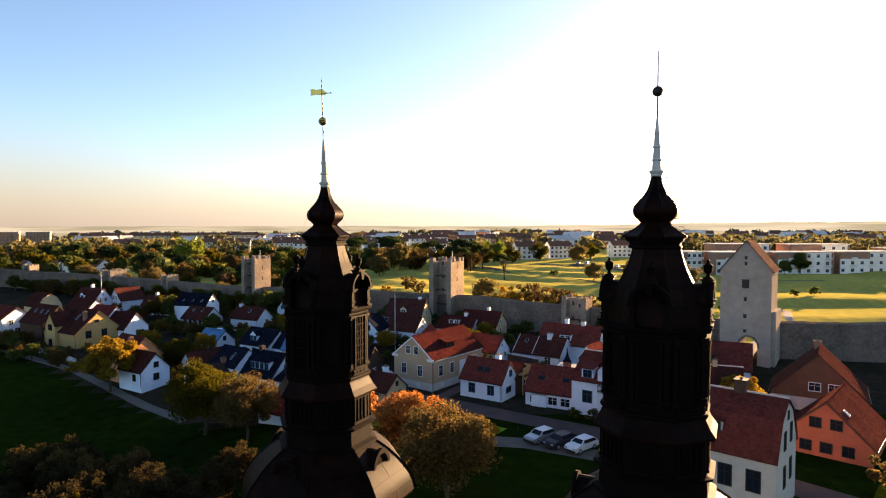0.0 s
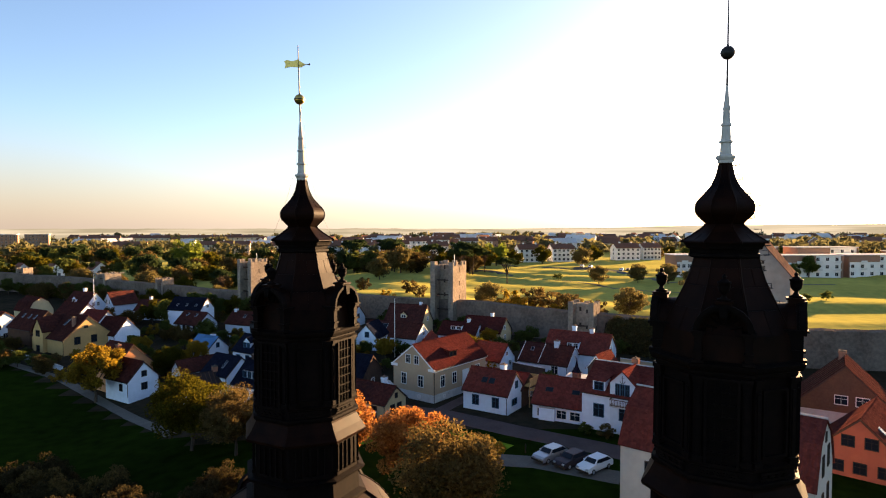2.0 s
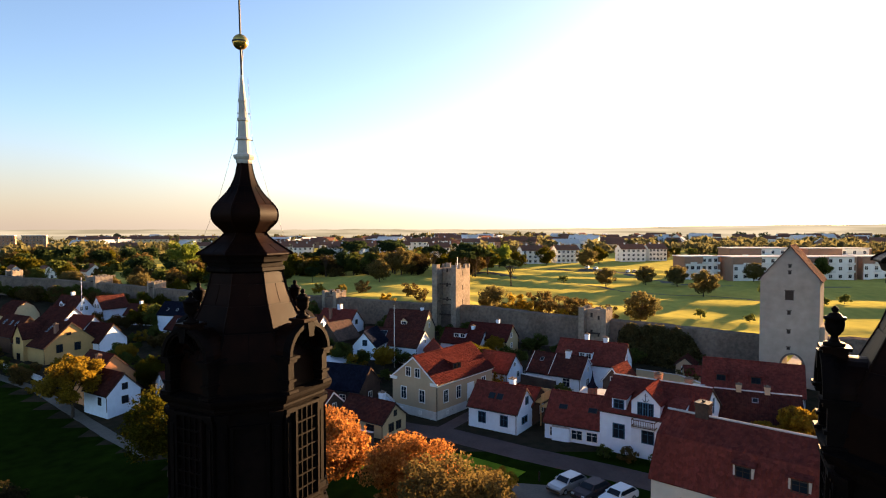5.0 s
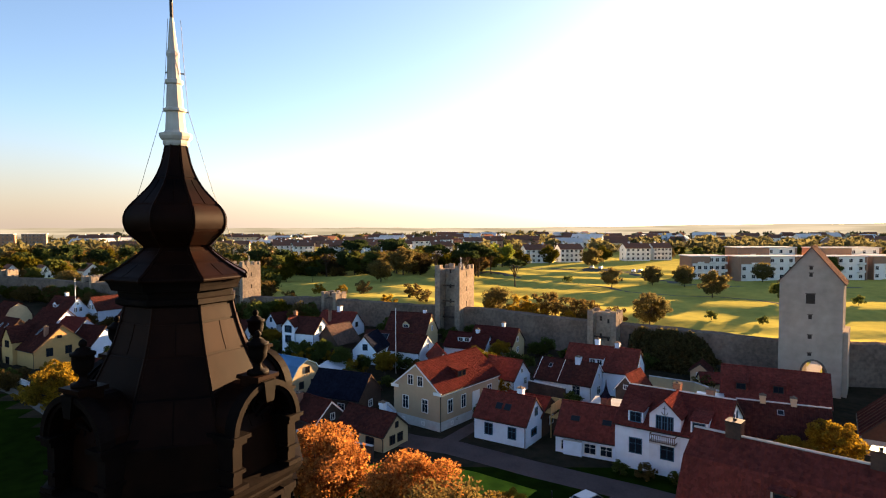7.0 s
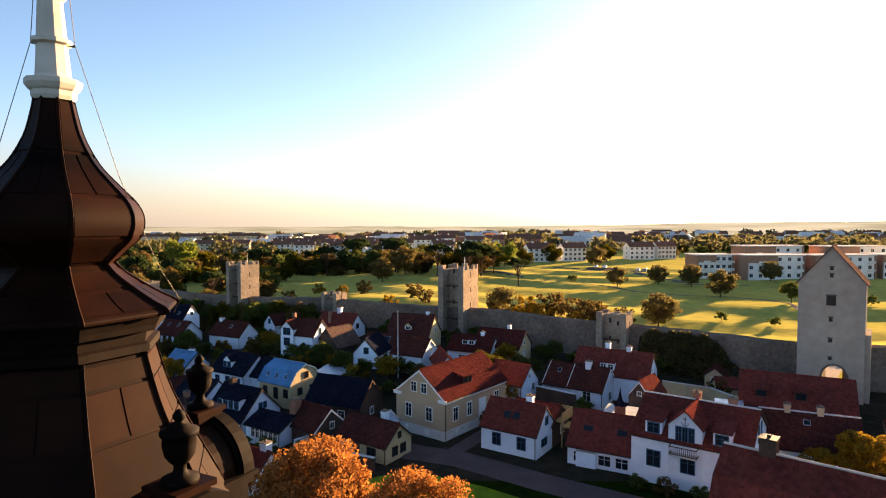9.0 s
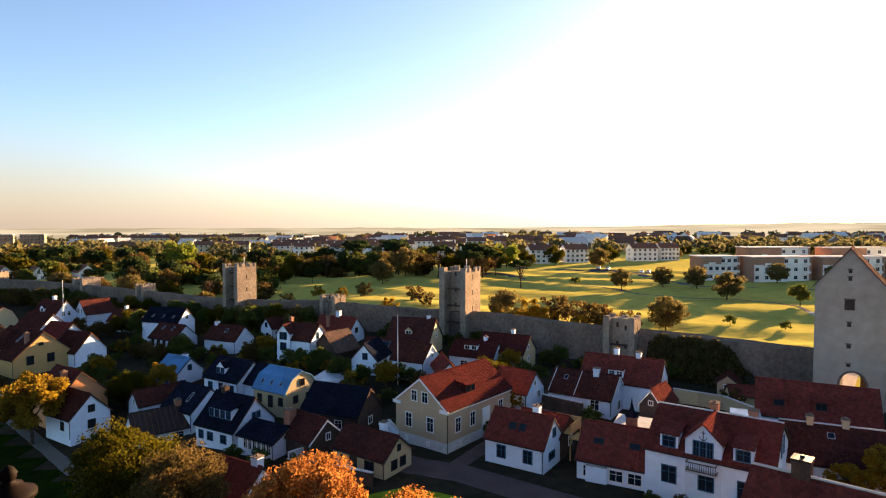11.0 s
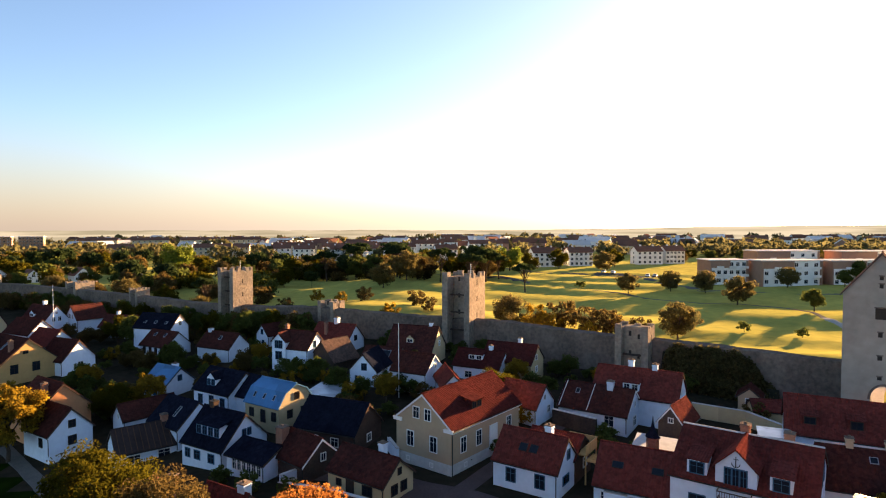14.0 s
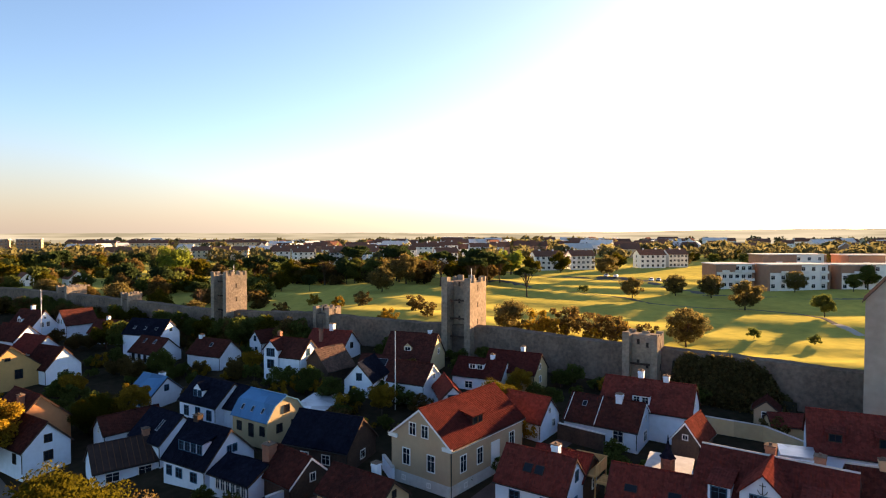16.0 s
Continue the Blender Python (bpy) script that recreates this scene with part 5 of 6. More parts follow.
house(-27.4, 103.6, -2.0, -60, 7.5, 7.0, 2.9, 6.3, WHITE, TILE_DARK, "white house with a broad shed dormer in its dark roof", front=[(-0.2, 4.1, 0.5, 0.8), (0.6, 4.1, 0.5, 0.8), (-1.0, 1.6, 0.5, 1.0), (-0.3, 1.6, 0.5, 1.0)], dormers=[("left", 3.6, 4.4, 3.7, 5.1, "shed")], left=[(2.0, 1.5, 1.0, 1.0), (4.6, 1.5, 1.0, 1.0), (6.4, 1.5, 0.8, 1.0)], wframe=BLUE_FRAME, chimneys=[(6.0, 0.2, 0.8, 0.8, TARRED)])
house(-45.6, 106.1, -3.3, 50, 7.6, 5.4, 2.3, 4.6, WHITE, RIBBED, "low white house with a brown ribbed metal roof", right=[(2.0, 1.2, 1.4, 1.0), (5.6, 1.2, 1.4, 1.0)], chimneys=[(6.4, -0.2, 0.9, 0.8, BRICK)], ribs=[0.35 + 0.69 * i for i in range(11)])
house(-48.5, 132.2, -1.2, -60, 6.2, 5.6, 2.1, 4.5, WHITE, BLUE_METAL, "white cottage with a blue sheet-metal roof", wframe=BLUE_FRAME, front=[(-0.1, 2.9, 0.7, 0.9)], left=[(1.0, 1.15, 0.65, 1.1), (5.0, 1.15, 0.65, 1.1)], door=[("left", 3.0, 0.8, 1.9, BLUE_FRAME)], chimneys=[(3.0, 1.2, 0.3, 0.8, WHITE)])
house(-33.1, 120.4, -1.2, -59, 8.2, 6.2, 4.0, 6.6, WHITE, TILE_DARK, "two-storey white house with dormer and dark roof", wframe=BLUE_FRAME, front=[(0.2, 4.5, 0.85, 1.2), (-0.8, 1.8, 0.9, 1.2)], left=[(1.5, 2.5, 0.9, 1.3), (4.0, 2.3, 0.9, 1.9), (6.6, 2.5, 0.9, 1.3)], dormers=[("left", 4.8, 2.0, 4.5, 5.7, "gable")])
house(-29.4, 119.0, -0.4, -57, 6.5, 5.2, 3.0, 5.4, WHITE, TILE_DARK, "small white gable with dark roof", front=[(0, 3.5, 0.5, 0.6)])
house(-23.5, 113.2, -0.6, -57, 7.0, 6.3, 3.6, 6.2, CREAM, BLUE_METAL, "cream house with a blue mansard metal roof", gambrel=True, skylights=[("left", 1.5, 4.5, 0.45, 0.8), ("left", 3.5, 4.5, 0.45, 0.8), ("left", 5.5, 4.5, 0.45, 0.8)], wframe=DARK_FRAME, front=[(0.1, 4.6, 0.8, 0.9), (-1.2, 2.3, 0.8, 1.0), (1.3, 2.3, 0.8, 1.0)], left=[(1.0, 2.2, 0.8, 1.1), (3.2, 2.0, 0.8, 1.6), (5.6, 2.2, 0.8, 1.1)])
house(-12.2, 105.2, -0.6, -67, 9.0, 6.4, 2.9, 5.8, TARRED, TILE_DARK, "dark tarred wooden house with blue-black roof", front=[(0, 1.6, 0.9, 0.9)], left=[(3, 1.5, 1.0, 1.0), (6, 1.5, 1.0, 1.0)])
house(-16.4, 96.9, -1.0, -50, 6.0, 5.0, 2.4, 4.6, TARRED, TILE_OLD, "small dark gabled cottage with a white verge", front=[(0.2, 2.6, 0.6, 0.8)], verge=FRAME)
house(-21.5, 98.5, -1.3, -58, 6.5, 5.0, 2.2, 3.4, WHITE, TILE_DARK, "low white annexe with a veranda", left=[(0.8 + 0.85 * i, 1.3, 0.6, 1.2) for i in range(6)], chimneys=[(0.8, 1.0, 2.0, 1.1, BRICK)])
house(22.9, 110.2, 0.6, -56, 9.6, 6.2, 2.4, 5.0, WHITE, TILE_OLD, "white house with a low brown roof and dark door", front=[(0.2, 3.2, 0.4, 0.7), (0, 1.0, 1.2, 1.2)], left=[(2.4, 1.3, 1.2, 1.3)], chimneys=[(3.2, -0.2, 0.9, 0.8, WHITE)], skylights=[("left", 7.5, 4.0, 0.6, 0.8)], verge=FRAME, ribs=(5.4, 9.4), rib=FRAME)
house(30.0, 112.2, 0.5, -60, 11.5, 6.8, 3.9, 6.9, WHITE, TILE, "long red-roofed house with white gable and dormer", front=[(-0.3, 4.6, 0.5, 0.9)], chimneys=[(6.9, 0.3, 1.2, 0.7, WHITE), (3.6, 0.2, 0.9, 0.7, WHITE)], dormers=[("left", 6.2, 2.2, 4.3, 5.5, "shed")])
house(20.6, 88.2, -0.2, -62, 7.6, 6.4, 2.5, 5.5, WHITE, TILE, "low white cottage with deep red roof and garden shrubs", left=[(1.5, 1.2, 1.3, 1.1), (3.4, 1.2, 1.3, 1.1), (6.2, 1.2, 1.3, 1.1)], skylights=[("left", 1.8, 3.9, 1.1, 0.7), ("left", 5.6, 3.9, 1.1, 0.7)], verge=TARRED)
house(30.87, 82.5, -0.3, -54.7, 11.55, 10.4, 5.3, 8.35, WHITE, TILE, "large white house with a gabled bay and small balcony", wframe=BLUE_FRAME, front=[(-0.5, 6.1, 0.5, 1.6), (1.2, 6.1, 0.5, 1.6), (-0.5, 2.6, 0.5, 1.6)], left=[(9.2, 3.0, 1.3, 1.6), (2.3, 3.0, 1.3, 1.6)],
      cross=("left", 6.05, 3.3, 6.95, 8.55, 0.02, True), dormers=[("left", 9.3, 1.7, 5.45, 6.85, "shed"), ("left", 2.6, 1.7, 5.45, 6.85, "shed")], chimneys=[(6.3, 0.9, 0.8, 0.8, BRICK), (2.6, 0.5, 0.8, 0.8, BRICK)], ridge=PLINTH)
house(24.6, 101.6, 0.0, 39, 5.4, 3.0, 4.1, 6.0, TARRED, TILE_LIT, "small dark gable with a bright red roof", front=[(0, 4.4, 0.5, 0.5)], verge=FRAME)
house(32.4, 55.6, 1.6, -49, 16.5, 8.2, 4.3, 8.9, OFFWHITE, TILE, "tall pale house with a steep red gambrel roof", gambrel=True, wframe=DARK_FRAME, front=[(0.3, 7.4, 0.4, 0.7), (-0.9, 5.2, 0.7, 1.6), (1.6, 5.5, 0.7, 1.7), (-0.9, 1.8, 0.7, 1.9), (1.6, 2.0, 0.7, 1.9)],
      left=[(1.85, 1.95, 1.1, 1.9), (4.3, 1.95, 1.1, 1.9), (9.2, 1.95, 1.1, 1.9), (13.4, 1.95, 1.1, 1.9)], dormers=[("left", 5.5, 1.5, 5.5, 6.7, "shed"), ("left", 9.4, 1.5, 5.5, 6.7, "shed")], chimneys=[(4.1, 0.2, 1.2, 1.1, TARRED), (13.6, 0.2, 1.2, 1.1, TARRED)], ridge=PLINTH)
house(44.2, 68.2, -0.3, 43, 11.0, 9.2, 2.45, 6.75, PINK, TILE_OLD, "salmon-pink house with square dark windows", wframe=DARK_FRAME, front=[(-1.06, 4.25, 1.1, 1.1), (1.05, 4.3, 1.1, 1.1), (-2.0, 1.4, 1.1, 1.1), (0.07, 1.45, 1.1, 1.1), (2.24, 1.5, 1.1, 1.1)], verge=BROWNWALL, skylights=[("right", 2.0, 5.2, 0.7, 0.9)])
house(53.8, 85.0, -0.2, 33, 10.0, 11.8, 2.7, 8.4, BROWNWALL, TILE_OLD, "steep brown gabled house with a white lower wall", front=[(-0.4, 3.8, 1.4, 1.15), (2.0, 3.8, 1.4, 1.15)], plinth=2.1, ribs=[0.6 + 1.4 * i for i in range(7)], chimneys=[(7.5, -0.3, 0.8, 0.9, BRICK)])
house(50.4, 97.0, 0.0, -63, 13.0, 7.4, 3.9, 7.3, WHITE, TILE, "long low house with red tile roof beside the gate", dormers=[("left", 10.5, 1.6, 4.7, 5.7, "dark"), ("left", 6.0, 1.6, 4.7, 5.8, "dark")])
house(43.0, 85.2, 0.0, -66, 9.5, 6.9, 3.4, 6.3, WHITE, TILE_OLD, "red-roofed house behind garden trees", chimneys=[(3.6, 0, 0.9, 0.6, BEIGE), (6.8, 0, 0.9, 0.6, BEIGE)], skylights=[("left", 5.0, 5.4, 0.7, 0.7)], ridge=PLINTH)
house(41.4, 116.5, 0.9, 30, 3.4, 3.0, 2.2, 3.4, BEIGE, TILE_OLD, "small garden shed with pale gable", front=[(0, 1.4, 1.0, 0.9)])

house(-10.5, 136.2, 1.6, -70, 7.0, 5.5, 2.3, 4.4, BROWNWALL, TILE_OLD, "low brown house with a large glazed roof panel", skylights=[("left", 3.2, 3.4, 3.0, 1.5)])
house(44.3, 112.4, 0.7, -78, 4.4, 3.4, 1.9, 2.9, CREAM, TILE, "small pale outhouse with a low red roof")
house(-31.9, 86.4, -1.9, 18, 2.5, 7.4, 2.5, 4.7, TARRED, TILE_OLD, "dark cottage with one white verge and a brick chimney", verge=FRAME, front=[(-0.6, 1.7, 0.9, 1.0)], chimneys=[(1.4, 2.9, 0.9, 0.8, BRICK)])
house(-20.4, 84.2, -1.9, -60, 5.6, 5.0, 2.5, 4.8, WHITE, TILE, "white cottage with red pantiles and a white chimney", front=[(0.2, 1.5, 0.8, 1.0)], chimneys=[(0.9, 0.3, 0.9, 0.9, WHITE)])


def annexe(corners, z, height, wall, roof, label, category="annexe"):
    """A flat-roofed low building on a four-cornered plan."""
    t = thing("annexe", pose(0, 0, 0), label, category)
    c = Vector((sum(q[0] for q in corners) / 4, sum(q[1] for q in corners) / 4, 0))
    t.matrix_basis = pose(c.x, c.y, z)
    loc = [Vector((q[0], q[1], 0)) - c for q in corners]
    part("wall", Shape().prism([(q.x, q.y, -3) for q in loc], (0, 0, 3 + height)), wall, t)
    part("roof", Shape().prism([(q.x * 1.06, q.y * 1.06, height) for q in loc], (0, 0, 0.22)), roof, t)
    for a, b in zip(loc, loc[1:] + loc[:1]):
        d = b - a
        if (a + b).y < 0:
            n = max(1, int(d.length / 1.6))
            for i in range(n):
                m = a.lerp(b, (i + 0.5) / n)
                w = part("window", window_mesh(0.9, 1.2, FRAME)[0], None, t)
                w.matrix_basis = pose(m.x, m.y, height * 0.55, 0, 0, math.degrees(math.atan2(d.y, d.x)))
                part("pane", window_mesh(0.9, 1.2, FRAME)[1], None, w)
    return t


annexe([(-23.9, 116.6), (-19.0, 115.8), (-17.2, 123.8), (-22.4, 124.6)], 0.3, 2.4, WHITE, GREY_METAL, "low veranda building with a pale metal roof")
annexe([(16.8, 91.8), (20.4, 90.2), (23.0, 95.4), (19.4, 97.4)], 0.0, 4.1, WHITE, PLINTH, "flat pale-roofed annexe behind a cottage")
annexe([(33.0, 97.4), (36.0, 96.2), (37.4, 99.4), (34.4, 100.6)], 0.0, 3.9, WHITE, GREY_METAL, "small annexe with a ribbed metal roof")
annexe([(46.5, 108.5), (53.5, 105.0), (55.2, 108.4), (48.2, 112.0)], 0.6, 3.4, TARRED, BLUE_METAL, "low shed with a blue metal roof below the gate")
tur = thing("roof_turret", pose(19.4, 92.6, 4.3), "small grey turret with a dark pointed roof on a flat roof", "turret")
part("turret_base", Shape().lathe([(0, 0.66), (1.15, 0.66), (1.2, 0.78), (1.3, 0.78)], 6), TILE_GREY, tur)
part("turret_roof", Shape().lathe([(1.3, 0.82), (1.55, 0.55), (2.1, 0.26), (2.8, 0.1), (3.5, 0.02)], 6), TILE_DARK, tur)


def low_wall(line, height, mat, label, thick=0.3):
    t = thing("garden_wall", pose(line[0][0], line[0][1], 0), label, "garden wall", "garden walls of the old town")
    o = Vector((line[0][0], line[0][1], 0))
    for (xa, ya), (xb, yb) in zip(line, line[1:]):
        n = max(1, int(math.hypot(xb - xa, yb - ya) / 3))
        for i in range(n):
            a = Vector((xa + (xb - xa) * i / n, ya + (yb - ya) * i / n, 0))
            b = Vector((xa + (xb - xa) * (i + 1) / n, ya + (yb - ya) * (i + 1) / n, 0))
            d = (b - a).normalized() * thick / 2
            s = Vector((-d.y, d.x, 0))
            za, zb = ground_z(a.x, a.y), ground_z(b.x, b.y)
            up = Vector((0, 0, 1))
            base = [a - s + up * (za - 0.6), a + s + up * (za - 0.6), a + s + up * (za + height), a - s + up * (za + height)]
            end = [b - s + up * (zb - 0.6), b + s + up * (zb - 0.6), b + s + up * (zb + height), b - s + up * (zb + height)]
            part("wall_panel", Shape().add([q - o for q in base + end], [(0, 1, 2, 3), (7, 6, 5, 4), (0, 4, 5, 1), (1, 5, 6, 2), (2, 6, 7, 3), (3, 7, 4, 0)]), mat, t)
            part("coping", Shape().prism([a - s * 1.4 + up * (za + height) - o, a + s * 1.4 + up * (za + height) - o, b + s * 1.4 + up * (zb + height) - o, b - s * 1.4 + up * (zb + height) - o], (0, 0, 0.08)), PLINTH, t)
    return t


low_wall([(-104, 144), (-96.1, 138.6), (-86.4, 132.7), (-79, 127.6)], 0.9, WHITE, "low white plastered wall along the road")
low_wall([(32.3, 114.5), (38.5, 111.5), (41, 106.5)], 2.0, CREAM, "pale plastered yard wall")
low_wall([(-9.5, 103.5), (-8.0, 99.8)], 1.6, WHITE, "white wall beside the beige house")
low_wall([(-20, 92.5), (-14.5, 90.0), (-9.5, 86.8)], 1.5, TARRED, "dark board fence beside a cottage")
low_wall([(-20.5, 94.6), (-15.5, 99.0)], 1.4, WHITE, "low white plastered yard wall")
low_wall([(13.2, 88.2), (15.2, 87.2)], 1.7, WHITE, "white gate posts between two cottages")
low_wall([(17.4, 108.4), (12.2, 111.9)], 2.1, TARRED, "tall dark board fence before a low house")
low_wall([(24.0, 117.0), (33.0, 121.5)], 1.5, CREAM, "pale plastered yard wall")
post = thing("bollard", pose(9.6, 75.6, 0.0), "short dark post beside the parking place", "bollard")
part("post", Shape().lathe([(0, 0.1), (1.0, 0.09), (1.1, 0.05)], 8), IRON, post)
bal = thing("timber_terrace", pose(12.9, 95.3, 3.25, 0, 0, 57), "ochre timber roof terrace with boarded parapet beside a cottage", "terrace")
part("deck", Shape().box(-1.7, 1.7, -0.8, 2.4, -0.15, 0.0), OCHRE, bal)
for i in range(11):
    x0 = -1.7 + 3.4 * i / 11
    part("parapet_board", Shape().box(x0 + 0.01, x0 + 0.3, -0.8, -0.76, 0.0, 0.95), OCHRE, bal)
    part("parapet_board", Shape().box(x0 + 0.01, x0 + 0.3, 2.36, 2.4, 0.0, 0.95), OCHRE, bal)
for i in range(10):
    y0 = -0.75 + 3.1 * i / 10
    part("parapet_board", Shape().box(1.66, 1.7, y0 + 0.01, y0 + 0.3, 0.0, 0.95), OCHRE, bal)
for x0, x1, y0, y1 in ((-1.75, 1.75, -0.85, -0.73), (-1.75, 1.75, 2.33, 2.45), (1.63, 1.75, -0.73, 2.33)):
    part("handrail", Shape().box(x0, x1, y0, y1, 0.95, 1.03), OCHRE, bal)
for i in range(5):
    part("slat", Shape().box(-1.6 + 0.45 * i, -1.3 + 0.45 * i, -1.9, -0.8, -0.55, -0.47), OCHRE, bal)
for q in (-1.6, 0.5):
    part("bearer", Shape().box(q - 0.06, q + 0.06, -1.9, -0.8, -0.68, -0.55), OCHRE, bal)
for q in (-1.6, 1.6):
    part("support", Shape().box(q - 0.07, q + 0.07, -0.78, -0.64, -3.6, -0.15), OCHRE, bal)

# ---- church spires ----
lantern_spire(-5.35, 27.45, -0.08, 26.5, "dark copper lantern spire with onion dome, white finial and gilded vane", True, (-0.03, 0.0), False, 1.04, 0.045)
lantern_spire(7.95, 22.2, 0.0, 26.5, "dark copper lantern spire with onion dome and climbing rungs", False, (0.002, 0.0), True, 1.015, 0.072)

# ---- trees ----
NEAR = "trees round the churchyard"
tree("orange", -4.0, 67.0, 0.86, group=NEAR)
tree("orange", -12.6, 71.0, 1.0, 40, group=NEAR)
tree("russet", 0.4, 57.5, 1.09, group=NEAR)
tree("gold", 4.6, 69.0, 0.5, group=NEAR)
tree("lime", -33.0, 82.0, 1.02, group=NEAR)
tree("russet", -26.0, 78.5, 0.95, 70, group=NEAR, label="orange-brown tree thinning beside the churchyard")
tree("gold", -61.0, 108.5, 1.25, group=NEAR)
rt = random.Random(3)
# Most of these shrubs get the shade from their darkened leaf colour.
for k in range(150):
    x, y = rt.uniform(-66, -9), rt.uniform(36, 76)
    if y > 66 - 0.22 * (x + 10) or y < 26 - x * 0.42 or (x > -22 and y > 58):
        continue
    tree(rt.choice(["shrub", "shrub", "shrub", "wood"]), x, y, rt.uniform(0.3, 0.6), rt.uniform(0, 360), group=NEAR, label="dark shrub in the shade-coloured churchyard thicket")
tree("gold", -36, 57, 0.45, group=NEAR)

# garden trees and bushes between the houses
GARDEN = "garden trees of the old town"
for kind, x, y, s in [("gold", -50, 124, 0.75), ("lime", -54, 121.0, 0.6), ("green", -57, 126, 0.6), ("green", -58, 150, 0.7), ("gold", -39, 146, 0.55), ("bush", -37, 141, 1.2), ("goldbush", -27, 133, 0.9), ("gold", -11.5, 119, 0.55), ("goldbush", -7.5, 129, 1.1), ("green", -78, 172, 0.9), ("olive", -84, 176, 0.8),
                        ("lime", 5.0, 118, 0.55), ("gold", 5.5, 108.5, 0.42), ("bush", -0.5, 99.5, 0.9), ("bush", 3.0, 102.5, 0.8), ("gold", 41.0, 81.0, 0.78), ("gold", 36.8, 81.0, 0.58), ("bush", -29.5, 135.5, 1.3), ("bush", -27.0, 134.3, 1.2), ("bush", -31.5, 137.0, 1.2), ("bush", 18.2, 82.0, 0.6), ("brownbush", 20.5, 80.7, 0.6), ("bush", 23.5, 79.2, 0.6), ("brownbush", 45, 58, 1.3), ("brownbush", 49, 60, 1.2), ("bush", -14, 130, 1.0), ("brownbush", -9, 136, 1.2), ("green", -50, 170, 0.9), ("green", -56, 176, 0.8), ("bush", -30, 128, 0.8), ("gold", -68, 138, 0.6), ("bush", -74, 142, 0.9), ("bush", -24, 94, 0.9), ("bush", -19, 92, 0.8), ("bush", -28, 97, 0.8), ("gold", 8.9, 127.2, 0.55), ("goldbush", 8.6, 112.0, 0.9), ("bush", -8.0, 121.2, 1.1), ("bush", -10.2, 123.2, 1.2), ("brownbush", -6.2, 119.6, 0.9), ("bush", -12.5, 124.5, 1.0), ("green", 13.0, 121.5, 0.4), ("bush", 26.5, 100, 0.8), ("bush", 17, 102, 1.0), ("brownbush", 40, 112, 1.0)]:
    tree(kind, x, y, s, group=GARDEN, category="bush" if "bush" in kind else "tree")

# trees along the foot of the wall
rw = random.Random(17)
for k in range(64):
    x = rw.uniform(-185, -34)
    y = wall_y(x) - rw.uniform(4.5, 9)
    tree(rw.choice(["green", "wood", "green", "olive"]), x, y, rw.uniform(0.5, 0.9), rw.uniform(0, 360), group=GARDEN, label="bushy tree at the foot of the town wall")
# hedges and shrubs that fill the yards
HOMES = [(o.matrix_basis.translation.x, o.matrix_basis.translation.y, o.rotation_euler.z) for o in scene.objects if o.name.startswith("house")]
rg = random.Random(8)
count = 0
while count < 190:
    x, y = rg.uniform(-115, 62), rg.uniform(94, 185)
    if y > wall_y(x) - 3 or y < 98 + 0.35 * max(0, -x - 12) or (x > 8 and y < 90) or x > 44:
        continue
    clear = True
    for hx, hy, hz in HOMES:
        u = (x - hx) * -math.sin(hz) + (y - hy) * math.cos(hz)
        v = (x - hx) * math.cos(hz) + (y - hy) * math.sin(hz)
        if -2.0 < u < 14 and abs(v) < 6:
            clear = False
            break
    if not clear or (abs(x - (3 + (y - 98) * 0.75)) < 4 and y < 113):
        continue
    kind = rg.choice(["bush", "bush", "brownbush", "bush", "goldbush", "green", "wood"])
    tree(kind, x, y, rg.uniform(0.6, 1.15) if "bush" in kind else rg.uniform(0.35, 0.55), rg.uniform(0, 360), group=GARDEN, category="bush" if "bush" in kind else "tree")
    count += 1

# meadow trees outside the wall
MEADOW = "trees on the meadow outside the wall"
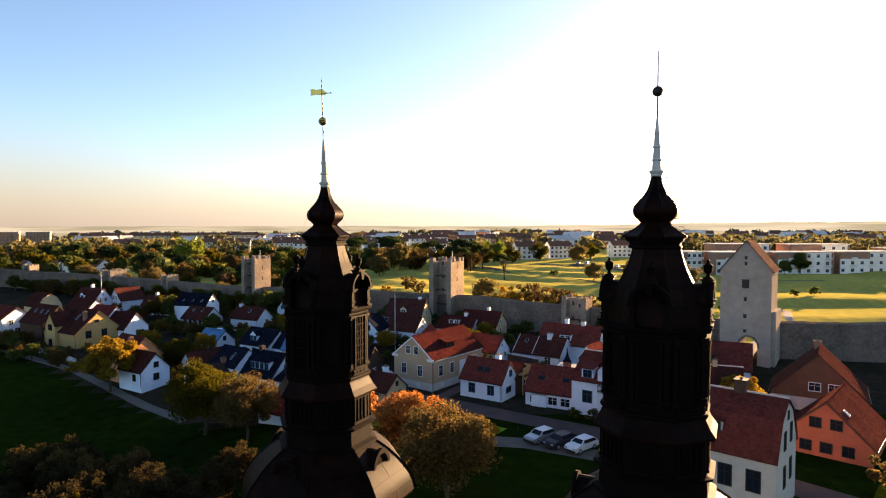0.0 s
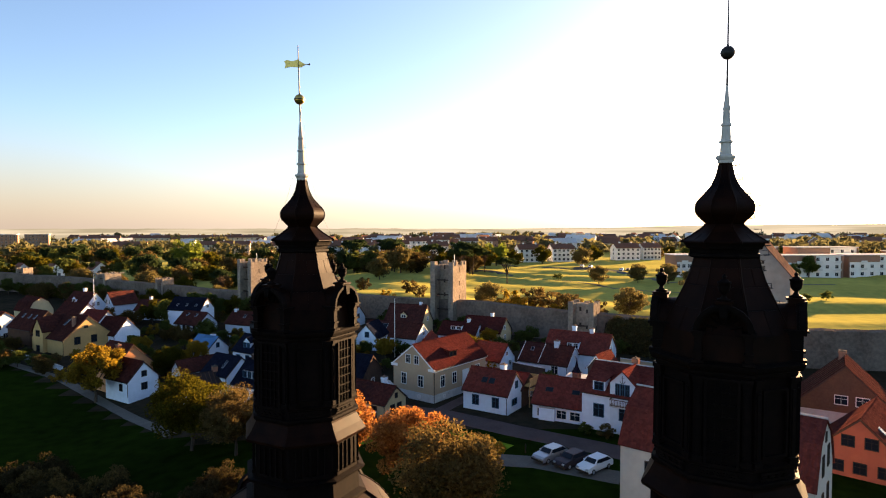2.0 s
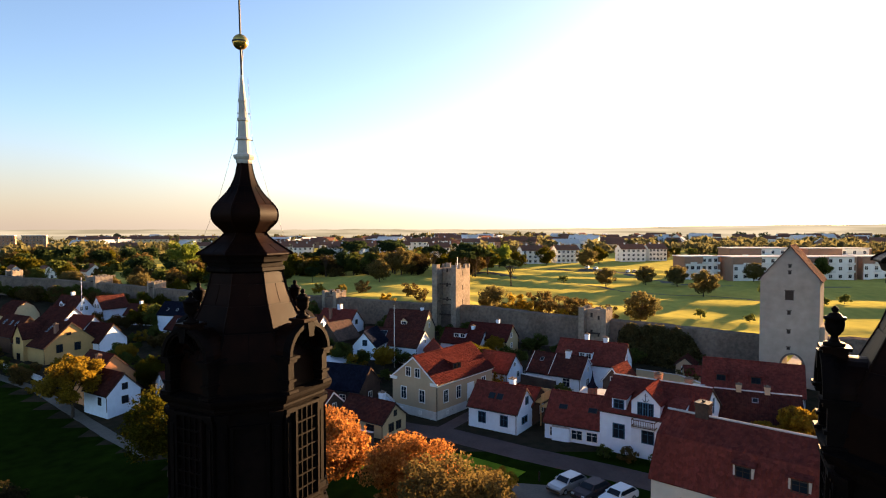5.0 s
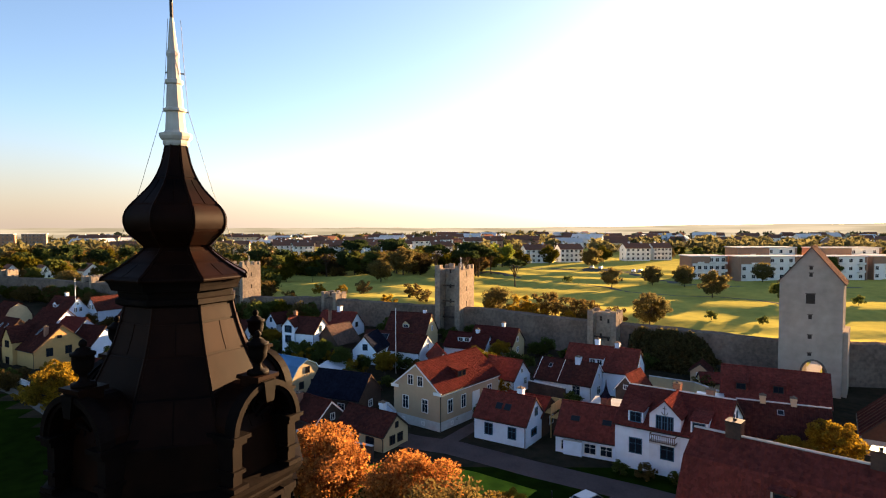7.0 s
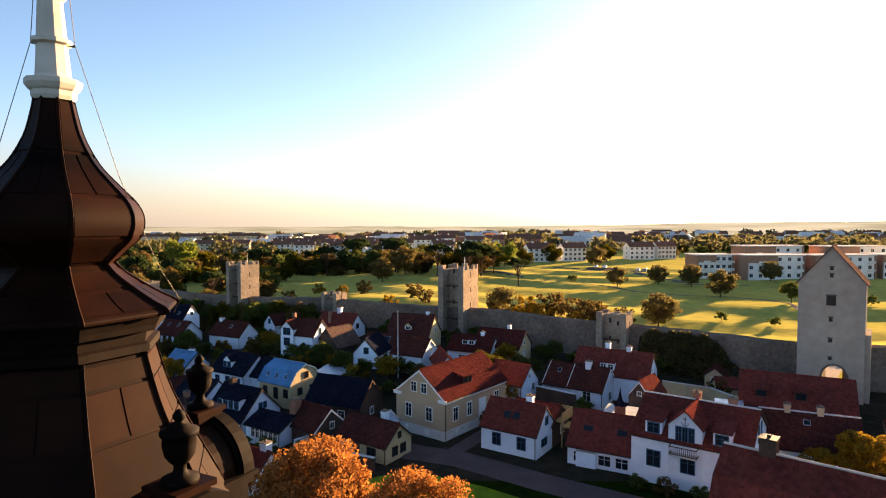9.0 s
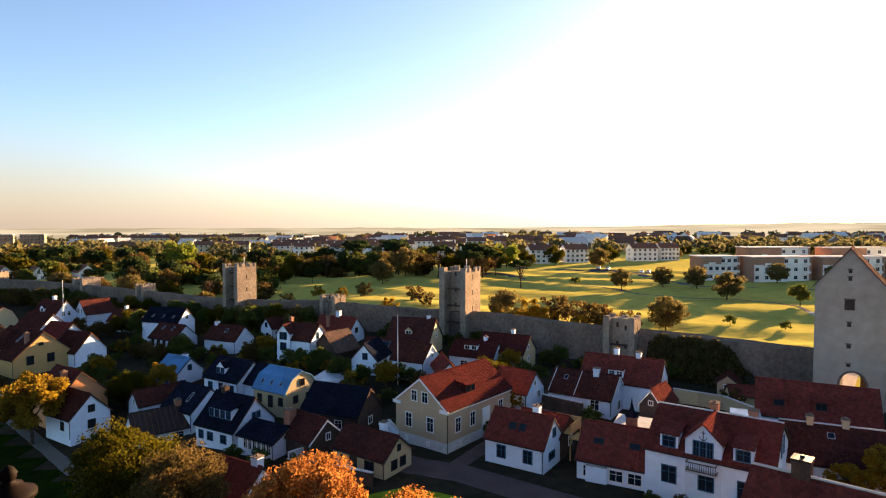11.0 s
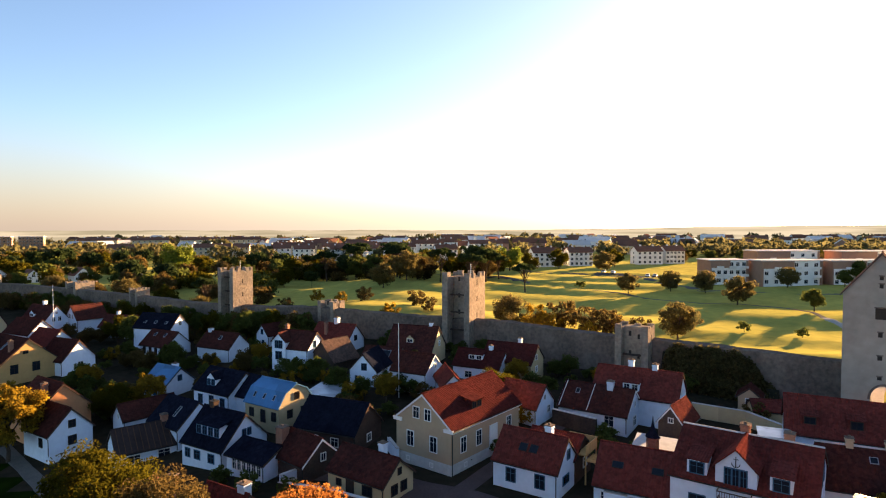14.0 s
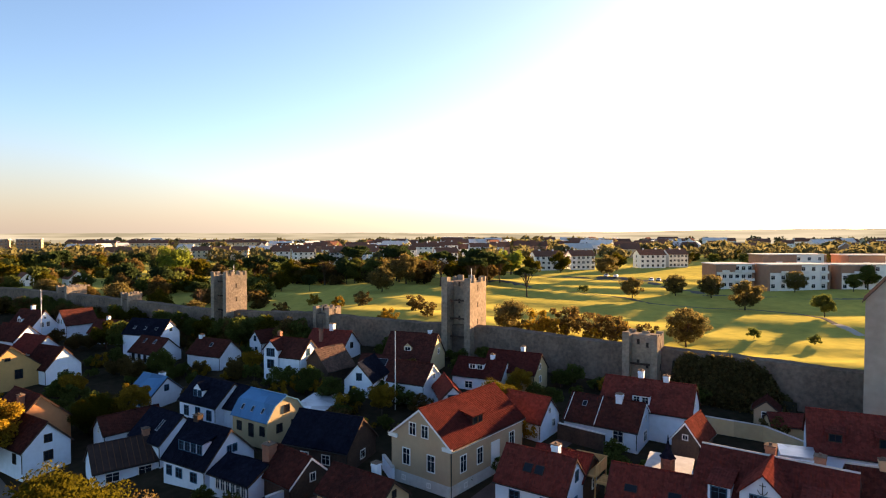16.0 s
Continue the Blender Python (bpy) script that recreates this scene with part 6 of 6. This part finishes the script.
for kind, x, y, s in [("park", 12.9, 177, 0.95), ("goldbush", 19, 177, 2.0), ("goldbush", 22, 173.5, 1.5), ("goldbush", 16, 170, 1.5), ("brownbush", 26, 177, 2.2), ("brownbush", 31, 170, 2.0), ("brownbush", 35.0, 168, 1.9), ("brownbush", 40.5, 165, 1.5), ("goldbush", 28.5, 164, 1.4), ("goldbush", 38, 170, 1.6), ("pine", 26.2, 255, 1.0), ("park", 62.8, 248, 0.85), ("park", 82.2, 259, 0.9), ("park", 92, 251, 0.95), ("park", 90.4, 223, 1.05),
                        ("park", 49.4, 165, 0.95), ("bush", 68, 172.7, 1.0), ("bush", 78, 166.3, 0.9), ("pine", 13.2, 286, 1.3), ("pine", 7, 270, 1.2), ("pine", -6, 278, 1.3), ("park", -20, 278, 1.4), ("park", -28, 262, 1.1), ("pine", -48, 330, 1.5), ("olive", 22, 330, 1.4), ("olive", 60, 372, 1.4), ("park", 75, 330, 1.2), ("olive", 95, 385, 1.3), ("bush", 50, 268, 1.2), ("park", -36, 300, 1.2), ("pine", -60, 310, 1.3), ("park", -75, 318, 1.2), ("green", -90, 330, 1.2), ("pine", -28, 320, 1.4), ("park", -12, 318, 1.2), ("green", 0, 310, 1.0), ("olive", 40, 345, 1.2), ("park", 12, 350, 1.2), ("pine", 20, 300, 1.0), ("brownbush", -30, 226, 1.5), ("goldbush", -36, 214, 1.4), ("brownbush", -12, 208, 1.5), ("goldbush", -18, 190, 1.4), ("brownbush", -8, 196, 1.3), ("goldbush", -48, 236, 1.3), ("brownbush", -55, 222, 1.4),
                        ("green", 104, 205, 0.8), ("bush", 112, 190, 1.0), ("bush", 122, 196, 1.2), ("green", 215, 350, 1.2), ("green", 165, 276, 1.2), ("green", 150, 262, 0.8), ("park", 128, 262, 0.9)]:
    tree(kind, x, y, s, group=MEADOW, category="bush" if "bush" in kind else "tree")
# belt of tall trees along the far side of the meadow
rb = random.Random(41)
for k in range(34):
    x = rb.uniform(-88, 16)
    tree(rb.choice(["green", "pine", "green", "shrub", "wood", "olive"]), x, 292 - 0.12 * x + rb.uniform(-10, 26), rb.uniform(0.95, 1.45), rb.uniform(0, 360), group=MEADOW, label="tall tree in the belt beyond the meadow")
tree("fresh", -146, 345, 1.9, group=MEADOW)
tree("fresh", 30, 352, 1.5, group=MEADOW)
rng = random.Random(4)
count = 0
WOOD = "wood behind the town wall"
far_trees = []
while count < 270:
    x, y = rng.uniform(-330, -20), rng.uniform(205, 470)
    edge = -0.36 * (y - 35) + 8
    if y < wall_y(x) + 7 or (x > edge and y < 285):
        continue
    if x > -60 and y < 300:
        continue
    kind, size = rng.choice(["green", "wood", "olive", "pine", "park", "wood", "olive"]), rng.uniform(0.6, 1.2)
    if y < wall_y(x) + 45 and x > -210:
        tree(kind, x, y, size, rng.uniform(0, 360), group=WOOD)
    else:
        far_trees.append((kind, x, y, size * (0.62 if y > 380 and x > -230 else 1.0)))
    count += 1
for i in range(45):
    far_trees.append((rng.choice(["green", "olive", "park", "wood"]), rng.uniform(-40, 330), rng.uniform(430, 560), rng.uniform(0.5, 0.9)))


def joined_trees(rows):
    """Trees of the farther wood, trunk and crown, in one mesh."""
    mats = [BARK, LEAF_GREEN, LEAF_BROWN, LEAF_LIME, LEAF_PINE]
    slot = {"green": 1, "park": 1, "wood": 2, "olive": 3, "pine": 4}
    r = np.random.default_rng(5)
    vs, fs, mi = [], [], []
    for kind, x, y, s in rows:
        z = ground_z(x, y)
        h, w = (11.0, 8.0) if kind == "pine" else (8.2, 8.4)
        trunk = Shape().tube([(x, y, z - 0.5), (x + 0.2, y, z + h * s * 0.6)], [0.22 * s, 0.1 * s], 5)
        o = len(vs)
        vs += trunk.v
        fs += [tuple(i + o for i in q) for q in trunk.f]
        mi += [0] * len(trunk.f)
        n = 1500
        c = r.uniform(-1, 1, (24, 3))
        c /= np.maximum(np.linalg.norm(c, axis=1, keepdims=True), 0.75)
        hz, zc = (0.2, 0.8) if kind == "pine" else (0.43, 0.55)
        c = c * np.array([w * s / 2, w * s / 2, h * s * hz]) + np.array([x, y, z + h * s * zc])
        q = c[r.integers(0, 24, n)] + r.normal(0, 0.11, (n, 3)) * w * s * np.array([1, 1, 0.7])
        a, b = r.normal(0, 0.33 * s, (n, 3)), r.normal(0, 0.33 * s, (n, 3))
        v = np.stack([q - a, q + b, q + a, q - b], 1).reshape(-1, 3)
        o = len(vs)
        vs += v.tolist()
        fs += [(o + 4 * i, o + 4 * i + 1, o + 4 * i + 2, o + 4 * i + 3) for i in range(n)]
        mi += [slot[kind]] * n
    me = bpy.data.meshes.new("wood")
    me.from_pydata(vs, [], fs)
    for m in mats:
        me.materials.append(m)
    me.polygons.foreach_set("material_index", mi)
    return tagged(new("wood", me), "dense autumn wood of green and brown trees", "wood", kind="stuff")


joined_trees(far_trees)


# ---- distant housing ----
FAR_WALL = material("far_white_render", (0.74, 0.72, 0.68), (0.64, 0.62, 0.58), 0.9, grain=0.5, stain=0.1, bump=0)
FAR_CREAM = material("far_cream_render", (0.62, 0.50, 0.34), (0.54, 0.44, 0.30), 0.9, grain=0.5, stain=0.1, bump=0)
FAR_BRICK = material("far_brick", (0.33, 0.19, 0.13), (0.26, 0.155, 0.11), 0.9, grain=0.6, stain=0.1, bump=0)
FAR_ROOF = material("far_roof", (0.20, 0.09, 0.06), (0.14, 0.07, 0.05), 0.85, grain=0.5, stain=0.1, bump=0)
FAR_FLAT = material("far_pale_roofing", (0.62, 0.60, 0.58), (0.52, 0.50, 0.48), 0.6, grain=0.4, stain=0.1, bump=0)


def apartment(x, y, th, length, depth, height, wall, roof, label, flat=False, bays=4, storeys=3, rise=3.0, ends=None):
    z = ground_z(x, y)
    t = thing("apartment_building", pose(x, y, z, 0, 0, bearing(th)), label, "apartment building", "apartment buildings beyond the meadow")
    a = length / 2
    if flat:
        part("wall", Shape().box(-a, a, 0, depth, -2, height), wall, t)
        part("roof", Shape().box(-a - 0.5, a + 0.5, -0.5, depth + 0.5, height, height + 0.4), roof, t)
        if ends:
            for x0, x1 in ((-a - 0.15, -a + 0.35), (a - 0.35, a + 0.15)):
                part("end_wall", Shape().box(x0, x1, -0.9, depth + 0.15, -2, height), ends, t)
            part("upper_band", Shape().box(-a + 0.35, a * 0.1, -0.12, 0.1, height * 0.7, height), ends, t)
    else:
        part("wall", Shape().prism([(-a, 0, -2), (-a, 0, height), (-a, depth / 2, height + rise), (-a, depth, height), (-a, depth, -2)][::-1], (length, 0, 0)), wall, t)
        for sg, y0, y1 in ((0, -0.5, depth / 2), (1, depth + 0.5, depth / 2)):
            zz = height - 0.5 * rise / (depth / 2)
            p = [(-a - 0.4, y0, zz), (-a - 0.4, y1, height + rise), (-a - 0.4, y1, height + rise + 0.3), (-a - 0.4, y0, zz + 0.3)]
            part("roof_slope", Shape().prism(p, (length + 0.8, 0, 0)), roof, t)
        for k in range(max(1, bays // 2)):
            part("chimney", Shape().box(-a + (k + 0.5) * length / max(1, bays // 2) - 0.5, -a + (k + 0.5) * length / max(1, bays // 2) + 0.5, depth * 0.45, depth * 0.45 + 1, height + rise * 0.5, height + rise + 1.1), FAR_WALL, t)
    sh = height / storeys
    for i in range(bays):
        for j in range(storeys):
            cx = -a + (i + 0.5) * length / bays
            m = pose(cx, -0.02, (j + 0.55) * sh)
            f, p = window_mesh(1.5, 1.5, FRAME)
            w = part("window", f, None, t)
            w.matrix_basis = m
            part("pane", p, None, w)
            if i % 2 == 1 and j:
                b = part("balcony", Shape().box(cx - 1.5, cx + 1.5, -1.3, 0.0, j * sh + 0.1, j * sh + 0.25).box(cx - 1.5, cx + 1.5, -1.3, -1.22, j * sh + 0.25, j * sh + 1.1), wall, t)
    for j in range(storeys):
        for sg in (-1, 1):
            w = part("window", window_mesh(1.4, 1.4, FRAME)[0], None, t)
            w.matrix_basis = pose(sg * (a + 0.02), depth / 2, (j + 0.55) * sh, 0, 0, 90 * sg)
            part("pane", window_mesh(1.4, 1.4, FRAME)[1], None, w)
    return t


for x, y, th, l in [(56, 388, -12, 17), (78, 396, -12, 15), (125, 412, -8, 17), (144, 420, -8, 13), (-4, 420, -15, 14)]:
    apartment(x, y, th, l, 10, 8.4, FAR_WALL, FAR_ROOF, "three-storey white apartment house with balconies and red roof", bays=5)
for x, y, th, l, h in [(115.5, 284.0, -3, 16, 10.2), (138.5, 278.0, -3, 25, 10.4), (168, 278.0, -3, 27, 10.4), (158, 316, -3, 30, 12.4), (196, 312, -3, 32, 12.4), (200, 282, -3, 28, 10.4), (240, 300, -3, 34, 11.0)]:
    apartment(x, y, th, l, 11, h, FAR_WALL, FAR_FLAT, "flat-roofed apartment block with brick ends and white front", True, bays=6, storeys=3, ends=FAR_BRICK)
for i, (x, y, th, l) in enumerate([(-200, 545, -12, 46), (-140, 520, -20, 14), (-118, 505, -20, 16), (-88, 500, -18, 16), (-60, 505, -15, 14), (-40, 480, -12, 24), (-20, 520, -12, 26), (-100, 570, -15, 34), (-60, 585, -12, 40), (-10, 570, -12, 30), (-150, 600, -15, 40), (30, 560, -10, 30)]):
    apartment(x, y, th, l, 10, 9.4, FAR_CREAM if i in (0, 10) else FAR_WALL, FAR_ROOF, "far white apartment house with red roof and chimneys", bays=max(3, int(l / 4)))
for i, (x, y, l, h) in enumerate([(-470, 640, 26, 17), (-440, 650, 22, 17), (-400, 700, 40, 12), (-350, 720, 40, 12), (-300, 740, 44, 12), (-255, 760, 40, 12), (-520, 660, 30, 17)]):
    apartment(x, y, -25, l, 12, h, FAR_BRICK if h > 15 else FAR_CREAM, FAR_FLAT if h > 15 else FAR_ROOF, "far tall apartment block with rows of windows", h > 15, bays=7, storeys=5 if h > 15 else 3)
for x, y in [(-235, 300), (-215, 310), (-196, 306), (-180, 318), (-160, 330), (-300, 330)]:
    house(x, y, ground_z(x, y), -50, 9, 8, 3.5, 7, FAR_WALL, FAR_ROOF, "white gabled villa among the trees", front=[(-1.5, 1.8, 1.2, 1.3), (1.5, 1.8, 1.2, 1.3), (0, 4.4, 1.2, 1.2)], group="villas behind the wall", gutters=False)


def far_house(x, y, th, l, w, h, wall, roof):
    t = thing("far_house", pose(x, y, ground_z(x, y), 0, 0, bearing(th)), "small pale house with pitched roof far off", "house", "far suburban houses")
    part("wall", Shape().prism([(-w / 2, 0, -2), (-w / 2, 0, h), (0, 0, h + w * 0.4), (w / 2, 0, h), (w / 2, 0, -2)], (0, l, 0)), wall, t)
    roof_pair(t, w, -0.3, l + 0.3, h, h + w * 0.4, roof, thick=0.3)
    for sg in (-1, 1):
        for k in range(3):
            q = part("window", window_mesh(1.4, 1.4, FRAME)[1], None, t)
            q.matrix_basis = pose(sg * (w / 2 + 0.02), (k + 0.5) * l / 3, h * 0.55, 0, 0, 90 * sg)


rf = random.Random(21)
for i in range(150):
    yy = rf.uniform(560, 1050)
    xx = rf.uniform(-0.62, 0.75) * yy
    far_house(xx, yy, rf.choice([-60, 30, -50, 80, -80]), rf.uniform(14, 34), rf.uniform(9, 12), rf.uniform(6, 9.5), rf.choice([FAR_WALL, FAR_WALL, FAR_WALL, FAR_CREAM, FAR_BRICK]), rf.choice([FAR_ROOF, FAR_ROOF, FAR_FLAT]))


def backdrop():
    """Glowing backdrop far behind everything, painted as the hazy plain towards the horizon."""
    m = bpy.data.materials.new("glowing_hazy_distance")
    m.use_nodes = True
    n, l = m.node_tree.nodes, m.node_tree.links
    n.remove(n["Principled BSDF"])
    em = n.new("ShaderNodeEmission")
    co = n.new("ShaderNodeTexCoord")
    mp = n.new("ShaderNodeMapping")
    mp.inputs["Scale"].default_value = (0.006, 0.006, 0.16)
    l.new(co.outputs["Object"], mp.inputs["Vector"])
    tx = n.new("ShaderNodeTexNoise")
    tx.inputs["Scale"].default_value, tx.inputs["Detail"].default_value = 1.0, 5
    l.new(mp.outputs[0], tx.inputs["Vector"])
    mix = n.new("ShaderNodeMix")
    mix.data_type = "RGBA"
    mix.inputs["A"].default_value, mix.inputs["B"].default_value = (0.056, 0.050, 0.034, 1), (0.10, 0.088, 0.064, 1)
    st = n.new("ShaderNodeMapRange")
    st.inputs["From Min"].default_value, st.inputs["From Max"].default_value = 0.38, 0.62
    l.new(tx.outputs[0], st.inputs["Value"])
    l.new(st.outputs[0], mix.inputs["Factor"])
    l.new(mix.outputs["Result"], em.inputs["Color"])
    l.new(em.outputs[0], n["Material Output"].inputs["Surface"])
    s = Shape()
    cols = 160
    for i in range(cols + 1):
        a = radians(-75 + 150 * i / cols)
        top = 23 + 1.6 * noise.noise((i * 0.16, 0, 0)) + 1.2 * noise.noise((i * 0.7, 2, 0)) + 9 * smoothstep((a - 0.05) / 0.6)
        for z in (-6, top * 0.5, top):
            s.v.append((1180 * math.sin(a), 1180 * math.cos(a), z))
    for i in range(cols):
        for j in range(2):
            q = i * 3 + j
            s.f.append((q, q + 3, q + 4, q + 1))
    return tagged(part("backdrop", s, m), "glowing backdrop painted as hazy pale plain and woods along the horizon", "backdrop", kind="structure")


def glowing_haze_bank():
    """Glowing shell painting evening haze over the horizon, thinning upwards, paler towards the sun."""
    m = bpy.data.materials.new("painted_horizon_haze")
    m.use_nodes = True
    n, l = m.node_tree.nodes, m.node_tree.links
    n.remove(n["Principled BSDF"])
    co = n.new("ShaderNodeTexCoord")
    sep = n.new("ShaderNodeSeparateXYZ")
    l.new(co.outputs["Object"], sep.inputs[0])
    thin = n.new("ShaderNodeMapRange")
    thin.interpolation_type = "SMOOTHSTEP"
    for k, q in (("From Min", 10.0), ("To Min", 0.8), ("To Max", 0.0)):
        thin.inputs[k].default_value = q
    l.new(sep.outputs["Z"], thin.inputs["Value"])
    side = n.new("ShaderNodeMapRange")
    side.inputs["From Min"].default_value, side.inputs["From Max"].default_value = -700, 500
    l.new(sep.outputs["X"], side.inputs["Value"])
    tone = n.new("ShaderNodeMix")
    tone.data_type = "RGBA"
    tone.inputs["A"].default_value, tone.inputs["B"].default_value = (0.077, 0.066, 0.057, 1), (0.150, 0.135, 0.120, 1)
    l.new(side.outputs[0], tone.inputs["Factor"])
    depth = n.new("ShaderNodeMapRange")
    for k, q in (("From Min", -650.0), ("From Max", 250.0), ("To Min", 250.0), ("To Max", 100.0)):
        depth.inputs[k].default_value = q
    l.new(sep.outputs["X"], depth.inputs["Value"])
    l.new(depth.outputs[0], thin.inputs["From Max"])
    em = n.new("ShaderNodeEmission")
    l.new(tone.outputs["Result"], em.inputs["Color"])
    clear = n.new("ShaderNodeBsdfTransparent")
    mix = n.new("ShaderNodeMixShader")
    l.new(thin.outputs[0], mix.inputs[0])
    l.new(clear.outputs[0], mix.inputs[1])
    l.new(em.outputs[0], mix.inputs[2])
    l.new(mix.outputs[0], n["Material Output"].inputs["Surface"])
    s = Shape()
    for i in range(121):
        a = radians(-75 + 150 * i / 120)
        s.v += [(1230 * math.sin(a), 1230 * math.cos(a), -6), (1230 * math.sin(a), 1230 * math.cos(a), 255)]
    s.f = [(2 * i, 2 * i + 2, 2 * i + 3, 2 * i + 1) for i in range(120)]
    return tagged(part("backdrop", s, m), "glowing band painted as pale peach evening haze over the horizon", "backdrop", kind="structure")


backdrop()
glowing_haze_bank()


def far_woods():
    """Crowns of the woods and hedgerows towards the horizon."""
    r = np.random.default_rng(12)
    n = 1150
    y = 480 + (r.uniform(0, 1, n) ** 1.3) * 620
    x = r.uniform(-0.95, 0.95, n) * (y + 60)
    band = np.sin(x / 90 + y / 130) + np.sin(y / 70 - x / 210)
    keep = (band > -0.35) & ((y > 640) | (x > 120) | (x < -260) | (r.uniform(0, 1, n) < 0.25))
    x, y = x[keep], y[keep]
    v, f = [], []
    for i in range(len(x)):
        s = r.uniform(3.5, 7.0) * (1 + y[i] / 2500)
        z = ground_z(x[i], y[i])
        k = 80
        a = r.normal(0, 1, (k, 3))
        a /= np.linalg.norm(a, axis=1, keepdims=True)
        c = a * np.array([s, s, s * 0.75]) * r.uniform(0.55, 1.0, (k, 1)) + np.array([x[i], y[i], z + s * 0.8])
        d1 = r.normal(0, 1, (k, 3)) * s * 0.16
        d2 = r.normal(0, 1, (k, 3)) * s * 0.16
        for q in range(k):
            o = len(v)
            v += [tuple(c[q] - d1[q]), tuple(c[q] + d2[q]), tuple(c[q] + d1[q]), tuple(c[q] - d2[q])]
            f.append((o, o + 1, o + 2, o + 3))
    me = bpy.data.meshes.new("far_woods")
    me.from_pydata(v, [], f)
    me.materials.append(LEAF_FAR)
    return tagged(new("far_woods", me), "haze-coloured green woods and hedgerows towards the horizon", "woods", kind="stuff")


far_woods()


# ---- cars ----
def car(x, y, th, paint, label):
    t = thing("car", pose(x, y, ground_z(x, y) + lawn_relief(x, y) + 0.06, 0, 0, bearing(th)), label, "car", "parked cars")
    prof = [(-2.2, 0.28), (-2.25, 0.62), (-1.95, 0.86), (-1.0, 0.98), (-0.45, 1.42), (1.35, 1.46), (2.05, 0.98), (2.2, 0.8), (2.2, 0.3)]
    body = Shape()
    n = len(prof)
    for sg, w in ((-1, 0.86), (1, 0.86)):
        body.v += [(sg * (w if pz < 1.0 else w - 0.16), -py, pz) for py, pz in prof]
    body.f = [tuple(range(n)), tuple(range(n, 2 * n))[::-1]] + [(i, n + i, n + (i + 1) % n, (i + 1) % n) for i in range(n)]
    part("body", body, paint, t)
    part("windscreen", Shape().prism([(-0.68, 0.97, 1.02), (0.68, 0.97, 1.02), (0.6, 0.5, 1.39), (-0.6, 0.5, 1.39)], (0, 0.02, 0.03)), GLASS, t)
    part("rear_window", Shape().prism([(-0.66, -1.95, 1.04), (0.66, -1.95, 1.04), (0.6, -1.42, 1.40), (-0.6, -1.42, 1.40)][::-1], (0, -0.02, 0.03)), GLASS, t)
    for sg in (-1, 1):
        part("side_window", Shape().prism([(sg * 0.83, 0.85, 1.02), (sg * 0.83, -1.85, 1.02), (sg * 0.722, -1.35, 1.38), (sg * 0.722, 0.45, 1.38)], (sg * 0.015, 0, 0)), GLASS, t)
        part("headlight", Shape().box(sg * 0.62 - 0.16, sg * 0.62 + 0.16, 2.12, 2.27, 0.6, 0.76), GREY_METAL, t)
        part("mirror", Shape().box(sg * 0.95 - 0.08, sg * 0.95 + 0.08, 0.6, 0.72, 0.98, 1.12), paint, t)
        for yy in (1.35, -1.35):
            w = part("wheel", Shape().tube([(sg * 0.68, yy, 0.31), (sg * 0.88, yy, 0.31)], 0.31, 16), DARK_FRAME, t)
            part("rim", Shape().tube([(sg * 0.86, yy, 0.31), (sg * 0.895, yy, 0.31)], 0.19, 12), GREY_METAL, w)
    part("bumper", Shape().box(-0.85, 0.85, 2.1, 2.3, 0.3, 0.5), DARK_FRAME, t)
    return t


SILVER = material("silver_car_paint", (0.42, 0.42, 0.43), (0.38, 0.38, 0.40), 0.3, 0.6, bump=0, vary=0)
DARKCAR = material("dark_car_paint", (0.06, 0.045, 0.05), (0.05, 0.04, 0.045), 0.25, 0.3, bump=0, vary=0)
WHITECAR = material("white_car_paint", (0.75, 0.76, 0.78), (0.70, 0.71, 0.73), 0.25, 0.0, bump=0, vary=0)
car(12.2, 73.6, 231, SILVER, "silver estate car parked beside the street")
car(14.3, 72.0, 231, DARKCAR, "dark hatchback parked between two cars")
car(16.6, 70.6, 231, WHITECAR, "white estate car parked on the lawn edge")
for x, y, paint, label in [(78.3, 326, WHITECAR, "white car in the far car park"), (74.5, 329, WHITECAR, "white car in the far car park"), (91.8, 315, WHITECAR, "white car in the far car park"), (95, 314.5, SILVER, "silver car in the far car park"), (98.2, 311, DARKCAR, "dark car in the far car park")]:
    car(x, y, 205, paint, label)

# ---- flagpoles ----
for x, y, z, top in [(-9.75, 121.0, 1.0, 13.0), (-106.5, 186.0, -1.0, 12.6)]:
    t = thing("flagpole", pose(x, y, z), "tall white flagpole standing in a garden", "flagpole", "flagpoles")
    part("pole", Shape().tube([(0, 0, -0.5), (0, 0, top - z)], [0.09, 0.05], 8), FRAME, t)
    part("knob", Shape().lathe([(top - z, 0.02), (top - z + 0.06, 0.09), (top - z + 0.14, 0.02)], 8), GOLD, t)
